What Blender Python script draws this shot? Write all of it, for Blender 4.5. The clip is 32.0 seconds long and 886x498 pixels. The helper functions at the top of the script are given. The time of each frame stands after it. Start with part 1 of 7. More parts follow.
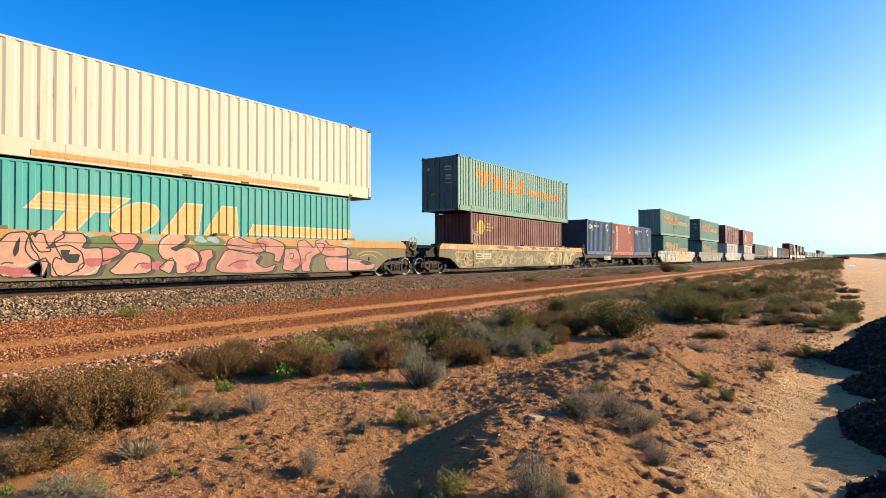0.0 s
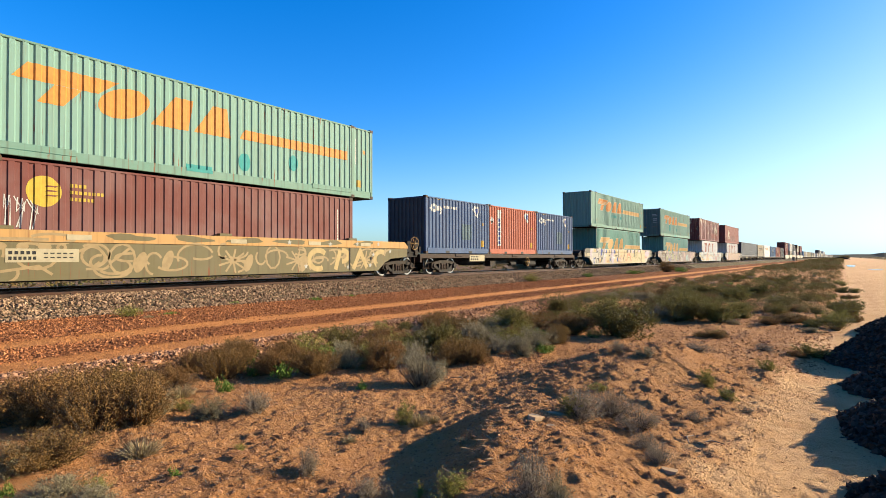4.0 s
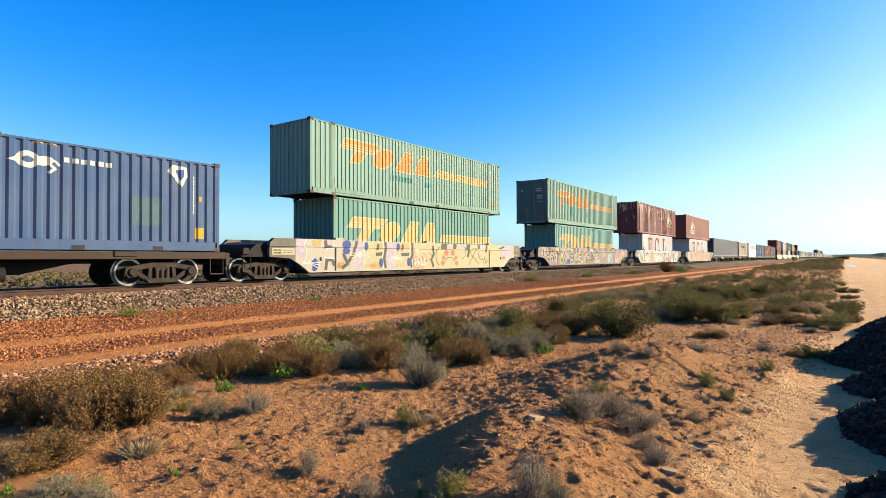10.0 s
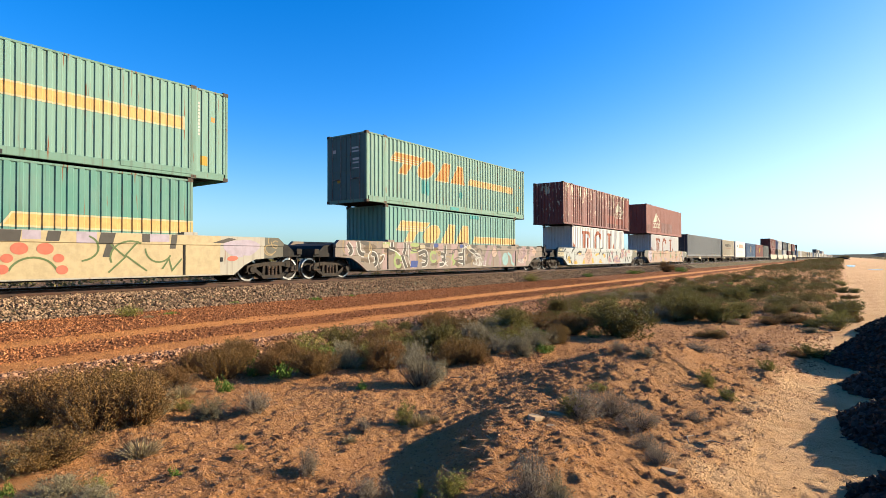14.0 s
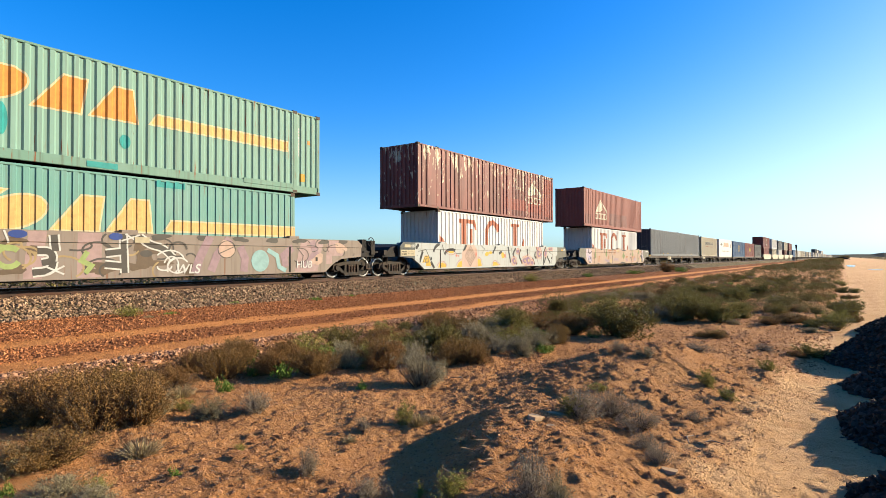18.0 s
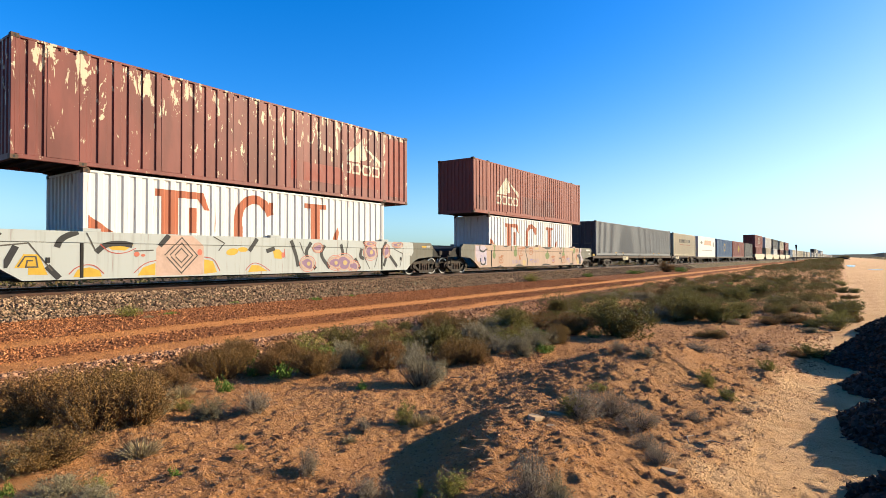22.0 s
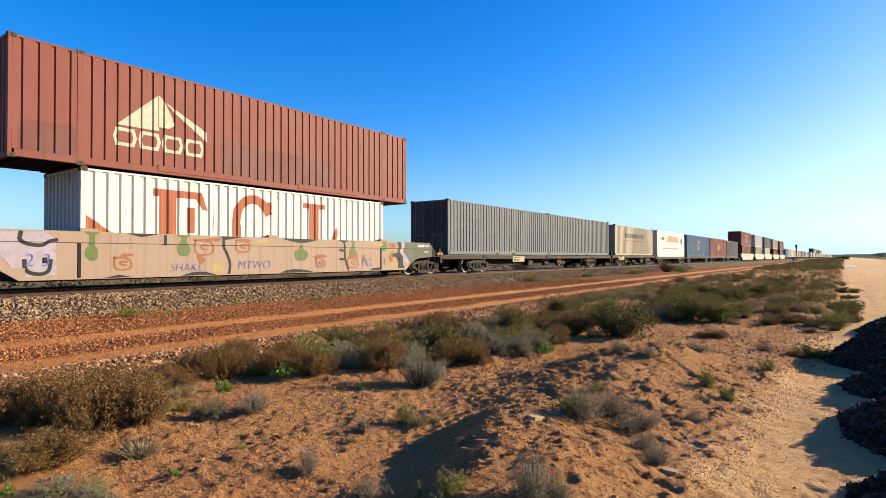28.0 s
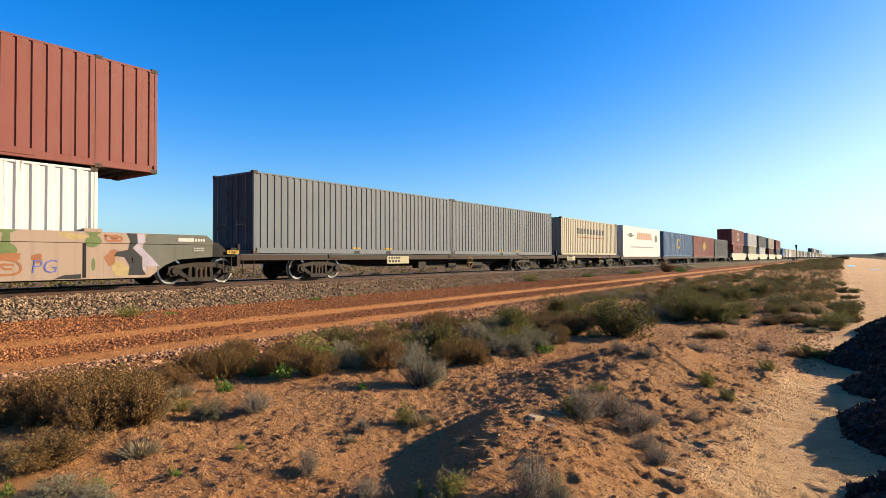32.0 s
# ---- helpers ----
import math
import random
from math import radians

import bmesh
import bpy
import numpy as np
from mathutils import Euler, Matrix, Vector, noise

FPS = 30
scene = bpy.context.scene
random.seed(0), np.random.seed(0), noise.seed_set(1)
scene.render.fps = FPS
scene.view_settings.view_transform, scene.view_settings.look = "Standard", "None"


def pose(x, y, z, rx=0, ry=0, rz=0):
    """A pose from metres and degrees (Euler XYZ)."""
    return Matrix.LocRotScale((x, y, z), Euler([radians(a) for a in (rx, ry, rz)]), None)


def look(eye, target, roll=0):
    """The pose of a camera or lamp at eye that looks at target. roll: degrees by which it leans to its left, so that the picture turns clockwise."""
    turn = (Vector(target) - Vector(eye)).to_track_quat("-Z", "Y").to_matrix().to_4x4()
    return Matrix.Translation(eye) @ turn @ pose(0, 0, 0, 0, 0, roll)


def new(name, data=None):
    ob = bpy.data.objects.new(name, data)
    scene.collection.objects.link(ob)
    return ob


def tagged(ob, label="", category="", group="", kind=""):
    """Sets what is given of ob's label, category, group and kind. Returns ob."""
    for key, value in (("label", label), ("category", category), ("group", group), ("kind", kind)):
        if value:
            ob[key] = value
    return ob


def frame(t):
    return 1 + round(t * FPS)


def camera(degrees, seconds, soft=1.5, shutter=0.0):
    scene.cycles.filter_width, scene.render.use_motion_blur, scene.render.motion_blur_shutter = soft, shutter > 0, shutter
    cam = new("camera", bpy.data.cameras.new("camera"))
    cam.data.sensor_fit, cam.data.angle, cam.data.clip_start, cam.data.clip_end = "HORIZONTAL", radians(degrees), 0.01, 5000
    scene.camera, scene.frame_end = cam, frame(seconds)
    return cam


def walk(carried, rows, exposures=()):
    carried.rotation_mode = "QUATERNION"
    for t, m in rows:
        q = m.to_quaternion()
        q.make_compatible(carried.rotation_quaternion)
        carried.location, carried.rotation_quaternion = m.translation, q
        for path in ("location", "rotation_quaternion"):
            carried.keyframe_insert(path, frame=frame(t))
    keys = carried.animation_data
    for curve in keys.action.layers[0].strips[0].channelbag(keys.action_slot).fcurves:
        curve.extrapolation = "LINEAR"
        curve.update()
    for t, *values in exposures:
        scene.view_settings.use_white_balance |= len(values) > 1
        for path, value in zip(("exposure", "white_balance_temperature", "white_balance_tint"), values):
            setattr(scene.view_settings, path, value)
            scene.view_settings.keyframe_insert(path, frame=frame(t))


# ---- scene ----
import functools

cam = camera(76.58, 32.0, soft=0.3)
EYE = pose(0, 0, 1.5, 90.914, 0, 35.523) @ pose(0, 0, 0, 0, 0, -0.154)
walk(cam, [(0.0, EYE), (32.0, EYE)],
     exposures=[(0.0, 1.39), (3.0, 1.43), (6.0, 1.53), (7.5, 1.62), (9.0, 1.58), (11.0, 1.50), (14.0, 1.46), (19.0, 1.44), (23.0, 1.39), (28.0, 1.33), (32.0, 1.28)])

# ---- sun, sky, exposure ----
SUN_AZ = 45.0      # degrees from +X towards +Y
SUN_EL = 19.5
sun_dir = Vector((math.cos(radians(SUN_AZ)) * math.cos(radians(SUN_EL)),
                  math.sin(radians(SUN_AZ)) * math.cos(radians(SUN_EL)), math.sin(radians(SUN_EL))))
sun = new("sun", bpy.data.lights.new("sun", "SUN"))
sun.data.energy, sun.data.angle, sun.data.color = 5.0, radians(0.55), (1.0, 0.83, 0.57)
sun.matrix_world = look(sun_dir * 50, (0, 0, 0))
world = bpy.data.worlds.new("world")
scene.world = world
world.use_nodes = True
wn = world.node_tree
sky = wn.nodes.new("ShaderNodeTexSky")
sky.sky_type, sky.sun_disc = "NISHITA", False
sky.sun_elevation, sky.sun_rotation = radians(SUN_EL), radians(90 - SUN_AZ)
sky.air_density, sky.dust_density, sky.ozone_density = 1.0, 0.8, 3.5
clear = wn.nodes.new("ShaderNodeHueSaturation")
clear.inputs["Saturation"].default_value = 1.40
tint = wn.nodes.new("ShaderNodeMix")
tint.data_type, tint.blend_type = "RGBA", "MULTIPLY"
tint.inputs[0].default_value = 1.0
tint.inputs[7].default_value = (0.78, 1.05, 1.34, 1.0)
wn.links.new(sky.outputs[0], clear.inputs["Color"])
wn.links.new(clear.outputs[0], tint.inputs[6])
# the bright haze towards the sun and the horizon is pale, the deep sky strongly blue
grey = wn.nodes.new("ShaderNodeRGBToBW")
haze = wn.nodes.new("ShaderNodeMapRange")
haze.interpolation_type = "SMOOTHSTEP"
for i, v in ((1, 1.9), (2, 5.5), (3, 0.0), (4, 0.9)):
    haze.inputs[i].default_value = v
pale = wn.nodes.new("ShaderNodeMix")
pale.data_type, pale.blend_type = "RGBA", "MULTIPLY"
pale.inputs[0].default_value = 1.0
pale.inputs[7].default_value = (0.72, 1.06, 1.24, 1.0)
sky_mix = wn.nodes.new("ShaderNodeMix")
sky_mix.data_type = "RGBA"
wn.links.new(sky.outputs[0], grey.inputs[0])
wn.links.new(grey.outputs[0], haze.inputs[0])
wn.links.new(grey.outputs[0], pale.inputs[6])
wn.links.new(haze.outputs[0], sky_mix.inputs[0])
wn.links.new(tint.outputs[2], sky_mix.inputs[6])
wn.links.new(pale.outputs[2], sky_mix.inputs[7])
wn.links.new(sky_mix.outputs[2], wn.nodes["Background"].inputs[0])
wn.nodes["Background"].inputs[1].default_value = 0.075


# ---- materials ----
def rgb(c):
    return (c[0], c[1], c[2], 1.0)


class Nodes:
    """A small hand for node trees."""

    def __init__(self, name, rough=0.6, metal=0.0):
        self.m = bpy.data.materials.new(name)
        self.m.use_nodes = True
        self.t = self.m.node_tree
        self.b = self.t.nodes["Principled BSDF"]
        self.b.inputs["Roughness"].default_value = rough
        self.b.inputs["Metallic"].default_value = metal
        self.b.inputs["Specular IOR Level"].default_value = 0.18      # dusty, chalky surfaces

    def put(self, sock, v):
        if hasattr(v, "links"):
            self.t.links.new(v, sock)
        else:
            sock.default_value = v

    def coord(self, kind="Object", scale=(1, 1, 1)):
        if kind == "World":
            o = self.t.nodes.new("ShaderNodeNewGeometry").outputs["Position"]
        else:
            o = self.t.nodes.new("ShaderNodeTexCoord").outputs[kind]
        n = self.t.nodes.new("ShaderNodeMapping")
        n.inputs["Scale"].default_value = scale
        self.t.links.new(o, n.inputs["Vector"])
        return n.outputs[0]

    def noise(self, vec, scale, detail=4, rough=0.55, distort=0.0):
        n = self.t.nodes.new("ShaderNodeTexNoise")
        n.inputs["Scale"].default_value, n.inputs["Detail"].default_value = scale, detail
        n.inputs["Roughness"].default_value, n.inputs["Distortion"].default_value = rough, distort
        self.t.links.new(vec, n.inputs["Vector"])
        return n.outputs["Fac"]

    def voronoi(self, vec, scale, out="Distance", feature="F1"):
        n = self.t.nodes.new("ShaderNodeTexVoronoi")
        n.feature = feature
        n.inputs["Scale"].default_value = scale
        self.t.links.new(vec, n.inputs["Vector"])
        return n.outputs[out]

    def ramp(self, fac, lo, hi, a=0.0, b=1.0):
        n = self.t.nodes.new("ShaderNodeMapRange")
        n.interpolation_type = "SMOOTHSTEP"
        for i, v in enumerate((fac, lo, hi, a, b)):
            self.put(n.inputs[i], v)
        return n.outputs[0]

    def mix(self, fac, a, b, mode="MIX"):
        n = self.t.nodes.new("ShaderNodeMix")
        n.data_type, n.blend_type = "RGBA", mode
        self.put(n.inputs[0], fac)
        self.put(n.inputs[6], rgb(a) if isinstance(a, tuple) else a)
        self.put(n.inputs[7], rgb(b) if isinstance(b, tuple) else b)
        return n.outputs[2]

    def math(self, op, a, b=0.0):
        n = self.t.nodes.new("ShaderNodeMath")
        n.operation = op
        self.put(n.inputs[0], a)
        self.put(n.inputs[1], b)
        return n.outputs[0]

    def axis(self, vec, i):
        n = self.t.nodes.new("ShaderNodeSeparateXYZ")
        self.t.links.new(vec, n.inputs[0])
        return n.outputs[i]

    def random(self, island=False):
        if island:
            return self.t.nodes.new("ShaderNodeNewGeometry").outputs["Random Per Island"]
        return self.t.nodes.new("ShaderNodeObjectInfo").outputs["Random"]

    def colour(self, c):
        self.put(self.b.inputs["Base Color"], rgb(c) if isinstance(c, tuple) else c)
        return self

    def rough(self, v):
        self.put(self.b.inputs["Roughness"], v)
        return self

    def bump(self, h, strength=0.3, dist=0.01):
        n = self.t.nodes.new("ShaderNodeBump")
        n.inputs["Strength"].default_value, n.inputs["Distance"].default_value = strength, dist
        self.t.links.new(h, n.inputs["Height"])
        self.t.links.new(n.outputs[0], self.b.inputs["Normal"])
        return self


def dim(c, k):
    return (c[0] * k, c[1] * k, c[2] * k)


def blend(a, b, k):
    return tuple(a[i] * (1 - k) + b[i] * k for i in range(3))


WEATHERED = 0.72      # old paint and steel under a film of dust
RUST = (0.125, 0.043, 0.017)
DIRT = (0.133, 0.074, 0.043)


@functools.lru_cache(None)
def paint(name, c, rust=0.35, fade=0.25, dirt=0.35, rough=0.5):
    """Weathered paint on steel: faded patches, grime streaks, rust runs and chips."""
    n = Nodes(name, rough)
    c = dim(c, WEATHERED)
    o = n.coord()
    streak = n.coord("Object", (5.0, 5.0, 0.16))
    c1 = n.mix(n.ramp(n.noise(o, 0.7, 5), 0.35, 0.7, 0, fade), c, blend(c, dim((0.340, 0.340, 0.330), WEATHERED), 0.45))
    c2 = n.mix(n.ramp(n.noise(streak, 1.6, 3, 0.55), 0.50, 0.74, 0, dirt), c1, blend(dim(c, 0.45), dim(DIRT, WEATHERED), 0.35))
    runs = n.math("MULTIPLY", n.ramp(n.noise(streak, 2.7, 5, 0.6), 0.6, 0.68), n.ramp(n.noise(o, 1.1, 3), 0.45, 0.62))
    c3 = n.mix(n.math("MULTIPLY", runs, rust * 1.6), c2, RUST)
    chips = n.ramp(n.noise(o, 9.0, 6, 0.7), 0.68, 0.71)
    c4 = n.mix(n.math("MULTIPLY", chips, rust), c3, dim(RUST, 0.8))
    n.colour(c4).rough(n.ramp(n.noise(o, 6, 3), 0.3, 0.75, rough + 0.12, rough + 0.2))
    n.bump(n.noise(o, 2.0, 2, 0.5), 0.03, 0.02)
    return n.m


@functools.lru_cache(None)
def peeling(name, c, under):
    """Old paint flaking off down to the coat below."""
    n = Nodes(name, 0.55)
    c, under = dim(c, WEATHERED), dim(under, WEATHERED)
    o = n.coord()
    streak = n.coord("Object", (2.2, 2.2, 0.7))
    z = n.axis(o, 2)
    c1 = n.mix(n.ramp(n.noise(n.coord("Object", (1.0, 1.0, 0.25)), 1.3, 5), 0.35, 0.7), c, dim(c, 0.62))
    thr = n.ramp(z, 0.3, 3.1, 0.63, 0.555)
    f = n.math("GREATER_THAN", n.noise(streak, 1.9, 9, 0.68, 0.4), thr)
    n.colour(n.mix(f, c1, n.mix(n.noise(o, 8, 3), under, dim(under, 0.7))))
    n.bump(n.noise(o, 5.0, 6, 0.6), 0.15, 0.02)
    return n.m


@functools.lru_cache(None)
def grimy(name, c, d=(0.078, 0.047, 0.031), rough=0.75, metal=0.0, scale=4.0):
    """Dusty machinery: a base colour under two scales of dirt."""
    n = Nodes(name, rough, metal)
    c, d = dim(c, WEATHERED), dim(d, WEATHERED)
    o = n.coord()
    c1 = n.mix(n.ramp(n.noise(o, scale, 6, 0.65), 0.4, 0.68), c, d)
    c2 = n.mix(n.ramp(n.noise(o, scale * 9, 4), 0.45, 0.75, 0, 0.5), c1, dim(c, 0.55))
    n.colour(c2).bump(n.noise(o, 30, 4), 0.2, 0.006)
    return n.m


@functools.lru_cache(None)
def plain(name, c, rough=0.6, metal=0.0):
    n = Nodes(name, rough, metal)
    c = dim(c, WEATHERED)
    o = n.coord()
    n.colour(n.mix(n.ramp(n.noise(o, 5.0, 6, 0.65), 0.35, 0.7, 0, 0.6), c, dim(c, 0.68)))
    n.bump(n.noise(o, 25, 3), 0.08, 0.004)
    return n.m


STEEL = grimy("running_gear_steel", (0.020, 0.015, 0.012), (0.046, 0.031, 0.021))
DARK = grimy("underframe_black", (0.009, 0.008, 0.008), (0.024, 0.018, 0.014))
TREAD = grimy("worn_wheel_rim", (0.42, 0.39, 0.36), (0.14, 0.11, 0.09), 0.30, 0.8)
WHEEL = grimy("wheel_steel", (0.015, 0.013, 0.012), (0.040, 0.028, 0.020))
SPRING = grimy("spring_steel", (0.07, 0.039, 0.023), (0.039, 0.031, 0.027))
CAST = grimy("corner_casting_steel", (0.101, 0.062, 0.039), (0.039, 0.027, 0.023))
PLATE = plain("cream_number_plate", (0.373, 0.319, 0.204))
INK = plain("black_stencil_paint", (0.014, 0.014, 0.014))
WHITE = plain("white_stencil_paint", (0.489, 0.482, 0.448))
YELLOW = plain("yellow_marking_paint", (0.441, 0.258, 0.020))
UNDER = grimy("container_underside", (0.039, 0.031, 0.027), (0.07, 0.047, 0.035))
ROOF = grimy("dusty_roof_sheet", (0.195, 0.156, 0.125), (0.117, 0.078, 0.055))


# ---- mesh building ----
class Build:
    """Collects vertices and faces."""

    def __init__(self):
        self.v, self.f = [], []

    def add(self, verts, faces):
        k = len(self.v)
        self.v += [tuple(p) for p in verts]
        self.f += [tuple(i + k for i in f) for f in faces]
        return self

    def box(self, x0, x1, y0, y1, z0, z1):
        v = [(x, y, z) for z in (z0, z1) for y in (y0, y1) for x in (x0, x1)]
        return self.add(v, [(0, 2, 3, 1), (4, 5, 7, 6), (0, 1, 5, 4), (2, 6, 7, 3), (0, 4, 6, 2), (1, 3, 7, 5)])

    def bar(self, x0, x1, y0, y1, z0, z1, c=0.012):
        """A box with its long upright or level edges chamfered."""
        s = [(x0 + c, z0), (x1 - c, z0), (x1, z0 + c), (x1, z1 - c), (x1 - c, z1), (x0 + c, z1), (x0, z1 - c), (x0, z0 + c)]
        if (z1 - z0) > (y1 - y0):
            s = [(x0 + c, y0), (x1 - c, y0), (x1, y0 + c), (x1, y1 - c), (x1 - c, y1), (x0 + c, y1), (x0, y1 - c), (x0, y0 + c)]
            v = [(a, b, z) for z in (z0, z1) for a, b in s]
        else:
            v = [(a, y, b) for y in (y0, y1) for a, b in s]
        q = [(i, (i + 1) % 8, (i + 1) % 8 + 8, i + 8) for i in range(8)]
        return self.add(v, q + [tuple(range(8)), tuple(range(15, 7, -1))])

    def prism(self, yz, x0, x1):
        """A side view, in y and z, made thick along x."""
        n = len(yz)
        v = [(x, a, b) for x in (x0, x1) for a, b in yz]
        return self.add(v, [(i, (i + 1) % n, (i + 1) % n + n, i + n) for i in range(n)] + [tuple(range(n)), tuple(range(2 * n - 1, n - 1, -1))])

    def tube(self, p, q, r, n=8, r2=None):
        p, q = Vector(p), Vector(q)
        d = (q - p).normalized()
        u = d.orthogonal().normalized()
        w = d.cross(u)
        v = []
        for c, rr in ((p, r), (q, r if r2 is None else r2)):
            v += [c + (u * math.cos(2 * math.pi * i / n) + w * math.sin(2 * math.pi * i / n)) * rr for i in range(n)]
        return self.add(v, [(i, (i + 1) % n, (i + 1) % n + n, i + n) for i in range(n)] + [tuple(range(n)), tuple(range(2 * n - 1, n - 1, -1))])

    def lathe(self, prof, n=32, cy=0.0, cz=0.0):
        """A profile of (x, radius) turned about the x axis."""
        v, m = [], len(prof)
        for i in range(n):
            a = 2 * math.pi * i / n
            v += [(x, cy + r * math.cos(a), cz + r * math.sin(a)) for x, r in prof]
        f = [(i * m + j, i * m + j + 1, (i + 1) % n * m + j + 1, (i + 1) % n * m + j) for i in range(n) for j in range(m - 1)]
        return self.add(v, f)

    def hoop(self, c, r, thick, n=20, axis="x"):
        """A ring of round bar."""
        v, k = [], 6
        for i in range(n):
            a = 2 * math.pi * i / n
            for j in range(k):
                b = 2 * math.pi * j / k
                rr = r + thick * math.cos(b)
                p = (thick * math.sin(b), rr * math.cos(a), rr * math.sin(a))
                v.append((c[0] + p[0], c[1] + p[1], c[2] + p[2]))
        return self.add(v, [(i * k + j, i * k + (j + 1) % k, (i + 1) % n * k + (j + 1) % k, (i + 1) % n * k + j) for i in range(n) for j in range(k)])

    def mesh(self, name, mat=None, smooth=False, weld=False):
        me = bpy.data.meshes.new(name)
        if weld:
            seen, ids, vs = {}, [], []
            for q in self.v:
                key = (round(q[0], 5), round(q[1], 5), round(q[2], 5))
                if key not in seen:
                    seen[key] = len(vs)
                    vs.append(q)
                ids.append(seen[key])
            fs = [[ids[i] for i in f] for f in self.f]
            fs = [[a for i, a in enumerate(f) if a != f[i - 1]] for f in fs]
            self.v, self.f = vs, [f for f in fs if len(set(f)) == len(f) > 2]
        me.from_pydata(self.v, [], self.f)
        if mat:
            me.materials.append(mat)
        if smooth:
            me.polygons.foreach_set("use_smooth", [True] * len(me.polygons))
        return me


def part(name, b, mat, parent, label="", smooth=False):
    ob = new(name, b if isinstance(b, bpy.types.Mesh) else b.mesh(name, mat, smooth))
    ob.parent = parent
    return tagged(ob, label)


def thing(name, m, label, category, group="", kind=""):
    ob = new(name)
    ob.empty_display_size = 0.3
    ob.matrix_world = m
    return tagged(ob, label, category, group, kind)


# ---- flat paint laid over folded sheet ----
def cut(poly, axis, lo, hi):
    """The part of a polygon between two lines across an axis."""
    for sign, lim in ((1, lo), (-1, hi)):
        out = []
        for i, p in enumerate(poly):
            q = poly[(i + 1) % len(poly)]
            a, b = sign * (p[axis] - lim), sign * (q[axis] - lim)
            if a >= 0:
                out.append(p)
            if (a > 0 > b) or (a < 0 < b):
                k = a / (a - b)
                out.append((p[0] + (q[0] - p[0]) * k, p[1] + (q[1] - p[1]) * k))
        poly = out
        if len(poly) < 3:
            return []
    return poly


def lay(b, poly, prof, axis, lift):
    """Lays a polygon in y and z on a surface whose x runs along prof, [(place along the axis, x), ...]."""
    lo, hi = min(p[axis] for p in poly), max(p[axis] for p in poly)
    for (a0, x0), (a1, x1) in zip(prof, prof[1:]):
        if a1 <= lo or a0 >= hi or a1 - a0 < 1e-6:
            continue
        c = cut(poly, axis, a0, a1)
        if len(c) >= 3:
            b.add([(x0 + (x1 - x0) * (p[axis] - a0) / (a1 - a0) + lift, p[0], p[1]) for p in c], [tuple(range(len(c)))])


def oval(cy, cz, ry, rz, n=20, tilt=0.0):
    out = []
    for i in range(n):
        a = 2 * math.pi * i / n
        u, w = ry * math.cos(a), rz * math.sin(a)
        out.append((cy + u + w * tilt, cz + w))
    return out


class Stroke(list):
    """Quads that make up one painted line."""


def over(item, f):
    """The item, polygon or stroke, with f done to its points."""
    return Stroke([f(q) for q in item]) if isinstance(item, Stroke) else f(item)


def ribbon(pts, w):
    """A line of points as one stroke of mitred quads."""
    p = [Vector(q) for i, q in enumerate(pts) if i == 0 or (Vector(q) - Vector(pts[i - 1])).length > 1e-5]
    loop = (p[0] - p[-1]).length < 1e-4 and len(p) > 3
    d = [(b - a).normalized() for a, b in zip(p, p[1:])]
    left, right = [], []
    for i in range(len(p)):
        a = d[i - 1] if i > 0 else (d[-1] if loop else d[0])
        b = d[i] if i < len(d) else (d[0] if loop else d[-1])
        n = Vector((-a.y - b.y, a.x + b.x))
        n = n.normalized() if n.length > 1e-3 else Vector((-a.y, a.x))
        k = w / 2 / max(0.45, n.dot(Vector((-a.y, a.x))))
        left.append((p[i].x + n.x * k, p[i].y + n.y * k))
        right.append((p[i].x - n.x * k, p[i].y - n.y * k))
    return [Stroke([[left[i], right[i], right[i + 1], left[i + 1]] for i in range(len(p) - 1)])]


def arc(cy, cz, r, a0, a1, n=14, rz=None):
    rz = rz or r
    return [(cy + r * math.cos(radians(a0 + (a1 - a0) * i / n)), cz + rz * math.sin(radians(a0 + (a1 - a0) * i / n))) for i in range(n + 1)]


def slab(y0, y1, z0, z1, lean=0.0):
    """A bar that may lean along the train."""
    return [(y0, z0), (y1, z0), (y1 + lean, z1), (y0 + lean, z1)]


# ---- the train: how it runs ----
TRACK_X, RAIL_Z = -17.89, 0.70
SPEED = [5.471, 5.173, 4.822, 4.532, 4.324, 4.083, 3.701, 3.168, 2.709]   # metres a second, every four seconds


def run(t):
    """How far the train has gone towards -Y at t seconds."""
    s, k = 0.0, 0
    while k < 8 and t > 4 * (k + 1):
        s += 2 * (SPEED[k] + SPEED[k + 1])
        k += 1
    k = min(k, 7)
    u = t - 4 * k
    return s + SPEED[k] * u + (SPEED[k + 1] - SPEED[k]) * u * u / 8


MOVING, WHEELS = [], []      # (thing, home), (wheelset, home in its bogie)


def rolling(ob, m):
    MOVING.append((ob, m))
    return ob


# ---- containers ----
def folds(y0, y1, pitch, flat, depth, x, slope=0.026):
    """The plan of a trapezoidal wall between two posts: [(y, x), ...]. flat: the share of the pitch that stands proud."""
    n = max(1, round((y1 - y0) / pitch))
    p = (y1 - y0) / n
    slope = min(slope, (1 - flat) * p * 0.42)
    out = [(y0, x)]
    for i in range(n):
        a = y0 + i * p + flat * p / 2
        b = y0 + (i + 1) * p - flat * p / 2
        out += [(a, x), (a + slope, x - depth), (b - slope, x - depth), (b, x)]
    out.append((y1, x))
    return out


def wall(prof, z0, z1):
    b = Build()
    v = [(x, y, z) for y, x in prof for z in (z0, z1)]
    return b.add(v, [(2 * i, 2 * i + 2, 2 * i + 3, 2 * i + 1) for i in range(len(prof) - 1)])


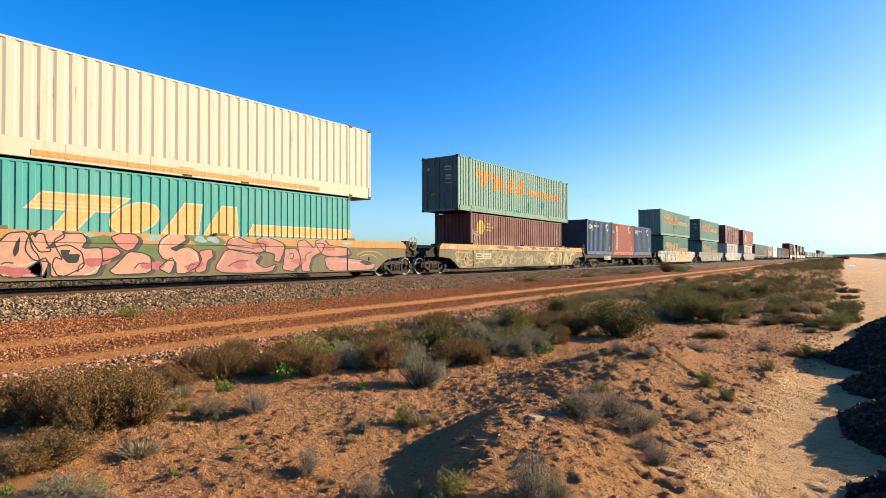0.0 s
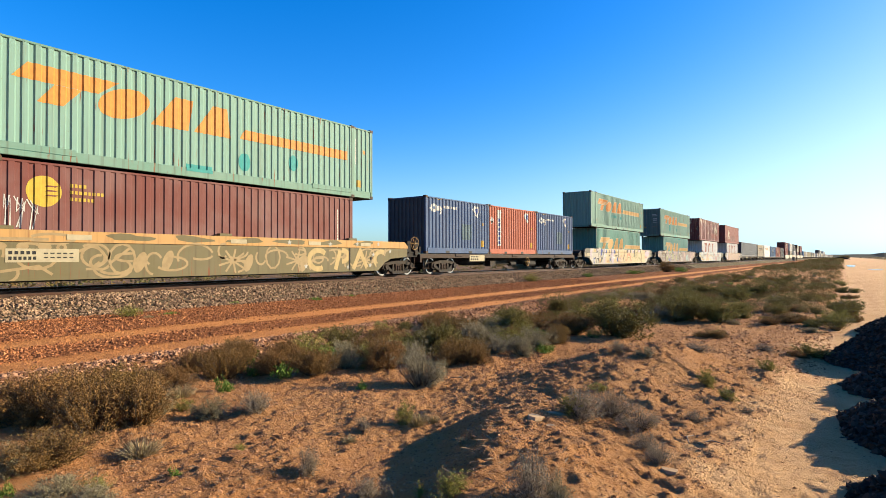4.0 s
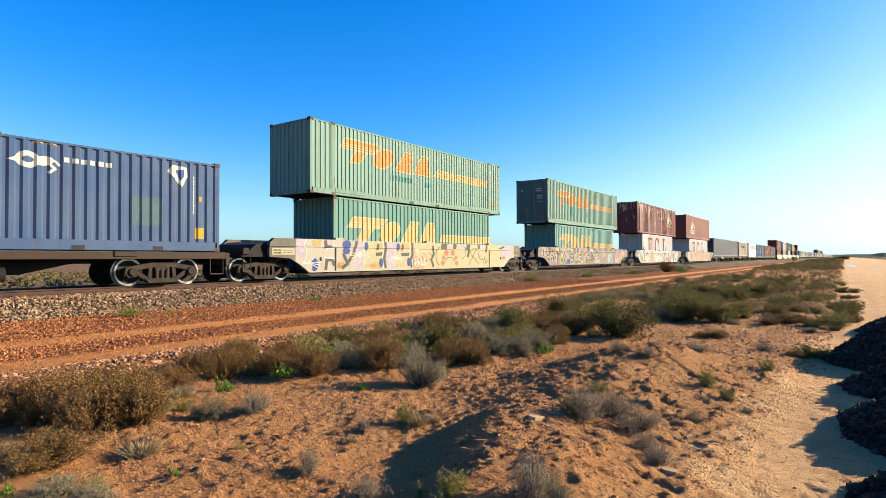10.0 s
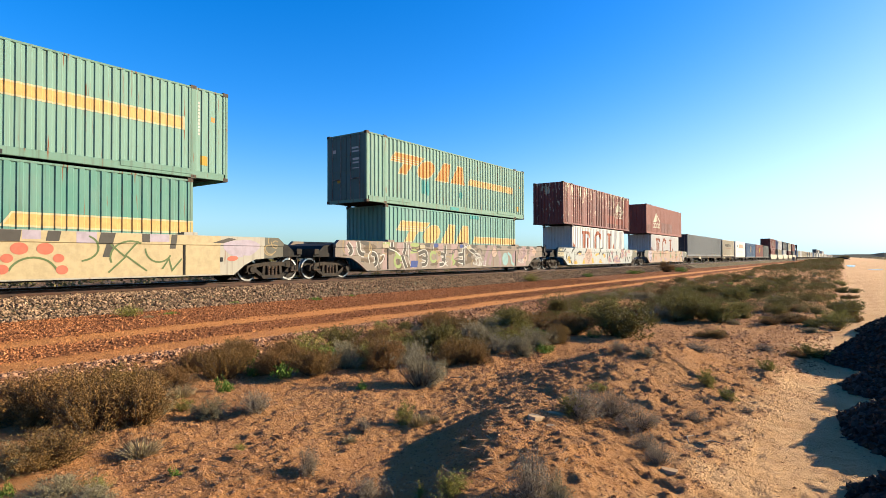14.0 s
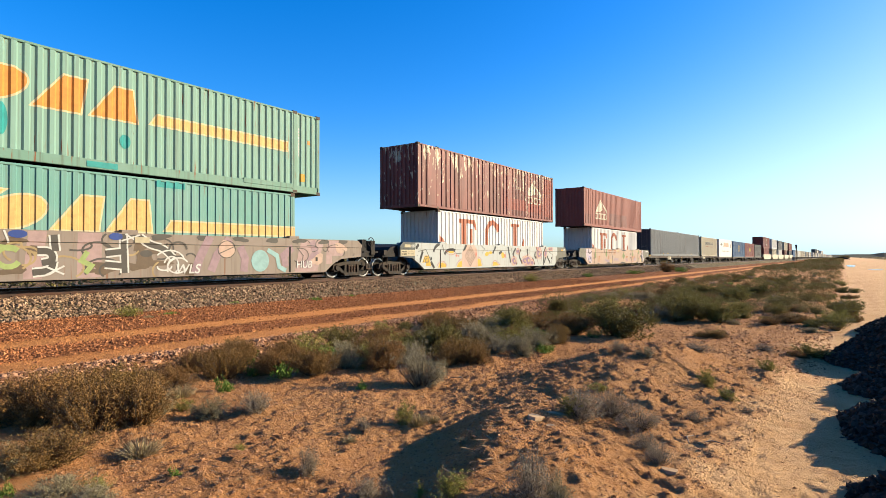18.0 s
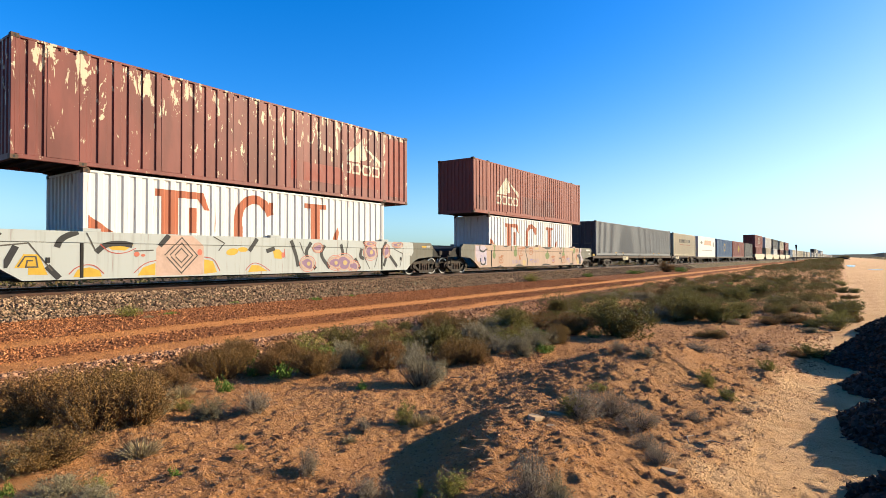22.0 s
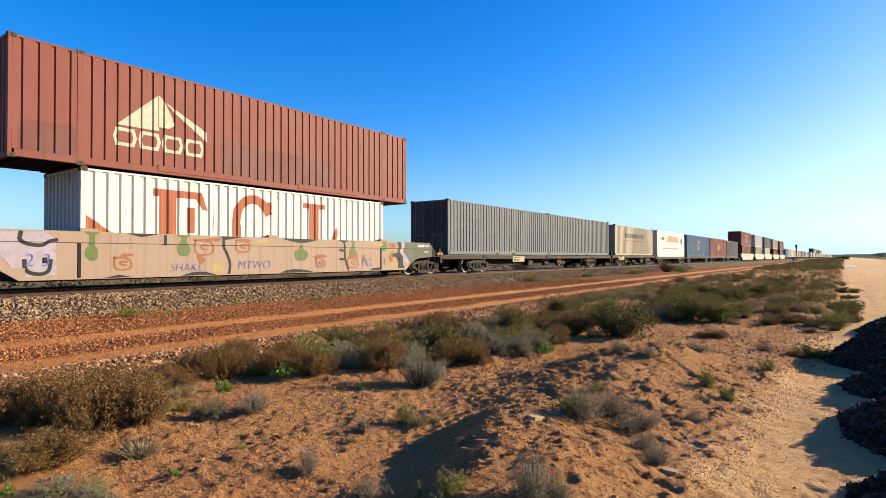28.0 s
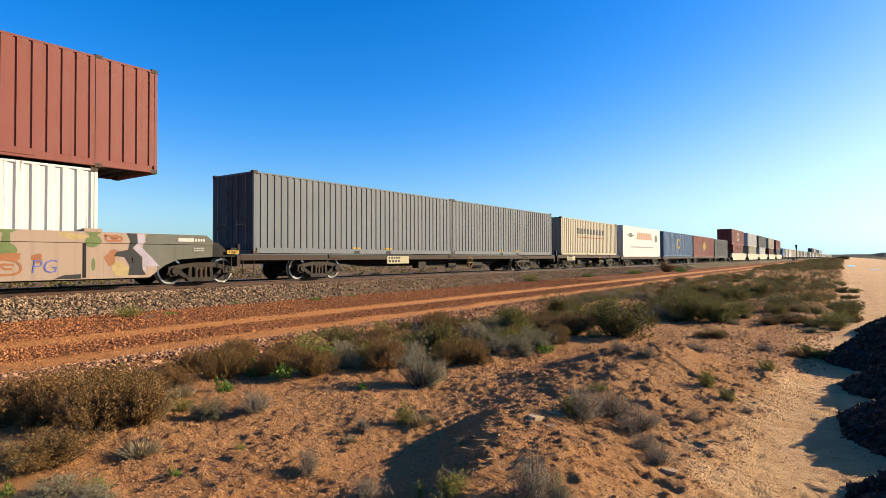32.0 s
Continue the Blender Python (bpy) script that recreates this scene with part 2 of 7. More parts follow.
def container(label, yc, z0, L, H, mat, trim=None, pitch=0.278, flat=0.46, depth=0.030, inner=None, end="front", rail=0.16,
              low_rail=None, paints=(), pockets=(), far=False, heavy=(), end_shade_mat=None, group="containers on the train", slope=0.022, W=2.44):
    """A corrugated freight box. paints: (name, material, polygons, lift, label)."""
    m = pose(TRACK_X, yc, z0)
    ob = rolling(thing("shipping_container", m, label, "container", group), m)
    trim = trim or mat
    h, w = L / 2, W / 2
    post = 0.10
    stops = [-h + post, h - post]
    mids = [] if inner is None else [-inner, inner]
    edges = [-h + post] + [e for y in mids for e in (y - 0.09, y + 0.09)] + [h - post]
    prof = []
    for a, b in zip(edges[::2], edges[1::2]):
        prof += folds(a, b, pitch, flat, depth, w - 0.006, slope)
    sides = Build()
    near = wall(prof, rail, H - 0.09)
    part("side_panel", near, mat, ob)
    farb = Build().add([(-x, y, z) for x, y, z in near.v], [f[::-1] for f in near.f])
    part("side_panel", farb, mat, ob)
    for s in (1, -1):
        x0, x1 = sorted((s * (w - 0.09), s * w))
        part("bottom_rail", Build().bar(x0, x1 + (0.004 if s > 0 else 0), -h + 0.15, h - 0.15, 0.02, rail), low_rail or trim, ob)
        part("top_rail", Build().bar(x0, x1, -h + 0.15, h - 0.15, H - 0.1, H - 0.035), trim, ob)
        for y in (-h, h - post):
            part("corner_post", Build().bar(x0, x1, y, y + post, 0.11, H - 0.11), trim, ob)
        for y in mids:
            part("stacking_post", Build().bar(x0, x1 + (0.006 if s > 0 else 0), y - 0.09, y + 0.09, 0.0, H - 0.005), trim, ob)
        if not far:
            for y in [-h, h] + mids:
                for z in (0.0, H - 0.118):
                    a, b = (y, y + 0.178) if y == -h else (y - 0.178, y) if y == h else (y - 0.092, y + 0.092)
                    cc = Build()
                    xx = sorted((s * (w - 0.162), s * (w + 0.008)))
                    cc.bar(xx[0], xx[1], a, b, z - 0.004, z + 0.122, 0.014)
                    c = part("corner_casting", cc, CAST, ob)
                    ym = (a + b) / 2
                    part("casting_hole", Build().add([(s * (w + 0.0095), ym + 0.03 * math.cos(k * 0.785), z + 0.06 + 0.04 * math.sin(k * 0.785)) for k in range(8)], [tuple(range(8))]), INK, c)
    # the end that faces the viewer is at -Y
    # ends may take a darker paint than the sides, with their shade put into it
    for s in (-1, 1):
        yy = s * (h - 0.004)
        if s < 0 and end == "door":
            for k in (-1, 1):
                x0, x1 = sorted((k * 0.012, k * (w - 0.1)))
                door = part("door_leaf", Build().box(x0, x1, yy, yy + 0.05, 0.14, H - 0.12), end_shade_mat or mat, ob)
                if not far:
                    for z in (0.14, 0.75, 1.4, 2.05, H - 0.2):
                        part("door_rib", Build().bar(x0 + 0.03, x1 - 0.03, yy - 0.02, yy + 0.005, z, z + 0.08), end_shade_mat or trim, door)
                    for q in (0.26, 0.74):
                        xr = x0 + (x1 - x0) * q
                        part("locking_rod", Build().tube((xr, yy - 0.045, 0.1), (xr, yy - 0.045, H - 0.08), 0.018, 8), grimy("galvanised_rod", (0.234, 0.226, 0.211), (0.117, 0.07, 0.039)), door)
                        part("rod_handle", Build().bar(xr - 0.02, xr + 0.35 * (1 if q < 0.5 else -1) if q < 0.5 else xr + 0.02, yy - 0.075, yy - 0.055, 1.02, 1.07) if q < 0.5 else
                             Build().bar(xr - 0.35, xr + 0.02, yy - 0.075, yy - 0.055, 1.02, 1.07), grimy("galvanised_rod", (0.234, 0.226, 0.211), (0.117, 0.07, 0.039)), door)
        else:
            pr = folds(-w + 0.09, w - 0.09, 0.26, 0.42, 0.045, 0)
            v = [(a, yy - s * (-d), z) for a, d in pr for z in (0.13, H - 0.1)]
            f = [(2 * i, 2 * i + 2, 2 * i + 3, 2 * i + 1) for i in range(len(pr) - 1)]
            part("end_panel", Build().add(v, f), end_shade_mat or mat, ob)
        y0, y1 = sorted((yy, yy - s * 0.1))
        part("end_sill", Build().bar(-w + 0.09, w - 0.09, y0 - 0.003, y1, 0.0, 0.14), trim, ob)
        part("end_header", Build().bar(-w + 0.09, w - 0.09, y0 - 0.003, y1, H - 0.1, H - 0.035), trim, ob)
    part("roof_sheet", Build().box(-w + 0.085, w - 0.085, -h + 0.1, h - 0.1, H - 0.085, H - 0.05), ROOF, ob)
    comb = [(-h + 0.1, 0.1)]
    y = -h + 0.5
    while y < h - 0.4 and not far:
        comb += [(y, 0.1), (y, 0.03), (y + 0.06, 0.03), (y + 0.06, 0.1)]
        y += 0.45
    under = Build().prism(comb + [(h - 0.1, 0.1), (h - 0.1, 0.14), (-h + 0.1, 0.14)], -w + 0.07, w - 0.07)
    part("underfloor", under, UNDER, ob)
    if z0 > 3.5 and not far:      # twistlocks down to the box below
        gap = 0.035
        for s in (1, -1):
            for y in (-6.0, 6.0):
                xx = sorted((s * 1.06, s * 1.18))
                part("twistlock", Build().bar(xx[0], xx[1], y - 0.07, y + 0.07, -gap - 0.004, 0.05), CAST, ob)
    for y in pockets:
        part("fork_pocket", Build().box(w + 0.002, w + 0.0065, y - 0.16, y + 0.16, 0.035, min(rail - 0.035, 0.15)), INK, ob)
    for y0, y1 in heavy:      # smooth unfolded panels and stepped rails
        part("rail_step", Build().bar(w - 0.02, w + 0.02, y0, y1, rail - 0.13, rail + 0.05), low_rail or trim, ob)
    full = [(-h, w)] + prof + [(h, w)]
    zs = [(0.0, w), (H, w)]
    for name, pm, polys, lift, lab in paints:
        split = len(polys) < 16 and not far
        b = Build()
        for k, item in enumerate(polys):
            for p in item if isinstance(item, Stroke) else [item]:
                up, dn = cut(p, 1, rail, H), cut(p, 1, 0, rail)
                if len(up) > 2:
                    lay(b, up, full, 0, lift + (k % 9) * 0.0006)
                if len(dn) > 2:
                    lay(b, dn, [(-h, w + 0.004), (h, w + 0.004)], 0, lift + (k % 9) * 0.0006)
            if split and b.f:
                part(name, b.mesh(name, pm, weld=True), None, ob, lab)
                b = Build()
        if b.f:
            part(name, b.mesh(name, pm, weld=True), None, ob, lab)
    return ob


def swoosh(dy=0.0, dz=0.0, k=1.0):
    """The haulier's slanted shapes: a roofed bar with a leg, a round, two leaning feet and a long stripe."""
    f = lambda pts: [(y + dy, 1.95 + (z - 1.95) * k + dz) for y, z in pts]
    solid = [[(-5.75, 2.0), (-5.4, 2.43), (-3.2, 2.43), (-3.75, 2.0)], [(-5.2, 1.47), (-4.6, 1.47), (-4.15, 1.99), (-4.8, 1.99)],
             oval(-3.05, 1.88, 0.66, 0.46, 24, 0.55), [(-2.30, 1.45), (-1.12, 1.45), (-0.98, 2.42), (-1.56, 2.42)],
             [(-0.94, 1.47), (0.36, 1.47), (0.24, 2.42), (-0.28, 2.42)], [(0.7, 1.53), (5.78, 1.50), (5.78, 1.86), (0.92, 1.86)]]
    lines = []
    for p in solid:
        lines += ribbon(p + [p[0]], 0.05)
    lines += ribbon([(-5.65, 2.1), (-3.6, 2.1)], 0.045) + ribbon([(-5.6, 2.2), (-3.5, 2.2)], 0.03)
    return [over(p, f) for p in solid], [over(p, f) for p in lines]


def pyramid(cy, cz, s):
    """A pale pyramid over rounded bars."""
    f = lambda pts: [(cy + y * s, cz + z * s) for y, z in pts]
    out = [f([(-1.2, 0.0), (-0.02, 1.08), (-0.02, 0.16), (0.02, 0.02)]), f([(0.0, 1.08), (0.14, 1.0), (0.52, 0.28), (0.30, 0.14), (0.0, 0.14)]),
           f([(0.2, 0.92), (1.55, 0.25), (1.55, -0.06), (0.55, 0.62)])]
    for a in (-0.95, -0.25, 0.45, 1.15):
        out += [over(p, f) for p in ribbon([(a - 0.24, -0.12), (a + 0.2, -0.12), (a + 0.26, -0.33), (a + 0.2, -0.54), (a - 0.24, -0.54), (a - 0.3, -0.33), (a - 0.24, -0.12)], 0.1)]
    return out


def big_marks():
    """Tall painted shapes: a flagged post, a bow and a second post."""
    out = [slab(-3.95, -3.4, 0.9, 2.6), slab(-4.12, -2.75, 2.38, 2.6), [(-2.95, 2.6), (-2.6, 2.6), (-2.35, 2.05), (-2.55, 2.05), (-2.75, 2.38)],
           slab(-3.05, -2.8, 1.3, 2.1)]
    out += ribbon(arc(-0.65, 1.75, 0.68, 20, 200, 16, 0.8), 0.30) + [slab(-1.48, -1.15, 0.9, 1.6), slab(-0.05, 0.1, 2.05, 2.5)]
    out += [slab(1.86, 2.35, 0.9, 2.6), slab(1.55, 2.65, 2.42, 2.6), [(3.0, 1.2), (3.25, 1.2), (3.35, 1.55), (3.25, 1.75)], [(-5.95, 1.7), (-5.95, 1.25), (-5.3, 1.25)]]
    return out


def bars(y0, y1, z, h, n, gap=0.35):
    """A row of plain bars where small lettering stands."""
    w = (y1 - y0) / n
    return [slab(y0 + i * w, y0 + (i + 1 - gap) * w, z, z + h) for i in range(n)]


def column(y, z0, z1, w, n):
    d = (z1 - z0) / n
    return [slab(y, y + w, z0 + i * d, z0 + (i + 0.7) * d) for i in range(n)]


TEAL = paint("sea_green_container_paint", (0.165, 0.290, 0.240), 0.9, 0.08, 0.45)
TEAL_T = paint("rust_streaked_green_trim", (0.122, 0.235, 0.183), 2.2, 0.3, 0.6)
# sea green at about half value: shade on the door ends, mixed into the paint
TEAL_SHADE = paint("shaded_green_door_paint", (0.085, 0.140, 0.130), 0.6, 0.1, 0.5)
TEAL_B = paint("bright_turquoise_container_paint", (0.050, 0.275, 0.250), 0.35, 0.25, 0.25)
CREAM = paint("cream_container_paint", (0.470, 0.420, 0.330), 0.45, 0.06, 0.15)
OCHRE = paint("ochre_rail_paint", (0.407, 0.231, 0.068), 0.5, 0.2, 0.4)
MAROON = paint("dull_maroon_container_paint", (0.136, 0.037, 0.029), 0.2, 0.3, 0.3)
OXIDE = paint("faded_red_oxide_paint", (0.200, 0.058, 0.043), 0.5, 0.07, 0.35)
FLAKE = peeling("flaking_maroon_paint", (0.185, 0.052, 0.042), (0.560, 0.470, 0.330))
OFFWHITE = paint("stained_white_container_paint", (0.560, 0.550, 0.530), 0.6, 0.08, 0.22)
NAVY = paint("chalky_navy_container_paint", (0.036, 0.075, 0.165), 0.25, 0.15, 0.35)
# for navy and grey boxes: the sunless ends' shade is painted into this colour
END_SHADE = paint("shaded_blue_grey_end_paint", (0.044, 0.050, 0.063), 0.3, 0.2, 0.4)
SALMON = paint("sunburnt_orange_red_paint", (0.330, 0.085, 0.045), 0.25, 0.15, 0.3)
GREY = paint("silver_grey_container_paint", (0.126, 0.136, 0.146), 0.25, 0.12, 0.3)
SAND_P = paint("sand_coloured_container_paint", (0.373, 0.325, 0.231), 0.25, 0.2, 0.3)
WHITE_P = paint("clean_white_container_paint", (0.502, 0.489, 0.461), 0.15, 0.1, 0.2)
BLUE_P = paint("strong_blue_container_paint", (0.027, 0.088, 0.190), 0.15, 0.3, 0.25)
RED_P = paint("brick_red_container_paint", (0.204, 0.048, 0.034), 0.2, 0.3, 0.3)
DGREY = paint("dark_grey_container_paint", (0.082, 0.082, 0.078), 0.2, 0.25, 0.3)
ORANGE_L = plain("orange_logo_paint", (0.540, 0.215, 0.040))
GOLD_L = plain("amber_logo_paint", (0.540, 0.330, 0.115))
PALE_L = plain("pale_outline_paint", (0.489, 0.407, 0.244))
IVORY_L = plain("ivory_logo_paint", (0.489, 0.448, 0.339))
BROWN_L = paint("rust_red_lettering_paint", (0.310, 0.088, 0.040), 0.3, 0.08, 0.3)
PATCH = plain("turquoise_touch_up_paint", (0.020, 0.244, 0.231))
BLUE_L = plain("blue_sticker", (0.041, 0.068, 0.217))
LEMON = plain("yellow_disc_paint", (0.448, 0.312, 0.034))

ZU, HU = 4.05, 3.00      # upper boxes
ZL, HL = 1.0, 3.02      # lower boxes


def logo(solid_mat, dy=0.0, dz=0.0, k=1.0):
    s, l = swoosh(dy, dz, k)
    return [("painted_logo", solid_mat, s[:-1], 0.004, "slanted amber and orange logo shapes"), ("painted_stripe", GOLD_L, s[-1:], 0.004, "long amber stripe"), ("logo_outline", PALE_L, l, 0.006, "thin pale outline")]


def serials(h):
    """Small markings at the end of a long box."""
    return [("serial_bars", WHITE, column(h - 1.05, 1.4, 2.5, 0.08, 10), 0.006, ""), ("warning_label", YELLOW, [slab(h - 0.95, h - 0.7, 0.45, 0.75)], 0.006, "yellow warning label"), ("warning_label", ORANGE_L, [slab(h - 0.6, h - 0.45, 1.9, 2.05)], 0.006, "")]


def door_marks(ob, W, H, L):
    """Faded marks on the doors: bars for the lettering, pale labels."""
    y = -L / 2 - 0.0065
    for x0, x1, z0, z1 in ((0.35, 0.75, 2.35, 2.43), (0.35, 0.85, 2.2, 2.27), (0.4, 0.8, 1.85, 1.95), (0.4, 0.8, 1.7, 1.77), (0.4, 0.85, 1.45, 1.52), (-0.85, -0.65, 2.25, 2.4), (-0.55, -0.35, 0.9, 1.05)):
        part("door_label", Build().box(x0, x1, y - 0.003, y, z0, z1), WHITE if z0 > 1.2 else YELLOW, ob)


def make_containers():
    steps = ((-6.0, -4.3), (3.9, 6.0))
    # first double stack
    container("cream ribbed container with a smooth lower band, stacked on top", 10.65, ZU - 0.01, 14.63, HU, CREAM, pitch=0.36, flat=0.45, slope=0.07, inner=6.1, rail=0.50,
              low_rail=CREAM, pockets=(-1.05, 1.02), paints=[("ochre_band", OCHRE, [slab(-5.2, 4.38, 0.09, 0.24)], 0.014, "ochre lower rail"), ("small_lettering", GOLD_L, bars(-1.3, -0.8, 0.27, 0.05, 5) + bars(0.8, 1.3, 0.27, 0.05, 5), 0.012, "")])
    container("turquoise corrugated container with amber logo shapes, set in the well", 10.65, ZL, 12.19, HL, TEAL_B, paints=logo(GOLD_L, 0.45, -0.2))
    # second double stack
    p = [("painted_logo", ORANGE_L, swoosh()[0], 0.004, "faded orange slanted logo shapes"), ("touch_up", PATCH, [slab(-5.9, -4.6, 0.17, 0.35), slab(-1.2, -0.3, 0.2, 0.42), oval(0.9, 0.75, 0.25, 0.3), oval(3.0, 1.0, 0.2, 0.3)], 0.008, "turquoise repaired patches")]
    door_marks(container("pale green weathered container with faded orange shapes, stacked", 32.06, ZU, 14.63, HU, TEAL, TEAL_T, end_shade_mat=TEAL_SHADE, end="door", depth=0.036, slope=0.04, flat=0.42, inner=6.1, rail=0.30, heavy=steps, paints=p + serials(7.3)), 2.44, HU, 14.63)
    disc = [oval(-5.02, 2.24, 0.4, 0.4, 28)]
    tag = []
    rng = random.Random(4)
    for i in range(7):
        a = (-5.85 + i * 0.09, 2.1 - i * 0.02)
        tag += ribbon([a, (a[0] + rng.uniform(-.1, .25), a[1] - .35), (a[0] + rng.uniform(0, .3), a[1] - .1), (a[0] + rng.uniform(-.1, .2), a[1] - .75)], 0.03)
    container("dull maroon container with a yellow disc and small lettering", 32.06, ZL, 12.19, HL, MAROON,
              paints=[("disc", LEMON, disc, 0.004, "yellow painted disc"), ("disc_bars", MAROON, [slab(-5.0, -4.75, 2.36 - i * 0.12, 2.4 - i * 0.12, 0.06) for i in range(3)], 0.006, ""),
                      ("lettering_bar", LEMON, bars(-4.42, -4.0, 2.4, 0.09, 4) + bars(-4.42, -3.55, 2.22, 0.09, 8) + bars(-4.42, -3.8, 2.04, 0.09, 6), 0.005, "yellow lettering bars"),
                      ("spray_tag", WHITE, tag, 0.006, "white sprayed scrawl"), ("serial_bars", WHITE, column(5.2, 0.9, 2.5, 0.09, 14), 0.005, "")])
    # three short boxes on the skeleton flat
    for i, (yc, mat) in enumerate(((46.21, NAVY), (52.33, SALMON), (58.47, NAVY))):
        ps = [("map_sticker", WHITE, [[(1.3, 2.45), (1.45, 2.66), (1.92, 2.62), (1.95, 2.35), (1.75, 2.0), (1.6, 2.15)]], 0.005, "white map-shaped sticker"),
              ("map_core", BLUE_L, [[(1.55, 2.5), (1.8, 2.55), (1.82, 2.35), (1.7, 2.18)]], 0.007, ""),
              ("warning_label", YELLOW, [slab(2.19, 2.5, 0.4, 0.76), slab(2.3, 2.4, 1.6, 1.75)], 0.005, "yellow warning label"), ("serial_bars", WHITE, column(2.1, 1.2, 2.4, 0.07, 11), 0.005, "")]
        if mat is NAVY:
            ps += [("swirl_logo", WHITE, ribbon(arc(-2.3, 2.3, 0.2, 20, 330, 16, 0.15), 0.13) + [oval(-1.95, 2.3, 0.22, 0.13, 14, 0.4), [(-2.75, 2.25), (-2.4, 2.42), (-2.45, 2.2)]] + ribbon([(-1.9, 2.3), (-1.7, 2.12), (-1.85, 2.0)], 0.07) + ribbon([(-1.95, 2.4), (-1.65, 2.3), (-1.58, 2.22)], 0.06), 0.005, "white curled logo shape"),
                   ("lettering_bar", WHITE, bars(-1.5, -0.25, 2.33, 0.13, 6, 0.3), 0.005, "white lettering bars"), ("old_patch", plain("faded_blue_patch", (0.061, 0.109, 0.136)), [slab(0.2, 1.15, 0.75, 1.6)], 0.004, "faded repaired patch"),
                   ("roof_marks", YELLOW, bars(-2.2, -1.6, 2.74, 0.03, 4), 0.005, "")]
        else:
            ps += [("name_strip", WHITE, [slab(-2.1, -1.72, 0.5, 2.62)], 0.005, "white upright name strip"), ("strip_bars", BLUE_L, column(-2.03, 0.58, 2.2, 0.24, 6), 0.007, "blue lettering bars"),
                   ("hazard_diamond", WHITE, [[(-2.98, 1.98), (-2.74, 2.2), (-2.5, 1.98), (-2.74, 1.76)]], 0.006, "white hazard diamond"), ("diamond_core", INK, [[(-2.9, 1.95), (-2.58, 1.95), (-2.74, 1.8)]], 0.008, "")]
        container(("navy blue" if mat is NAVY else "orange-red") + " short container with white markings on a flat wagon", yc, 1.72, 6.06, 2.88, mat, end_shade_mat=END_SHADE if mat is NAVY else None, pitch=0.30, flat=0.36, depth=0.046, slope=0.06,
                  rail=0.30, pockets=(-1.15, 1.0), paints=ps, end="front")
    # green stacks
    p = logo(ORANGE_L) + [("touch_up", PATCH, bars(-2.6, -0.9, 1.0, 0.25, 8, 0.6) + [oval(0.2, 1.05, 0.25, 0.12)], 0.008, "turquoise scrawl")]
    container("pale green container with amber logo shapes, longer than the box below", 72.65, ZU - 0.01, 14.63, 2.94, TEAL, TEAL_T, pitch=0.228, inner=6.1, rail=0.24, heavy=steps, pockets=(-1.07, 1.0), paints=p + serials(7.3))
    container("sea green container with faded amber logo shapes, low in the well", 72.65, ZL, 12.19, HL, paint("faded_turquoise_container_paint", (0.085, 0.225, 0.182), 0.7, 0.35, 0.45), TEAL_T, paints=logo(GOLD_L, 0.45, -0.2))
    p = logo(ORANGE_L) + [("touch_up", PATCH, [slab(-3.4, -3.15, 0.7, 1.35), oval(-2.9, 1.0, 0.14, 0.4), slab(-1.0, -0.2, 0.06, 0.22), oval(0.0, 0.9, 0.15, 0.2)], 0.008, "turquoise repaired patches")]
    door_marks(container("weathered green container with orange logo shapes, stacked on top", 93.96, ZU - 0.10, 14.63, HU + 0.08, TEAL, TEAL_T, end_shade_mat=TEAL_SHADE, end="door", depth=0.042, slope=0.05, flat=0.38, inner=6.1, rail=0.28, heavy=steps, paints=p + serials(7.3)), 2.44, HU, 14.63)
    container("turquoise container with amber logo shapes, low in the well", 93.96, ZL, 12.19, HL - 0.10, paint("pale_turquoise_container_paint", (0.115, 0.262, 0.228), 0.4, 0.35, 0.35), paints=logo(GOLD_L, 0.45, -0.2) + [("touch_up", PATCH, [slab(0.9, 1.8, 2.65, 2.85)], 0.008, "")])
    # maroon over white stacks
    p = [("pyramid_logo", IVORY_L, pyramid(4.6, 1.55, 0.85), 0.005, "ivory pyramid logo shape"), ("repaint_band", paint("fresh_red_repaint", (0.231, 0.050, 0.034)), [slab(0.9, 5.9, 0.5, 1.2), slab(6.1, 7.6, 0.3, 2.9)], 0.0035, "redder repainted band"),
         ("smooth_panel", FLAKE, [], 0.03, "")]
    c = container("maroon container with peeling paint and an ivory pyramid shape", 115.23, ZU - 0.06, 15.46, 3.14, FLAKE, trim=FLAKE, pitch=0.40, flat=0.5, depth=0.045, inner=6.1, rail=0.14, paints=p)
    for a, b in ((-6.95, -6.2), (-3.97, -3.36), (-1.53, -1.1), (1.16, 1.5), (3.55, 3.8)):
        part("flat_panel", Build().bar(1.19, 1.226, a, b, 0.14, 2.95), FLAKE, c, "flat panel with flaking paint")
    container("white rust-stained container with big brown painted shapes", 115.23, ZL, 12.19, 2.96, OFFWHITE, pitch=0.34, flat=0.40, depth=0.04, slope=0.05, paints=[("painted_mark", BROWN_L, big_marks(), 0.005, "large rust-brown painted shapes")])
    p = [("pyramid_logo", IVORY_L, pyramid(-3.98, 1.28, 1.0), 0.005, "ivory pyramid logo shape"), ("grime_band", paint("darker_red_oxide_paint", (0.150, 0.044, 0.034)), [slab(-7.5, -6.1, 0.2, 1.0), slab(-1.9, 3.0, 0.25, 1.35)], 0.0035, "darker dirty band")]
    c = container("plain red oxide container with an ivory pyramid shape, stacked", 136.5, ZU - 0.02, 15.46, 3.10, OXIDE, pitch=0.33, flat=0.74, depth=0.035, inner=6.1, rail=0.22, heavy=((-4.0, -0.8), (1.3, 4.6)), paints=p)
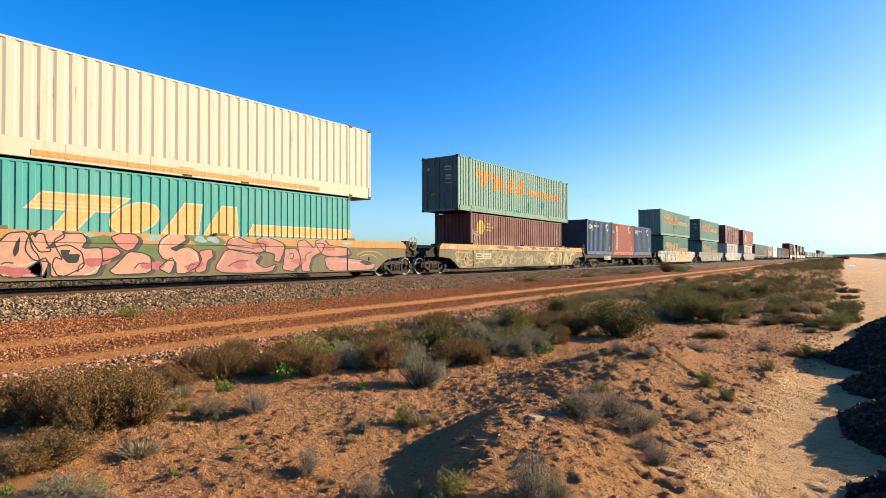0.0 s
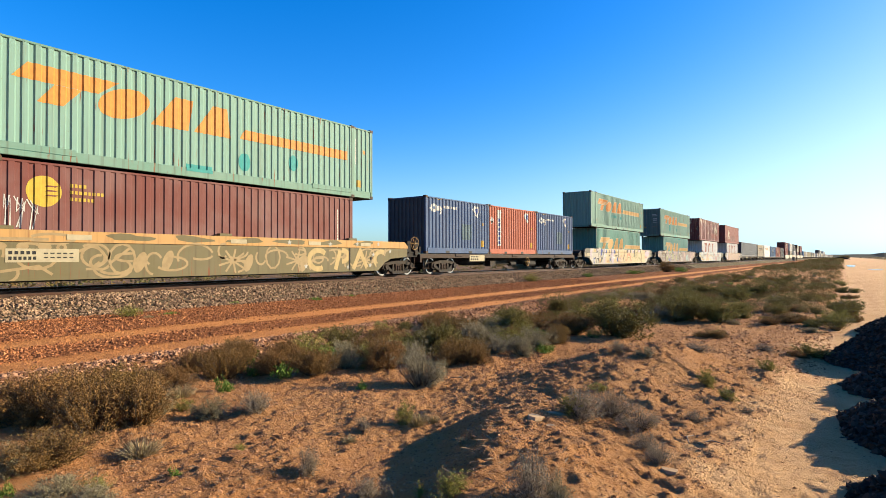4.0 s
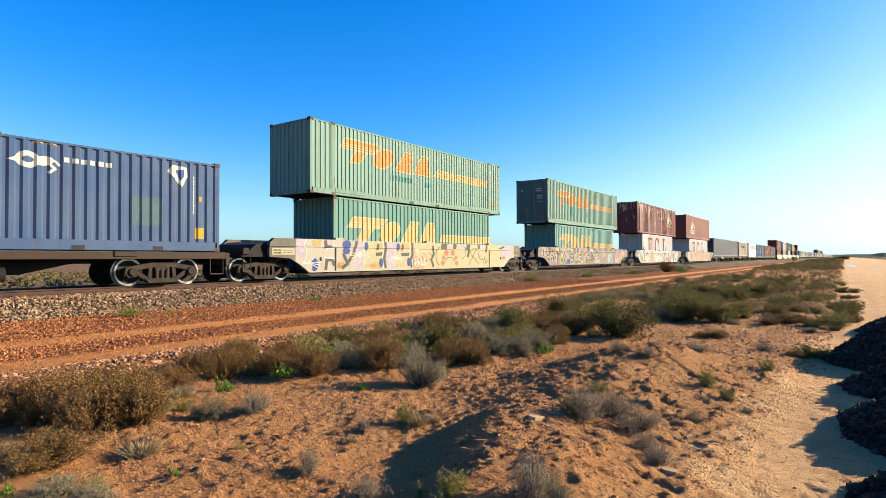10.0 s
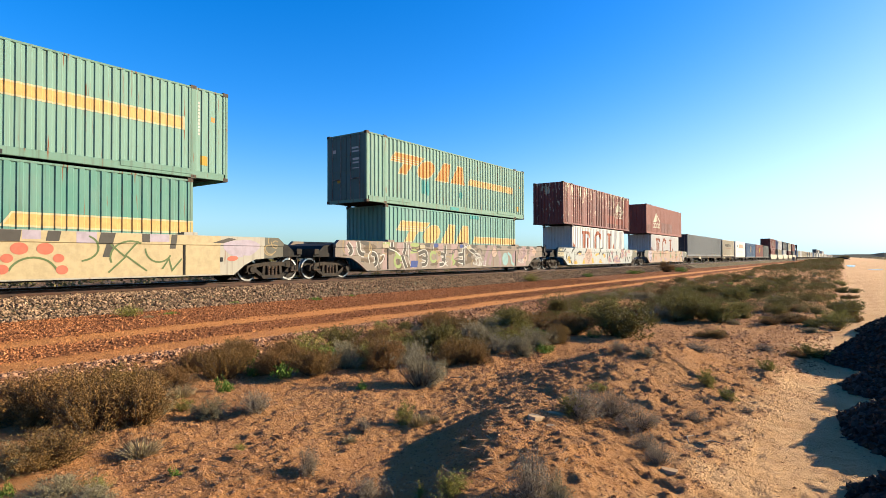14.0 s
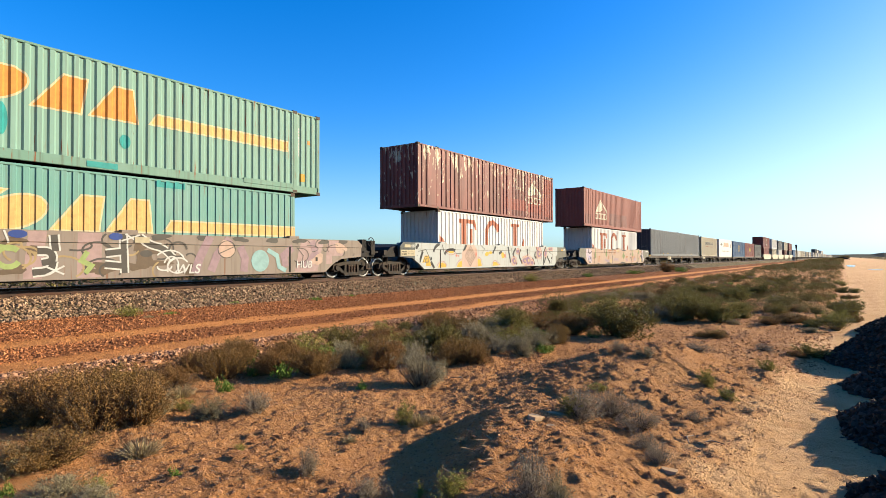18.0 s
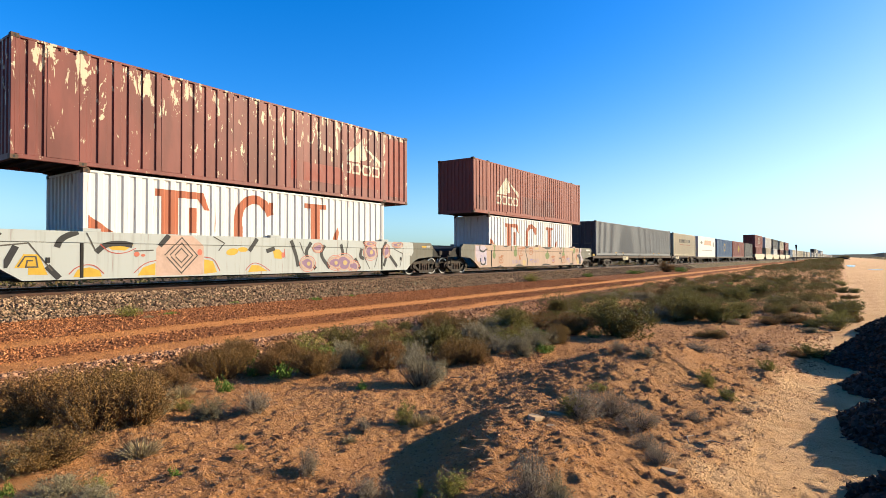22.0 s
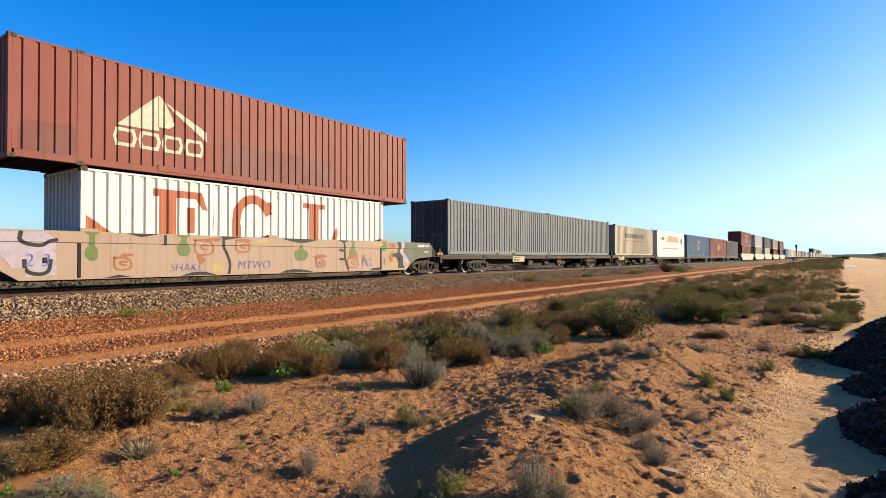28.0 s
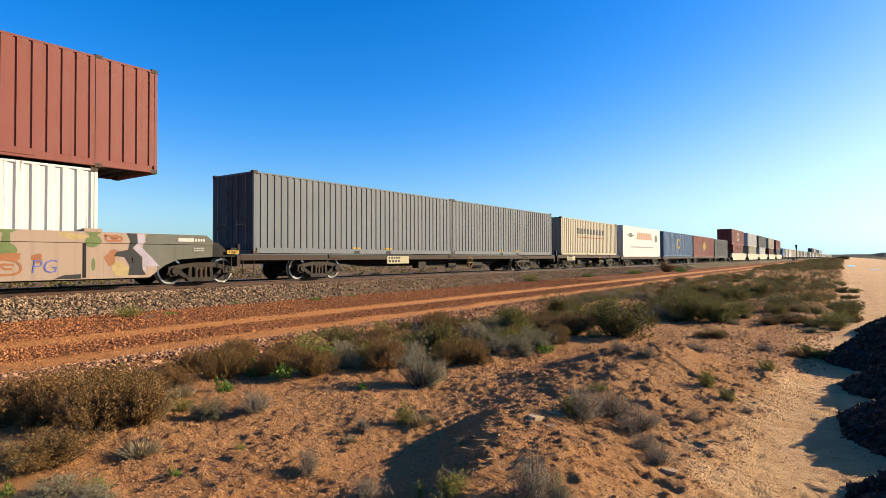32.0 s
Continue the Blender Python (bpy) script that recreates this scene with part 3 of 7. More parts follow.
    container("white container with big brown painted shapes, low in the well", 136.5, ZL, 12.19, 3.0, OFFWHITE, pitch=0.34, flat=0.40, depth=0.04, slope=0.05, paints=[("painted_mark", BROWN_L, big_marks(), 0.005, "large rust-brown painted shapes")])
    # long flat with two grey boxes
    for yc, e in ((153.68, "door"), (165.92, "front")):
        container("plain silver-grey corrugated container on a flat wagon", yc, 1.66, 12.19, 2.92, GREY, pitch=0.30, flat=0.55, depth=0.03, rail=0.22, end=e, pockets=(-1.0, 1.0), W=2.46, end_shade_mat=END_SHADE,
                  paints=[("fork_labels", YELLOW, [slab(-1.25, -0.75, 0.225, 0.29), slab(0.75, 1.25, 0.225, 0.29)], 0.012, "yellow labels over the fork pockets")])
    container("sand-coloured container with a dark row of lettering bars", 179.8, 1.70, 12.19, 2.8, SAND_P, pitch=0.34, flat=0.5, paints=[("lettering_bar", DGREY, bars(-3.1, 2.97, 1.66, 0.42, 9, 0.28), 0.005, "dark grey lettering bars"), ("red_line", BROWN_L, [slab(-3.0, 2.9, 1.36, 1.42)], 0.005, "")], far=False, pockets=(-1, 1))
    container("white container with pale printed shapes and stencil marks", 194.15, 1.55, 12.9, 3.0, WHITE_P, pitch=0.6, flat=0.9, depth=0.01, far=True,
              paints=[("tan_print", plain("tan_print", (0.373, 0.217, 0.136)), [[(-2.2, 1.85), (-1.9, 2.45), (2.9, 2.45), (3.2, 1.85)], slab(-2.5, 3.4, 1.75, 1.87)], 0.005, "tan printed shape"), ("grey_print", DGREY, [slab(-5.2, -3.1, 2.05, 2.15), slab(-4.6, -3.6, 1.9, 2.3), oval(4.8, 1.95, 0.5, 0.4)] + bars(-4, 3.8, 0.92, 0.12, 14), 0.004, "faded grey print")])
    container("strong blue container with a yellow round mark", 209.7, 1.58, 15.0, 2.95, BLUE_P, far=True, pitch=0.4, paints=[("round_mark", LEMON, ribbon(arc(-0.3, 1.6, 0.7, 0, 360, 20, 0.55), 0.25), 0.005, "yellow ring")])
    container("brick red container with a yellow diamond mark", 225.2, 1.58, 14.6, 2.95, RED_P, far=True, pitch=0.4, paints=[("diamond_mark", LEMON, [[(-1.3, 1.5), (0, 2.2), (1.3, 1.5), (0, 0.8)]], 0.005, "yellow diamond")])
    container("dark grey container on a flat wagon", 239.4, 1.58, 12.19, 2.85, DGREY, far=True)
    # distant double stacks
    for yc, up, lo in ((257.6, RED_P, RED_P), (278.6, WHITE_P, SAND_P), (297.8, DGREY, WHITE_P), (319.2, SAND_P, MAROON), (340.3, RED_P, DGREY)):
        mark = [("round_mark", IVORY_L, ribbon(arc(0, 1.5, 1.1, 0, 360, 16, 0.7), 0.3), 0.006, "pale ring")] if yc < 260 else []
        container("distant stacked container above another box", yc, 3.9, 15.0, 2.85, up, far=True, pitch=0.5, paints=mark)
        container("distant lower container standing in a well wagon", yc, ZL, 12.19, 2.9, lo, far=True, pitch=0.5)
    rng = random.Random(11)
    y = 355.0
    tones = [DGREY, RED_P, SAND_P, WHITE_P, GREY, MAROON, WHITE_P, SAND_P, BLUE_P]
    while y < 1330:
        n = 2 if rng.random() < 0.5 else 1
        ll = 12.19 if n == 2 else 14.63
        for i in range(n):
            mat = rng.choice(tones)
            if 560 < y < 800:
                mat = rng.choice([WHITE_P, SAND_P, GREY])
            container("far-off container near the tail of the train", y + ll / 2, 1.6, ll, 2.85, mat, far=True, pitch=1.2)
            if 565 < y < 640 or 700 < y < 760:
                container("far-off stacked container near the tail of the train", y + ll / 2, 4.46, ll, 2.8, rng.choice([WHITE_P, SAND_P, DGREY]), far=True, pitch=1.2)
            y += ll + 0.3
        y += 1.9
    return y


# ---- running gear ----
def wheel_mesh():
    b = Build()
    g = 0.7175
    for s in (1, -1):
        b.lathe([(s * (g - 0.03), 0.0), (s * (g - 0.03), 0.445), (s * (g + 0.005), 0.445), (s * (g + 0.012), 0.415), (s * (g + 0.10), 0.405)], 36)
        b.lathe([(s * (g + 0.10), 0.405), (s * (g + 0.10), 0.345), (s * (g + 0.06), 0.335), (s * (g + 0.045), 0.16), (s * (g + 0.09), 0.14), (s * (g + 0.10), 0.0)], 36)
    b.tube((-1.05, 0, 0), (1.05, 0, 0), 0.075, 14)
    me = b.mesh("wheelset", WHEEL)
    me.materials.append(TREAD)
    for p in me.polygons:
        c = p.center
        r = math.hypot(c.y, c.z)
        if r > 0.34:
            p.material_index = 1
    return me


def side_frame_mesh():
    """A cast three-piece side frame with arched top, struts and spring window."""
    b = Build()
    top = [(-1.12, -0.10), (-1.08, 0.13), (-0.75, 0.20), (-0.35, 0.27), (0.35, 0.27), (0.75, 0.20), (1.08, 0.13), (1.12, -0.10), (0.98, -0.12), (0.96, 0.02), (0.72, 0.06), (0.33, 0.13), (-0.33, 0.13), (-0.72, 0.06), (-0.96, 0.02), (-0.98, -0.12)]
    n = len(top) // 2
    for i in range(n - 1):
        q = [top[i], top[i + 1], top[len(top) - 2 - i], top[len(top) - 1 - i]]
        b.prism(q, -0.08, 0.08)
    for s in (-1, 1):
        b.prism([(s * 0.78, 0.10), (s * 0.90, 0.02), (s * 0.50, -0.26), (s * 0.38, -0.20)], -0.07, 0.07)
        b.prism([(s * 0.30, 0.15), (s * 0.40, 0.15), (s * 0.44, -0.22), (s * 0.32, -0.22)], -0.07, 0.07)
        b.prism([(s * 1.10, -0.02), (s * 1.02, -0.16), (s * 0.78, -0.14), (s * 0.74, 0.06), (s * 0.9, 0.14), (s * 1.08, 0.12)], -0.10, 0.10)
    b.prism([(-0.52, -0.20), (0.52, -0.20), (0.42, -0.33), (-0.42, -0.33)], -0.10, 0.10)
    return b.mesh("side_frame", STEEL)


def spring_mesh():
    b = Build()
    for i in range(5):
        z = -0.20 + i * 0.065
        v = [(0.075 * math.cos(a * 0.524), 0.075 * math.sin(a * 0.524), z + h) for h in (0, 0.042) for a in range(12)]
        b.add(v, [(k, (k + 1) % 12, (k + 1) % 12 + 12, k + 12) for k in range(12)] + [tuple(range(12)), tuple(range(12, 24))])
        v = [(0.05 * math.cos(a * 0.785), 0.05 * math.sin(a * 0.785), z + h) for h in (0.042, 0.065) for a in range(8)]
        b.add(v, [(k, (k + 1) % 8, (k + 1) % 8 + 8, k + 8) for k in range(8)])
    return b.mesh("spring", SPRING)


GEAR = {}


def bogie(parent, y, turning=True):
    """A two-axle bogie whose wheels roll."""
    if not GEAR:
        GEAR["wheel"], GEAR["frame"], GEAR["spring"] = wheel_mesh(), side_frame_mesh(), spring_mesh()
        GEAR["bolster"] = Build().bar(-1.05, 1.05, -0.22, 0.22, 0.02, 0.26, 0.03).box(-0.3, 0.3, -0.3, 0.3, 0.26, 0.40).mesh("bogie", STEEL)
        GEAR["cap"] = Build().lathe([(0, 0.13), (0.10, 0.12), (0.12, 0.10), (0.12, 0.0)], 16).mesh("axle_cap", STEEL)
        GEAR["shoe"] = Build().prism([(0.0, -0.2), (0.05, -0.22), (0.08, 0.0), (0.05, 0.18), (0.0, 0.16)], -0.05, 0.05).mesh("brake_shoe", DARK)
    bo = new("bogie", GEAR["bolster"])
    bo.parent = parent
    bo.location = (0, y, 0.41)
    for s in (1, -1):
        f = new("side_frame", GEAR["frame"])
        f.parent, f.location = bo, (s * 0.98, 0, 0)
        for d in (-0.16, 0.0, 0.16):
            sp = new("spring", GEAR["spring"])
            sp.parent, sp.location = bo, (s * 1.0, d, 0.0)
        for a in (-0.89, 0.89):
            c = new("axle_cap", GEAR["cap"])
            c.parent, c.location = bo, (s * 1.02, a, 0)
            if s < 0:
                c.rotation_euler = (0, 0, math.pi)
    for a in (-0.89, 0.89):
        w = new("wheelset", GEAR["wheel"])
        w.parent = bo
        home = (0, a, 0)
        w.location = home
        if turning:
            WHEELS.append((w, home))
        for s in (1, -1):
            sh = new("brake_shoe", GEAR["shoe"])
            sh.parent, sh.location = bo, (s * 0.76, a + (-0.50 if a > 0 else 0.42), 0)
    return bo


def handwheel(parent, x, y, z, r=0.25, mat=None):
    b = Build().hoop((x, y, z), r, 0.014)
    for i in range(6):
        a = i * math.pi / 3
        b.tube((x, y, z), (x, y + r * math.cos(a), z + r * math.sin(a)), 0.01, 6)
    b.tube((x - 0.2, y, z), (x + 0.03, y, z), 0.03, 8)
    part("handwheel", b, mat or SPRING, parent, "spoked brake handwheel")


# ---- sprayed paint on the well sides ----
SIDE = [(0.26, 1.45), (1.215, 1.45), (1.235, 1.475), (1.53, 1.475)]      # height over the rail, x


def spray(parent, name, mat, polys, lift, label=""):
    """Lays polygons on a well's near side, inside its outline."""
    b = Build()
    zones = [(-7.40, 7.30, 0.27), (-7.9, -7.40, 0.58), (7.30, 7.75, 0.58), (-9.05, -7.9, 0.90), (7.75, 9.15, 0.90)]
    for i, item in enumerate(polys):
        for p in item if isinstance(item, Stroke) else [item]:
            for y0, y1, z0 in zones:
                c = cut(p, 0, y0, y1)
                c = cut(c, 1, z0, 1.525) if len(c) > 2 else []
                if len(c) > 2:
                    lay(b, c, SIDE, 1, lift * 0.5 + (i % 9) * 0.00015)
        if b.f and len(polys) < 80:
            part(name, b.mesh(name, mat, weld=True), None, parent, label)
            b = Build()
    if b.f:
        part(name, b.mesh(name, mat, weld=True), None, parent, label)


def wobble(rng, cy, cz, ry, rz, n=16, k=0.22):
    ph = [rng.uniform(0, 6.28) for _ in range(3)]
    out = []
    for i in range(n):
        a = 2 * math.pi * i / n
        r = 1 + k * math.sin(2 * a + ph[0]) + k * 0.7 * math.sin(3 * a + ph[1]) + k * 0.4 * math.sin(5 * a + ph[2])
        out.append((cy + ry * r * math.cos(a), cz + rz * r * math.sin(a)))
    return out


def waves(rng, y0, y1, z0, z1, n):
    """Loose looping lines."""
    out = []
    for _ in range(n):
        y, z = rng.uniform(y0, y1), rng.uniform(z0, z1)
        a = rng.uniform(0, 360)
        out.append(arc(y, z, rng.uniform(0.15, 0.5), a, a + rng.uniform(120, 260), 10, rng.uniform(0.1, 0.35)))
    return out


def curvy(line, k=2):
    """Rounds the corners of a line."""
    for _ in range(k):
        out = [line[0]]
        for (a, b), (c, d) in zip(line, line[1:]):
            out += [(a * 0.75 + c * 0.25, b * 0.75 + d * 0.25), (a * 0.25 + c * 0.75, b * 0.25 + d * 0.75)]
        line = out + [line[-1]]
    return line


def soft(poly):
    """A closed shape with rounded corners."""
    out = []
    for i, (c, d) in enumerate(poly):
        a, b = poly[i - 1]
        out += [(a * 0.15 + c * 0.85, b * 0.15 + d * 0.85)]
        e, f = poly[(i + 1) % len(poly)]
        out += [(c * 0.85 + e * 0.15, d * 0.85 + f * 0.15)]
    return out


def pieces(lines, w, bent=False):
    return [q for l in lines for q in ribbon(curvy(l) if bent and len(l) > 2 else l, w)]


def words(parent, text, y, z, h, mat, lean=0.0, bold=-0.014):
    """A sprayed word that can be read, in the built-in font."""
    cu = bpy.data.curves.new("word", "FONT")
    cu.body, cu.size, cu.offset = text, h * 1.35, bold
    ob = bpy.data.objects.new("word", cu)
    me = bpy.data.meshes.new_from_object(ob)
    bpy.data.objects.remove(ob)
    for v in me.vertices:
        a, b = v.co.x, v.co.y
        v.co = (1.4515, y + a + b * lean, z + b)
    me.materials.clear()
    me.materials.append(mat)
    o = new("sprayed_word", me)
    o.parent = parent
    return o


G_PINK, G_ROSE = plain("pink_spray_paint", (0.373, 0.170, 0.136)), plain("rose_spray_paint", (0.339, 0.095, 0.102))
G_PEACH, G_ROSY = plain("peach_spray_paint", (0.430, 0.235, 0.165)), plain("coral_pink_spray_paint", (0.470, 0.165, 0.140))
G_SHADE = plain("dark_green_spray_shadow", (0.050, 0.055, 0.040))
G_BLACK, G_LILAC = plain("black_spray_paint", (0.020, 0.020, 0.022)), plain("lilac_spray_paint", (0.353, 0.298, 0.353))
G_TEALP, G_MUST = plain("green_spray_paint", (0.096, 0.135, 0.052)), plain("mustard_spray_paint", (0.373, 0.271, 0.116))
G_BLUE, G_RED = plain("blue_spray_paint", (0.020, 0.048, 0.204)), plain("red_spray_paint", (0.339, 0.041, 0.027))
G_YELL, G_PALE = plain("yellow_spray_paint", (0.461, 0.285, 0.027)), plain("pale_grey_spray_paint", (0.339, 0.339, 0.305))
G_WHITE = plain("white_spray_paint", (0.475, 0.461, 0.434))
G_BEIGE, G_LIME = plain("beige_pink_spray_paint", (0.380, 0.264, 0.204)), plain("lime_spray_paint", (0.244, 0.305, 0.109))
G_MAUVE, G_AQUA = plain("mauve_spray_paint", (0.244, 0.163, 0.184)), plain("aqua_spray_paint", (0.204, 0.339, 0.339))
G_BLUEP = plain("blue_pen_tag", (0.095, 0.115, 0.40))
G_SMOKE = plain("dark_taupe_spray_paint", (0.062, 0.055, 0.048))
G_CREAM, G_SALM = plain("straw_cream_spray_paint", (0.420, 0.330, 0.190)), plain("salmon_spray_paint", (0.460, 0.125, 0.078))
G_DUSK, G_BARK = plain("dusky_pink_spray_paint", (0.300, 0.205, 0.195)), plain("bark_brown_spray_paint", (0.105, 0.072, 0.046))
G_PLUM, G_BLUSH = plain("plum_spray_paint", (0.190, 0.110, 0.180)), plain("pale_blush_spray_paint", (0.420, 0.285, 0.225))
G_OLIVE, G_RUSTB = plain("olive_green_spray_paint", (0.115, 0.150, 0.050)), plain("tan_brown_spray_paint", (0.290, 0.110, 0.045))
SLATE = paint("dark_slate_wagon_paint", (0.060, 0.072, 0.072), 0.3, 0.2, 0.4)
G_TAN = plain("faded_tan_spray_paint", (0.285, 0.204, 0.102))

OLIVE = paint("dirty_olive_wagon_paint", (0.120, 0.100, 0.046), 0.6, 0.10, 0.5)
RUSTY = paint("rust_orange_wagon_paint", (0.420, 0.190, 0.055), 0.5, 0.1, 0.3)
PALEG = paint("pale_green_grey_wagon_paint", (0.330, 0.350, 0.340), 0.3, 0.2, 0.3)
STONE = paint("stone_white_wagon_paint", (0.339, 0.312, 0.258), 0.4, 0.2, 0.4)
TAUPE = paint("taupe_wagon_paint", (0.190, 0.150, 0.122), 0.4, 0.2, 0.4)
KHAKI = paint("grey_khaki_wagon_paint", (0.100, 0.096, 0.074), 0.35, 0.2, 0.4)
CAMO = paint("beige_pink_wagon_paint", (0.313, 0.217, 0.161), 0.2, 0.15, 0.3)
CREAMW = paint("cream_wagon_paint", (0.407, 0.353, 0.258), 0.3, 0.2, 0.35)


def outline(k=0.0):
    """Side view of a well's side plate over the rail: level in the middle, stepped up over the bogies."""
    low = [(-9.35, 0.86), (-8.45, 0.80), (-8.0, 0.58), (-7.52, 0.26), (7.40, 0.26), (7.85, 0.60), (8.25, 0.77), (9.4, 0.86)]
    return low + [(9.4, 1.22), (-9.35, 1.22)]


def well_wagon(yc, label, body, chord, far=False, brake=0, ends=()):
    """A low well wagon: two deep sides, a floor, decks over the bogies. ends: (from y, material) of the end panels."""
    m = pose(TRACK_X, yc, RAIL_Z)
    ob = rolling(thing("well_wagon", m, label, "wagon", "wagons of the train"), m)
    cuts = [-9.35] + sorted(y for y, _ in ends) + [9.4]
    mats = {y: mt for y, mt in ends}
    for s in (1, -1):
        x0, x1 = sorted((s * 1.33, s * 1.45))
        xa, xb = sorted((s * 1.30, s * 1.475))
        low = outline()[:8]
        for ya, yb in zip(cuts, cuts[1:]):
            mt = mats.get(yb) if yb < 0 else mats.get(ya) if ya > 0 else None
            # side plate in short spans, so that no polygon is hollow
            at = lambda y: float(np.interp(y, [p[0] for p in low], [p[1] for p in low]))
            ys = [ya] + [p[0] for p in low if ya < p[0] < yb] + [yb]
            b = Build()
            for p, q in zip(ys, ys[1:]):
                b.prism([(p, at(p)), (q, at(q)), (q, 1.22), (p, 1.22)], x0, x1)
            part("side_plate" if mt is None else "end_plate", b, mt or body, ob)
            top = [(ya, 1.235), (yb, 1.235)]
            top += [(9.42, 1.34), (9.18, 1.53)] if yb > 9 else [(yb, 1.53)]
            top += [(-9.15, 1.53), (-9.35, 1.36)] if ya < -9 else [(ya, 1.53)]
            part("top_chord", Build().prism(top, xa, xb), mt or chord, ob)
        if not far:
            for y in (-6.2, 5.68):
                xr = sorted((s * 1.44, s * 1.466))
                part("side_rib", Build().bar(xr[0], xr[1], y - 0.045, y + 0.045, 0.30, 1.22), DARK, ob)
            for y in (-6.98, 6.95):
                xr = sorted((s * 1.449, s * 1.474))
                part("side_port", Build().bar(xr[0], xr[1], y - 0.05, y + 0.05, 0.70, 0.84), INK, ob)
            for y in (-5.95, 0.05, 5.9):
                xr = sorted((s * 1.25, s * 1.44))
                part("container_stop", Build().bar(xr[0], xr[1], y - 0.22, y + 0.22, 1.525, 1.62), body, ob)
    fl = Build().box(-1.33, 1.33, -7.45, 7.35, 0.22, 0.29)
    part("well_floor", fl, DARK, ob)
    for s, ya, yb in ((-1, -10.35, -7.3), (1, 7.2, 10.35)):
        d = Build().box(-1.28, 1.28, min(ya, yb), max(ya, yb), 0.86, 1.02)
        part("end_deck", d, DARK, ob)
        y0 = s * 9.75
        w = Build().prism([(s * 7.0, 1.0), (s * 7.0, 1.42), (s * 9.0, 1.42), (y0, 1.30), (s * 10.1, 1.02)], -1.25, 1.25)
        part("bulkhead", w, DARK, ob)
        part("drawbar", Build().bar(-0.12, 0.12, min(s * 10.2, s * 10.75), max(s * 10.2, s * 10.75), 0.72, 0.95, 0.03), DARK, ob)
        if not far:
            part("end_sill", Build().bar(-1.36, 1.36, min(s * 10.12, s * 10.34), max(s * 10.12, s * 10.34), 0.94, 1.16), STEEL, ob)
            part("end_step", Build().tube((1.2, s * 10.25, 0.95), (1.2, s * 10.25, 0.35), 0.018, 6).tube((1.2, s * 9.95, 0.95), (1.2, s * 9.95, 0.35), 0.018, 6).bar(1.18, 1.24, min(s * 9.93, s * 10.27), max(s * 9.93, s * 10.27), 0.33, 0.37), SPRING, ob)
            part("air_hose", Build().tube((0.4, s * 10.3, 0.9), (0.45, s * 10.55, 0.55), 0.03, 8).tube((0.45, s * 10.55, 0.55), (0.3, s * 10.8, 0.62), 0.03, 8), INK, ob)
        bogie(ob, s * 9.25, not far)
    if brake:
        y = brake * 10.15
        part("brake_stand", Build().bar(0.90, 1.18, y - 0.42, y - 0.14, 1.02, 1.60).bar(0.90, 1.18, y + 0.12, y + 0.40, 1.02, 1.56).bar(0.7, 1.3, y - 0.45, y + 0.45, 1.02, 1.10), DARK, ob)
        handwheel(ob, 1.30, y, 1.50, 0.30 if yc < 40 else 0.19, OCHRE if yc < 40 else DARK)
        part("grab_rail", Build().tube((1.2, y - brake * 0.7, 1.02), (1.2, y - brake * 0.7, 1.38), 0.016, 6).tube((1.2, y - brake * 0.7, 1.38), (1.2, y - brake * 0.45, 1.38), 0.016, 6), DARK, ob)
    return ob


def plate(parent, y, z, w, h, mat=None):
    """A cream data plate with its lettering as bars."""
    part("data_plate", Build().box(1.452, 1.462, y, y + w, z, z + h), mat or PLATE, parent, "cream data plate")
    b = Build()
    for q in bars(y + 0.06, y + w * 0.42, z + h * 0.58, h * 0.24, 5) + bars(y + 0.06, y + w * 0.42, z + h * 0.18, h * 0.24, 6) + bars(y + w * 0.5, y + w * 0.95, z + h * 0.62, h * 0.09, 5) + bars(y + w * 0.5, y + w * 0.95, z + h * 0.3, h * 0.09, 5):
        b.add([(1.4645, p[0], p[1]) for p in q], [(0, 1, 2, 3)])
    part("plate_bars", b, INK, parent)


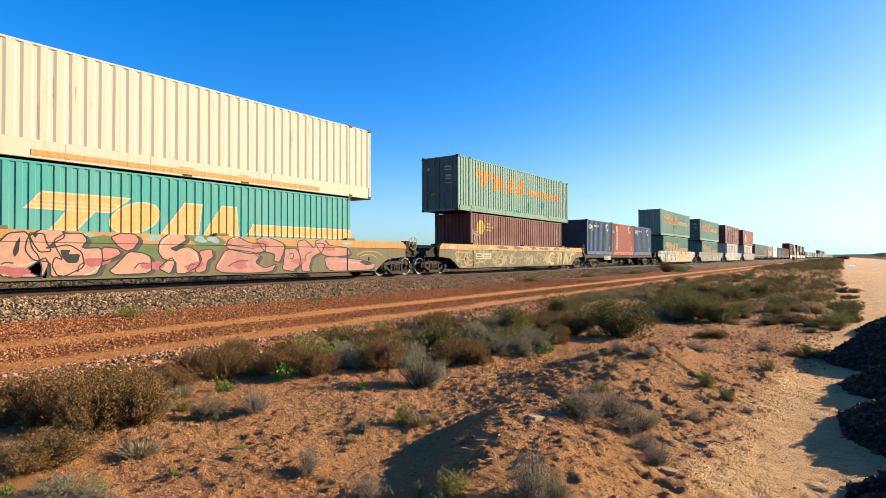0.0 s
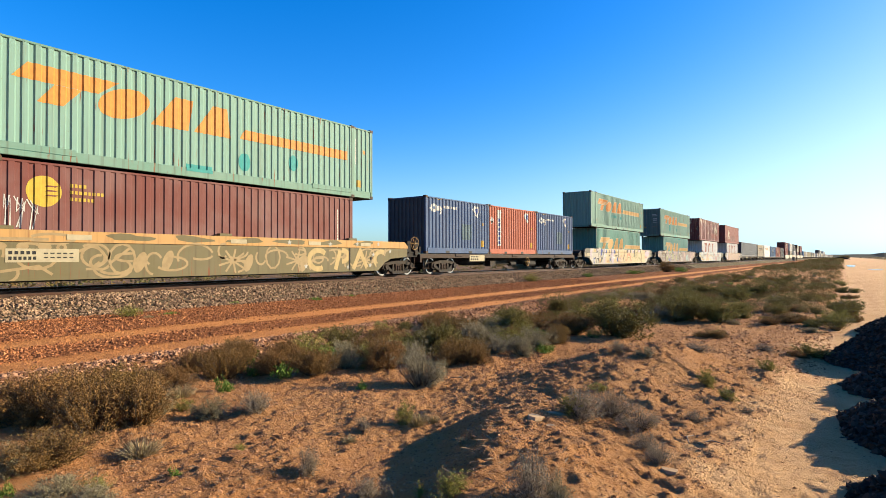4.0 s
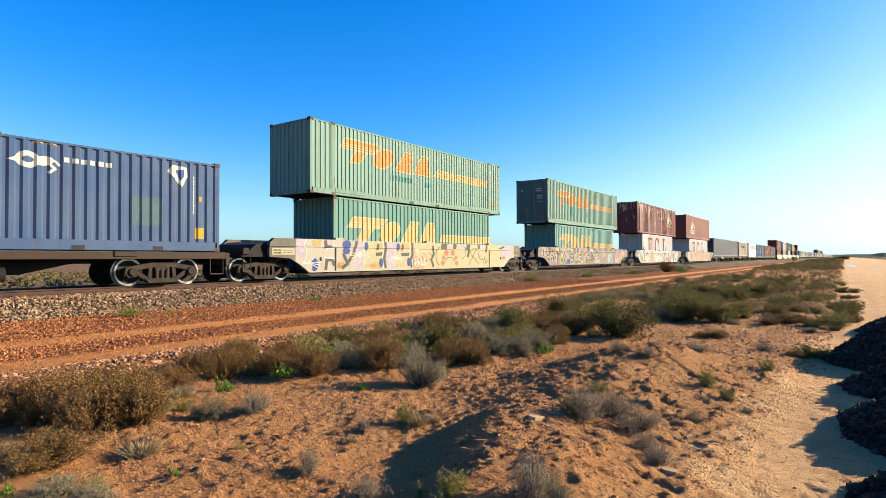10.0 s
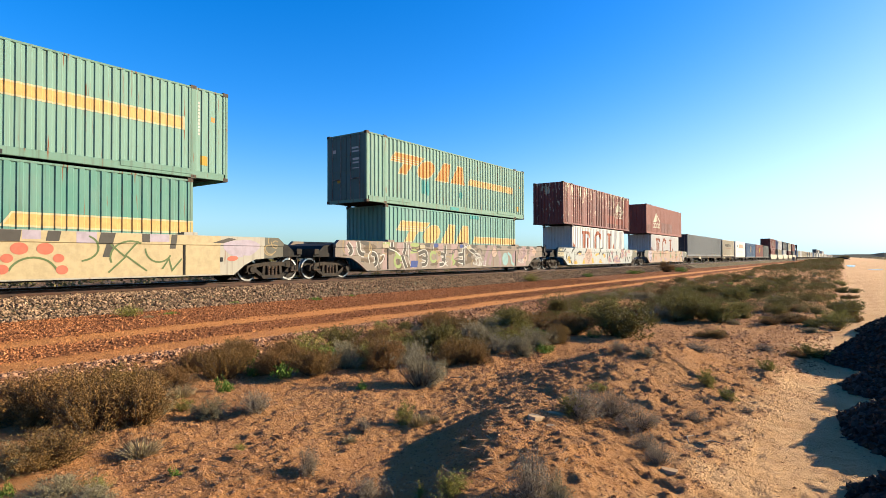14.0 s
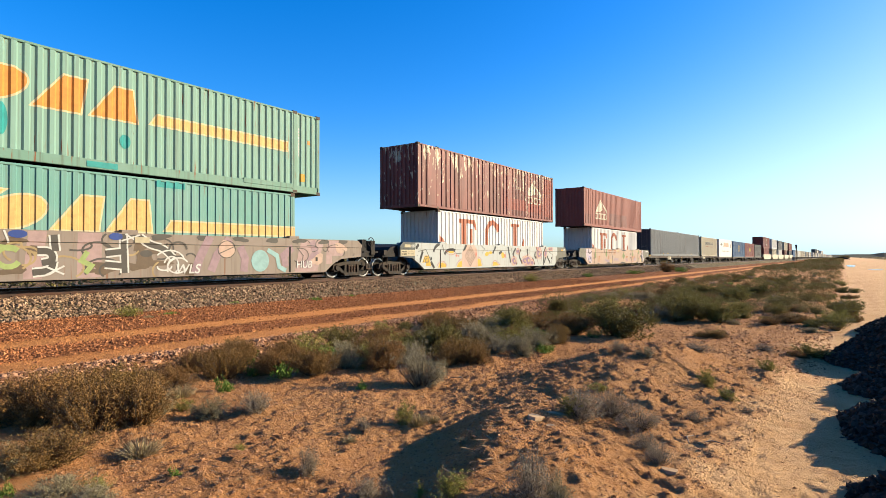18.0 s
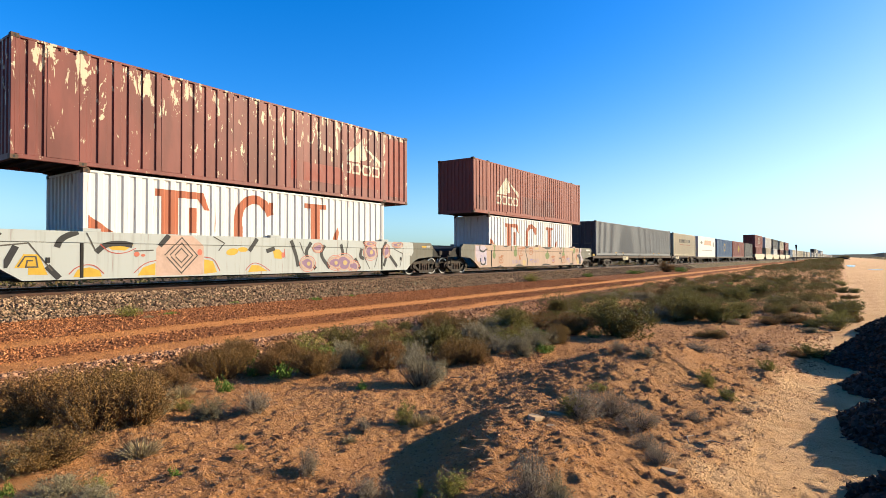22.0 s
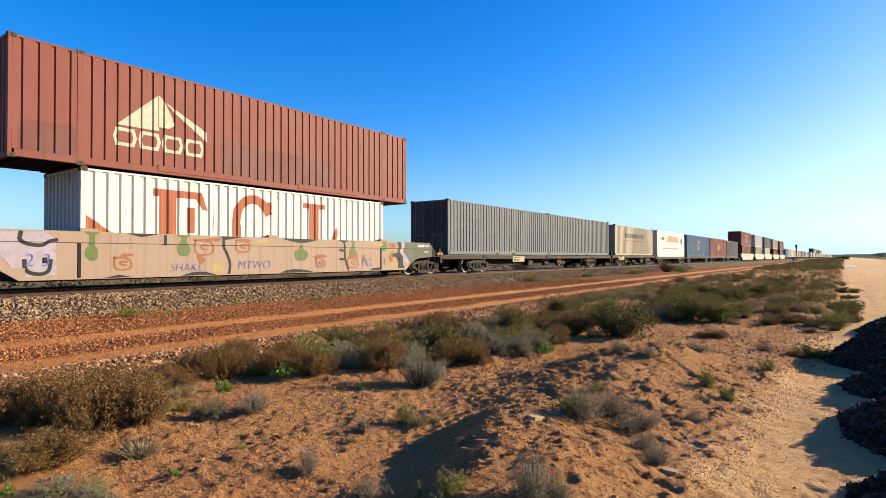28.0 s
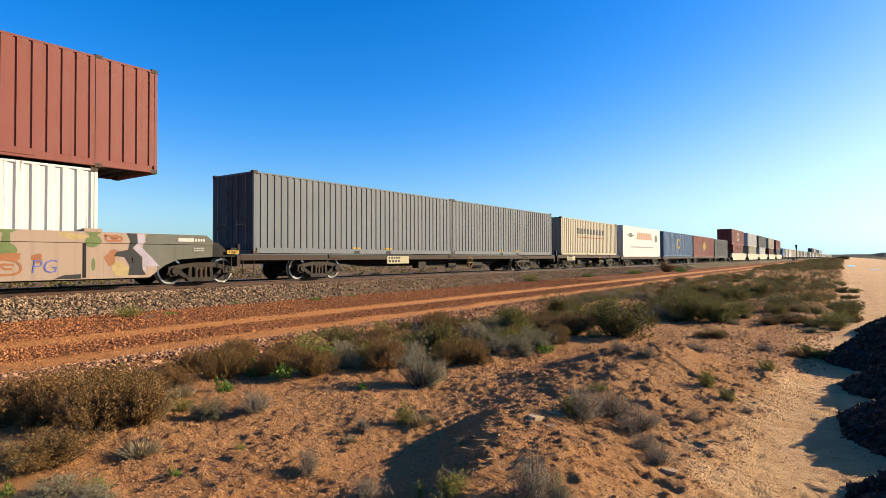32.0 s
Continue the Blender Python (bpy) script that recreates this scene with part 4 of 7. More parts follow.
def make_wells():
    # pink lettering on olive
    w = well_wagon(10.65, "olive and rust-orange well wagon with pink sprayed lettering", OLIVE, RUSTY, brake=1)
    rng = random.Random(21)
    spray(w, "graffiti_ground", G_TEALP, [wobble(rng, -9 + i * 1.7, rng.uniform(0.9, 1.4), 0.7, 0.22) for i in range(9)], 0.003, "green sprayed cloud")
    fat = (
        [(-5.95, 0.38), (-5.95, 1.16), (-5.72, 1.44), (-5.34, 1.48), (-5.22, 1.04), (-5.1, 0.9), (-5.01, 0.57), (-5.04, 0.34)],
        [(-5.32, 1.45), (-4.98, 1.44), (-4.95, 1.28), (-4.8, 1), (-5.07, 0.97), (-5.22, 1.2)],
        [(-4.77, 1.29), (-4.51, 1.47), (-4.11, 1.48), (-3.98, 1.31), (-4.11, 1.08), (-3.62, 1.11), (-3.59, 0.7), (-3.76, 0.35), (-4.67, 0.35), (-4.8, 0.64), (-4.73, 0.85), (-4.55, 0.78), (-4.7, 1.07)],
        [(-3.26, 0.62), (-2.91, 1.01), (-2.49, 0.97), (-2.28, 0.85), (-2.27, 0.38), (-3.26, 0.35), (-3.43, 0.47)],
        [(-2.08, 1.02), (-2.03, 1.35), (-1.74, 1.56), (-1.3, 1.58), (-1.21, 1.37), (-1.48, 1.2), (-1.65, 1.06), (-1.11, 1.18), (-0.8, 0.98), (-0.74, 0.59), (-1.2, 0.35), (-1.52, 0.34), (-1.53, 0.73), (-1.91, 0.77)],
        [(-2.08, 0.52), (-1.65, 0.85), (-1.56, 0.68), (-1.7, 0.33)],
    )
    hearts = (
        [(-3.62, 1.13), (-3.19, 1.09), (-3.11, 0.93), (-3.41, 0.78), (-3.59, 0.73)],
        [(-3.41, 1.4), (-3.11, 1.52), (-2.73, 1.5), (-2.62, 1.34), (-2.76, 1.09), (-2.96, 1.01), (-3.19, 1.14)],
        [(-0.8, 1.03), (-0.35, 1.12), (-0.29, 0.85), (-0.49, 0.73), (-0.55, 0.41), (-0.83, 0.34), (-0.93, 0.45), (-0.68, 0.76)],
    )
    flowing = (
        [(-0.25, 0.49), (0.15, 1.13), (1.23, 1.01), (1.51, 0.91), (1.28, 0.66), (1.69, 0.46), (2.17, 0.61), (1.98, 0.33), (1.01, 0.3), (0.01, 0.34)],
        [(0.15, 1.13), (0.21, 1.41), (0.57, 1.55), (1, 1.33), (1.69, 1.31), (1.69, 1.05), (1.12, 0.95)],
        [(1.27, 1.43), (1.69, 1.58), (1.98, 1.49), (2.42, 1.36), (2.54, 1.16), (2.3, 0.65), (2.05, 0.71), (2.1, 0.95), (1.69, 1.03)],
        [(2.54, 1.16), (3.06, 1.17), (3.27, 0.85), (3.19, 0.5), (2.93, 0.38), (3.14, 0.29), (2.42, 0.39), (2.49, 0.75)],
        [(3.06, 1.42), (3.46, 1.51), (3.87, 1.18), (4.01, 1.39), (4.44, 1.36), (4.36, 1.07), (3.82, 0.85), (3.68, 0.49), (3.73, 0.3), (3.33, 0.31), (3.27, 0.71)],
        [(3.87, 1.43), (4.36, 1.58), (4.65, 1.3), (5.19, 1.28), (5.76, 1.2), (5.83, 0.92), (4.89, 0.85), (4.36, 0.92)],
        [(4.44, 0.85), (5.19, 0.85), (6.49, 0.73), (7.39, 0.54), (7.18, 0.32), (5.83, 0.28), (4.74, 0.3), (4.5, 0.52)],
    )
    far_left = [[(p - 5.05, q) for p, q in poly] for poly in fat[2:4]] + [[(p - 3.3, q) for p, q in poly] for poly in fat[4:]]
    bodies = [(G_PEACH, [soft(p) for p in fat + tuple(far_left)]), (G_ROSY, [soft(p) for p in hearts]), (G_PINK, [soft(p) for p in flowing])]
    allb = [p for _, polys in bodies for p in polys]
    spray(w, "graffiti_shadow", G_SHADE, [[(p + 0.12, q - 0.05) for p, q in poly] for poly in allb], 0.005, "dark green sprayed shadow")
    for mat, polys in bodies:
        spray(w, "graffiti_lettering", mat, polys, 0.009, "pink sprayed flowing shape")
    spray(w, "graffiti_outline", G_BLACK, [q for p in allb for q in ribbon(p + [p[0]], 0.032)], 0.0125, "dark sprayed outline")
    spray(w, "graffiti_bite", G_BLACK, [soft(p) for p in (
        [(-5.48, 1.37), (-5.5, 0.99), (-5.59, 0.84), (-5.63, 0.98), (-5.57, 1.2)],
        [(-4.62, 1.04), (-4.36, 1.03), (-4.43, 0.93), (-4.14, 0.93), (-4.2, 0.7), (-4.44, 0.69), (-4.57, 0.85)],
        [(-1.74, 1.11), (-1.35, 1.25), (-1.24, 1.18), (-1.53, 1.01)],
        [(-5.25, 1.44), (-5.1, 1.45), (-5.17, 1.32)],
        [(6.35, 0.66), (6.83, 0.71), (7.18, 0.54), (6.76, 0.49)],
    )], 0.0128, "dark sprayed hollow")
    spray(w, "graffiti_fold", G_SHADE, pieces([
        [(-2.75, 0.52), (-2.63, 0.68), (-2.37, 0.67)],
        [(-4.2, 0.45), (-4.18, 0.63), (-4.07, 0.69)],
        [(-1.17, 0.45), (-1.06, 0.63), (-0.91, 0.62)],
        [(-5.86, 0.68), (-5.75, 0.73), (-5.61, 0.7)],
        [(0.23, 0.54), (0.57, 0.72), (1.01, 0.72)],
        [(1.28, 0.95), (1.51, 0.79), (1.41, 0.56)],
        [(2.72, 0.96), (2.93, 1), (2.93, 0.79), (2.75, 0.79)],
        [(3.46, 0.7), (3.51, 0.96), (3.79, 1.05)],
        [(0.15, 1.28), (0.57, 1.21), (1.23, 1.14)],
    ], 0.035, True), 0.0128, "thin dark fold lines")
    spray(w, "graffiti_glow", G_WHITE, pieces([
        [(-5.54, 0.62), (-5.31, 0.67), (-5.14, 0.75)],
        [(-4.04, 0.37), (-3.82, 0.44), (-3.65, 0.62)],
        [(-2.01, 1.1), (-1.96, 1.32), (-1.74, 1.48)],
        [(-1.21, 1.08), (-0.87, 0.94), (-0.81, 0.68)],
        [(-0.15, 0.58), (0.11, 0.91)],
        [(0.31, 1.43), (0.57, 1.51)],
        [(5.2, 0.69), (6.49, 0.59)],
    ], 0.018, True), 0.0131, "thin white glint")
    spray(w, "graffiti_blush", G_ROSE, [wobble(rng, y, z, 0.3, 0.14) for y, z in ((-3.75, 0.72), (-2.2, 0.6), (-0.95, 0.55), (0.7, 0.6), (1.5, 1.28), (3.2, 0.7), (4.6, 1.2), (-5.6, 0.5))], 0.0108, "rose patches")
    spray(w, "graffiti_cloud", G_AQUA, [wobble(rng, y, 1.4, 0.22, 0.09) for y in (-4.1, -2.2, -0.3, -0.75, 5.6)], 0.0055, "turquoise sprayed cloud")
    spray(w, "graffiti_line", G_TAN, pieces([arc(7.0, 0.75, 0.9, 150, -10, 12, 0.35), arc(6.9, 0.75, 0.55, 150, 0, 12, 0.2)], 0.05), 0.014)
    # tan line drawings on olive
    w = well_wagon(32.06, "olive well wagon with a tan-gold rim and tan line drawings", OLIVE, paint("tan_gold_wagon_paint", (0.400, 0.225, 0.075), 0.4, 0.15, 0.5), brake=1)
    rng = random.Random(5)
    st = []
    for cy in (-7.7, 0.3, 3.0, 6.6):
        st += [[(cy, 0.72), (cy + 0.55 * math.cos(i * 0.7), 0.72 + 0.4 * math.sin(i * 0.7))] for i in range(9)]
    st += [arc(-6.6, 0.75, 0.5, 0, 360, 14, 0.35), [(-7.9, 1.1), (-6.7, 1.1), (-6.6, 1.3), (-5.0, 1.3)], [(-6.0, 0.5), (-5.2, 0.62), (-4.9, 0.4)], arc(-3.2, 0.8, 0.35, 0, 360, 12, 0.42), arc(-1.0, 0.85, 0.6, 20, 200, 12, 0.4), arc(1.9, 0.85, 0.3, 0, 360, 10, 0.4)]
    st += waves(rng, 4.0, 8.4, 0.5, 1.0, 14) + waves(rng, -8.2, 3.6, 0.45, 1.05, 30)
    st += [arc(-4.9, 1.32, 0.5, 200, 520, 14, 0.12), arc(-5.05, 1.1, 0.09, 0, 360, 8), arc(-4.7, 1.1, 0.09, 0, 360, 8), [(-5.3, 0.9), (-5.0, 0.82), (-4.6, 0.9)], [(-4.4, 0.95), (-3.9, 1.2), (-3.5, 0.7), (-3.0, 1.1)]]
    spray(w, "graffiti_line", G_TAN, pieces(st, 0.07), 0.004, "tan sprayed line drawing")
    big = [arc(4.0, 0.75, 0.45, 40, 300, 14, 0.36), [(4.9, 0.35), (5.15, 1.1)], arc(5.3, 0.9, 0.3, 100, -100, 8, 0.22), [(5.9, 0.35), (6.3, 1.1), (6.7, 0.4)], arc(7.6, 0.75, 0.4, 60, 290, 12, 0.33)]
    spray(w, "graffiti_bow", G_MUST, pieces(big, 0.2), 0.007, "fat mustard bow")
    spray(w, "graffiti_leaf", G_TAN, [oval(y, z, 0.16, 0.3, 14, 0.3) for y, z in ((-2.7, 0.7), (-1.9, 0.75), (0.9, 0.65), (3.3, 0.6))] + [oval(-6.0 + i * 0.45, 1.12, 0.13, 0.09) for i in range(3)], 0.007, "tan leaf shape")
    spray(w, "graffiti_star", G_PALE, [[(cy + r * math.sin(k * 0.6283), cz + r * math.cos(k * 0.6283)) for k, r in ((k, 0.11 if k % 2 == 0 else 0.045) for k in range(10))] for cy, cz in ((2.6, 1.38), (3.4, 0.5), (4.6, 1.35), (5.6, 0.45), (6.1, 1.38), (7.1, 0.95), (7.4, 1.4), (8.2, 1.1), (6.9, 0.5))], 0.0105, "pale star")
    spray(w, "graffiti_rim", OLIVE, [wobble(rng, -3.0 + i * 1.9, 1.4, 0.6, 0.1) for i in range(6)], 0.004, "")
    plate(w, -5.9, 0.72, 1.6, 0.34)
    b = Build()
    for y in (-8.6, -4.6, 0.2, 3.5, 6.3):
        b.box(1.477, 1.487, y, y + 0.6, 1.3, 1.44)
    part("blank_plate", b, PLATE, w, "cream blank plates on the rim")
    # cream, lilac, mustard and blue shapes
    w = well_wagon(72.65, "stone-white well wagon covered in cream, lilac and blue graffiti", STONE, STONE, ends=((-8.2, KHAKI), (8.6, KHAKI)))
    rng = random.Random(8)
    spray(w, "graffiti_fill", G_CREAM, [slab(-4.62, -3.28, 0.34, 1.52), slab(-2.52, -1.42, 0.34, 1.52), slab(0.3, 6.9, 0.30, 1.52), slab(-1.3, 0.2, 0.30, 1.52)], 0.003, "straw cream sprayed ground")
    spray(w, "graffiti_fill", G_LILAC, [[(-5.1, 1.52), (-4.8, 1.52), (-4.72, 1.2), (-4.62, 0.9), (-4.72, 0.33), (-5.15, 0.33), (-4.95, 0.8)], [(-3.12, 1.52), (-2.62, 1.52), (-2.5, 0.8), (-2.6, 0.33), (-3.05, 0.33), (-3.15, 0.8)],
                                        [(-8.15, 1.52), (-7.72, 1.52), (-7.8, 1.2), (-7.78, 0.8), (-8.0, 0.7), (-8.15, 0.9)], slab(-6.62, -6.40, 1.28, 1.5), slab(1.5, 1.9, 1.3, 1.52), slab(2.7, 3.2, 1.22, 1.52), slab(4.6, 5.2, 1.3, 1.52)] + [wobble(rng, 7.7, 1.15, 0.62, 0.33, 18, 0.12)], 0.006, "pale lilac sprayed block")
    spray(w, "graffiti_fill", G_MUST, [slab(-7.45, -6.98, 1.26, 1.5, 0.03), slab(-6.1, -5.76, 0.36, 0.7, 0.03), slab(-3.62, -3.36, 1.2, 1.48), slab(-2.02, -1.5, 1.22, 1.48), slab(-4.2, -3.5, 0.34, 0.62, 0.06)], 0.009, "mustard sprayed block")
    grey = [[(-6.72, 0.34), (-6.66, 0.74), (-6.38, 0.76), (-6.26, 0.5)], [(-5.78, 1.0), (-5.55, 0.6), (-5.22, 0.92), (-5.12, 1.2), (-5.02, 1.52)], [(-5.85, 0.4), (-5.5, 0.6)], [(-3.84, 0.96), (-3.38, 0.99)], [(-3.72, 1.42), (-3.74, 1.15)],
            [(-3.26, 1.52), (-3.2, 1.2), (-3.3, 0.8), (-3.2, 0.36)], [(-2.12, 0.95), (-1.5, 0.98)], [(-2.05, 1.42), (-2.08, 1.15)], [(-1.36, 1.52), (-1.3, 0.95), (-1.48, 0.7), (-1.38, 0.36)], [(0.25, 1.4), (0.38, 1.0), (0.16, 0.72), (0.36, 0.36)], [(-6.75, 1.5), (-6.72, 1.24), (-6.4, 1.22)]]
    spray(w, "graffiti_stroke", G_SMOKE, pieces(grey, 0.15), 0.0125, "dark taupe strokes")
    spray(w, "graffiti_notch", G_SMOKE, [slab(0.95, 1.45, 1.24, 1.52, 0.04), slab(2.0, 2.3, 1.26, 1.52, 0.05), slab(3.22, 3.6, 1.2, 1.52, 0.08), slab(4.4, 4.62, 1.28, 1.52), slab(5.22, 5.4, 1.1, 1.52, 0.05), slab(3.35, 3.55, 0.85, 1.2, 0.1), [(6.6, 1.3), (7.2, 1.48), (7.5, 1.44), (7.0, 1.3)]], 0.0127, "dark taupe notch")
    spray(w, "graffiti_edge", G_WHITE, pieces([[(-7.72, 1.52), (-7.82, 1.28), (-7.66, 1.1), (-7.8, 0.62)], [(-4.66, 1.5), (-4.58, 1.1), (-4.52, 0.4)], [(-3.4, 1.5), (-3.36, 1.15), (-3.44, 0.8), (-3.35, 0.36)], [(-1.55, 1.48), (-1.46, 1.1), (-1.6, 0.75), (-1.5, 0.36)], [(-6.36, 1.5), (-6.3, 1.2), (-6.75, 1.16)], [(-6.2, 0.8), (-6.8, 0.82)]], 0.05), 0.0155, "white sprayed edges")
    spray(w, "graffiti_spot", G_BLUE, [oval(-5.6, 1.36, 0.24, 0.17), oval(-5.6, 1.1, 0.2, 0.14), oval(-4.45, 1.3, 0.12, 0.18), oval(-2.37, 1.3, 0.12, 0.18), oval(-3.5, 0.6, 0.13, 0.2), oval(-1.58, 0.62, 0.13, 0.2), oval(-7.3, 0.56, 0.2, 0.25)], 0.0155, "blue oval")
    ray = [[(cy, cz), (cy + 0.62 * math.cos(a), cz + 0.26 * math.sin(a))] for cy, cz in ((-7.55, 0.62), (-4.82, 0.95), (-2.5, 0.82)) for a in (0.15, -0.35, 1.1, 1.9, 2.8, 3.3, 3.75, -0.8)]
    spray(w, "graffiti_burst", G_WHITE, pieces(ray, 0.03), 0.0185, "white whiskered bursts")
    spray(w, "graffiti_burst", G_WHITE, [oval(-7.55, 0.62, 0.09, 0.09), oval(-4.82, 0.95, 0.13, 0.14), oval(-2.5, 0.82, 0.1, 0.1)], 0.0188, "white burst")
    spray(w, "graffiti_petal", G_SALM, [oval(1.45, 1.06, 0.19, 0.15), oval(2.0, 1.06, 0.19, 0.15), oval(1.2, 0.82, 0.13, 0.11), oval(2.3, 0.82, 0.13, 0.11), oval(1.1, 0.55, 0.14, 0.12), oval(2.38, 0.52, 0.14, 0.12), oval(7.35, 0.8, 0.2, 0.09, 12, 0.4)], 0.0155, "salmon sprayed petal")
    spray(w, "graffiti_contour", G_TEALP, pieces([arc(1.75, 0.34, 0.55, 20, 160, 12, 0.5), arc(2.75, 1.1, 0.5, -80, 60, 10, 0.36), [(3.5, 0.42), (3.95, 0.85), (3.55, 1.2)], [(4.3, 1.3), (3.95, 0.9), (4.55, 0.45)], arc(4.1, 0.85, 0.55, 60, 200, 10, 0.45), arc(4.9, 1.1, 0.4, 180, 330, 10, 0.4), arc(0.9, 0.9, 0.35, 90, 260, 10, 0.45), [(5.0, 0.5), (5.2, 0.8), (5.3, 0.45), (5.6, 0.8)]], 0.05), 0.0165, "thin green contour")
    for tx, y, z, h in (("BC", -6.12, 0.42, 0.2), ("SHAKE", -4.55, 0.40, 0.17), ("MTN", -2.45, 0.40, 0.16)):
        words(w, tx, y, z, h, G_RED, 0.25, -0.006).location = (0.0135, 0, 0)
    for tx, y, z, h in (("PE", -1.18, 1.0, 0.24), ("WLS", -1.22, 0.45, 0.36)):
        words(w, tx, y, z, h, G_WHITE, 0.1, 0.012).location = (0.012, 0, 0)
    spray(w, "graffiti_edge", G_RED, pieces(waves(rng, -1.2, -0.2, 0.5, 1.15, 7), 0.025), 0.0205)
    plate(w, -9.25, 0.93, 1.0, 0.24)
    spray(w, "graffiti_scrawl", G_TAN, pieces(waves(rng, 8.75, 9.1, 1.1, 1.45, 7), 0.035), 0.004)
    # grey-brown with white contours
    w = well_wagon(93.96, "taupe well wagon covered in white-edged black contour graffiti", TAUPE, TAUPE, brake=1)
    rng = random.Random(13)
    spray(w, "graffiti_field", G_DUSK, [[(y, 0.3), (y + ww, 0.3), (y + ww + d, 1.5), (y + d, 1.5)] for y, ww, d in ((-8.9, 0.6, 0.1), (-6.55, 0.4, 0.0), (-5.75, 0.5, 0.15), (-4.6, 0.45, -0.1), (-2.5, 0.4, 0.1), (-1.3, 0.6, 0.0), (5.9, 1.1, 0.3), (7.4, 0.9, 0.1))], 0.003, "dusky pink bands")
    spray(w, "graffiti_field", G_BARK, [wobble(rng, rng.uniform(-8.8, 2.6), rng.uniform(0.4, 1.42), rng.uniform(0.18, 0.38), rng.uniform(0.07, 0.18), 12, 0.3) for i in range(32)], 0.0065, "bark brown patches")
    spray(w, "graffiti_field", G_LIME, [oval(-4.3, 1.42, 0.36, 0.1), wobble(rng, -4.35, 1.12, 0.28, 0.1), oval(-6.25, 1.42, 0.3, 0.09)] + pieces([arc(-5.5, 0.66, 0.24, 0, 330, 12, 0.26), [(-5.65, 1.1), (-5.55, 0.85), (-5.35, 0.8)], arc(-2.8, 0.85, 0.25, 40, 330, 12, 0.24), [(-3.0, 1.1), (-2.7, 1.05)], [(-1.05, 1.0), (-1.2, 0.75), (-0.95, 0.62), (-1.1, 0.42)]], 0.13), 0.010, "lime green sprays")
    ink = [[(-8.7, 1.4), (-8.4, 1.1), (-8.6, 0.95)], [(-8.1, 1.5), (-8.0, 1.0), (-7.7, 0.95)], [(-7.25, 1.0), (-6.98, 0.95), (-6.92, 0.6), (-7.1, 0.5)], [(-5.02, 1.5), (-5.0, 1.2), (-5.1, 1.0)], [(-5.2, 0.9), (-5.06, 0.6), (-4.9, 0.34)], [(-4.0, 1.0), (-3.5, 1.14), (-3.36, 1.0), (-3.34, 0.75), (-3.7, 0.82)], [(-3.34, 0.75), (-3.4, 0.5), (-3.75, 0.47)],
           [(-2.2, 1.0), (-1.9, 1.0), (-1.85, 0.75), (-2.1, 0.7)], [(-1.85, 1.42), (-1.8, 1.0)], [(-1.85, 0.75), (-1.9, 0.5), (-2.3, 0.46)], [(-0.6, 0.95), (-0.2, 1.0)], [(-0.16, 1.5), (-0.12, 1.0), (-0.1, 0.4)], [(-0.62, 0.65), (-0.15, 0.6)], [(-5.95, 1.5), (-5.95, 1.3)], [(0.3, 1.42), (0.6, 1.2), (1.0, 1.12), (1.3, 0.82)]]
    spray(w, "graffiti_contour", G_WHITE, pieces(ink, 0.25, True), 0.0135, "white contour")
    spray(w, "graffiti_stroke", G_SMOKE, pieces(ink, 0.16, True) + [oval(-5.95, 1.2, 0.24, 0.12), oval(0.5, 0.95, 0.18, 0.1)] + pieces([arc(1.45, 1.08, 0.28, 0, 300, 14, 0.22)], 0.06), 0.0165, "black strokes")
    spray(w, "graffiti_edge", G_WHITE, pieces([[(-7.6, 0.35), (-7.35, 0.6), (-7.5, 0.9), (-7.3, 1.1)], [(-6.4, 1.5), (-6.25, 1.25), (-5.6, 1.1), (-5.35, 0.9)], [(-4.8, 1.4), (-4.75, 1.0), (-4.7, 0.5), (-4.4, 0.34)], [(-2.9, 1.5), (-2.8, 1.2)], [(-6.7, 0.9), (-6.4, 1.0), (-6.5, 0.7), (-6.75, 0.55)], [(-2.0, 0.6), (-1.6, 0.4)], [(-2.0, 0.4), (-1.6, 0.62)], [(0.3, 1.48), (-0.2, 1.3)], [(0.25, 1.28), (-0.1, 1.5)]] + waves(rng, 0.9, 1.6, 0.45, 0.75, 5), 0.045, True), 0.0195, "white contour")
    spray(w, "graffiti_sweep", G_MAUVE, pieces([[(2.0, 0.34), (2.15, 0.8), (2.5, 1.5)], [(2.55, 0.4), (2.75, 0.9), (3.2, 1.45)], [(3.75, 0.36), (3.8, 0.8), (3.6, 1.2)], [(5.5, 0.5), (5.4, 0.9), (5.8, 1.2)], [(6.4, 0.5), (6.9, 1.0), (6.7, 1.45)]], 0.28), 0.0135, "mauve sweeps")
    loose = waves(rng, -8.8, 2.2, 0.4, 1.45, 34)
    spray(w, "graffiti_line", G_SMOKE, pieces(loose[:17], 0.05), 0.0085, "dark loops")
    spray(w, "graffiti_line", G_TAN, pieces(loose[17:], 0.05), 0.0092, "tan loops")
    spray(w, "graffiti_rim", G_SMOKE, [wobble(rng, y, 1.44, 0.3, 0.09) for y in (0.9, 2.3, 3.6, 4.9, 6.1, 7.3, 8.3, -7.7, -3.3)], 0.0098, "dark rim patches")
    spray(w, "graffiti_round", G_BEIGE, [wobble(rng, 3.1, 1.1, 0.3, 0.28, 16, 0.1), wobble(rng, 7.0, 0.75, 0.3, 0.2), wobble(rng, 8.2, 1.2, 0.35, 0.18)], 0.0172, "tan rounds")
    spray(w, "graffiti_line", G_SMOKE, pieces([arc(3.1, 1.1, 0.32, 0, 360, 16, 0.28), [(2.8, 0.95), (3.4, 1.2)], [(6.0, 1.2), (6.3, 0.9), (6.2, 0.6)]] + waves(rng, 6.0, 8.6, 0.9, 1.4, 8), 0.025), 0.0205, "thin dark lines")
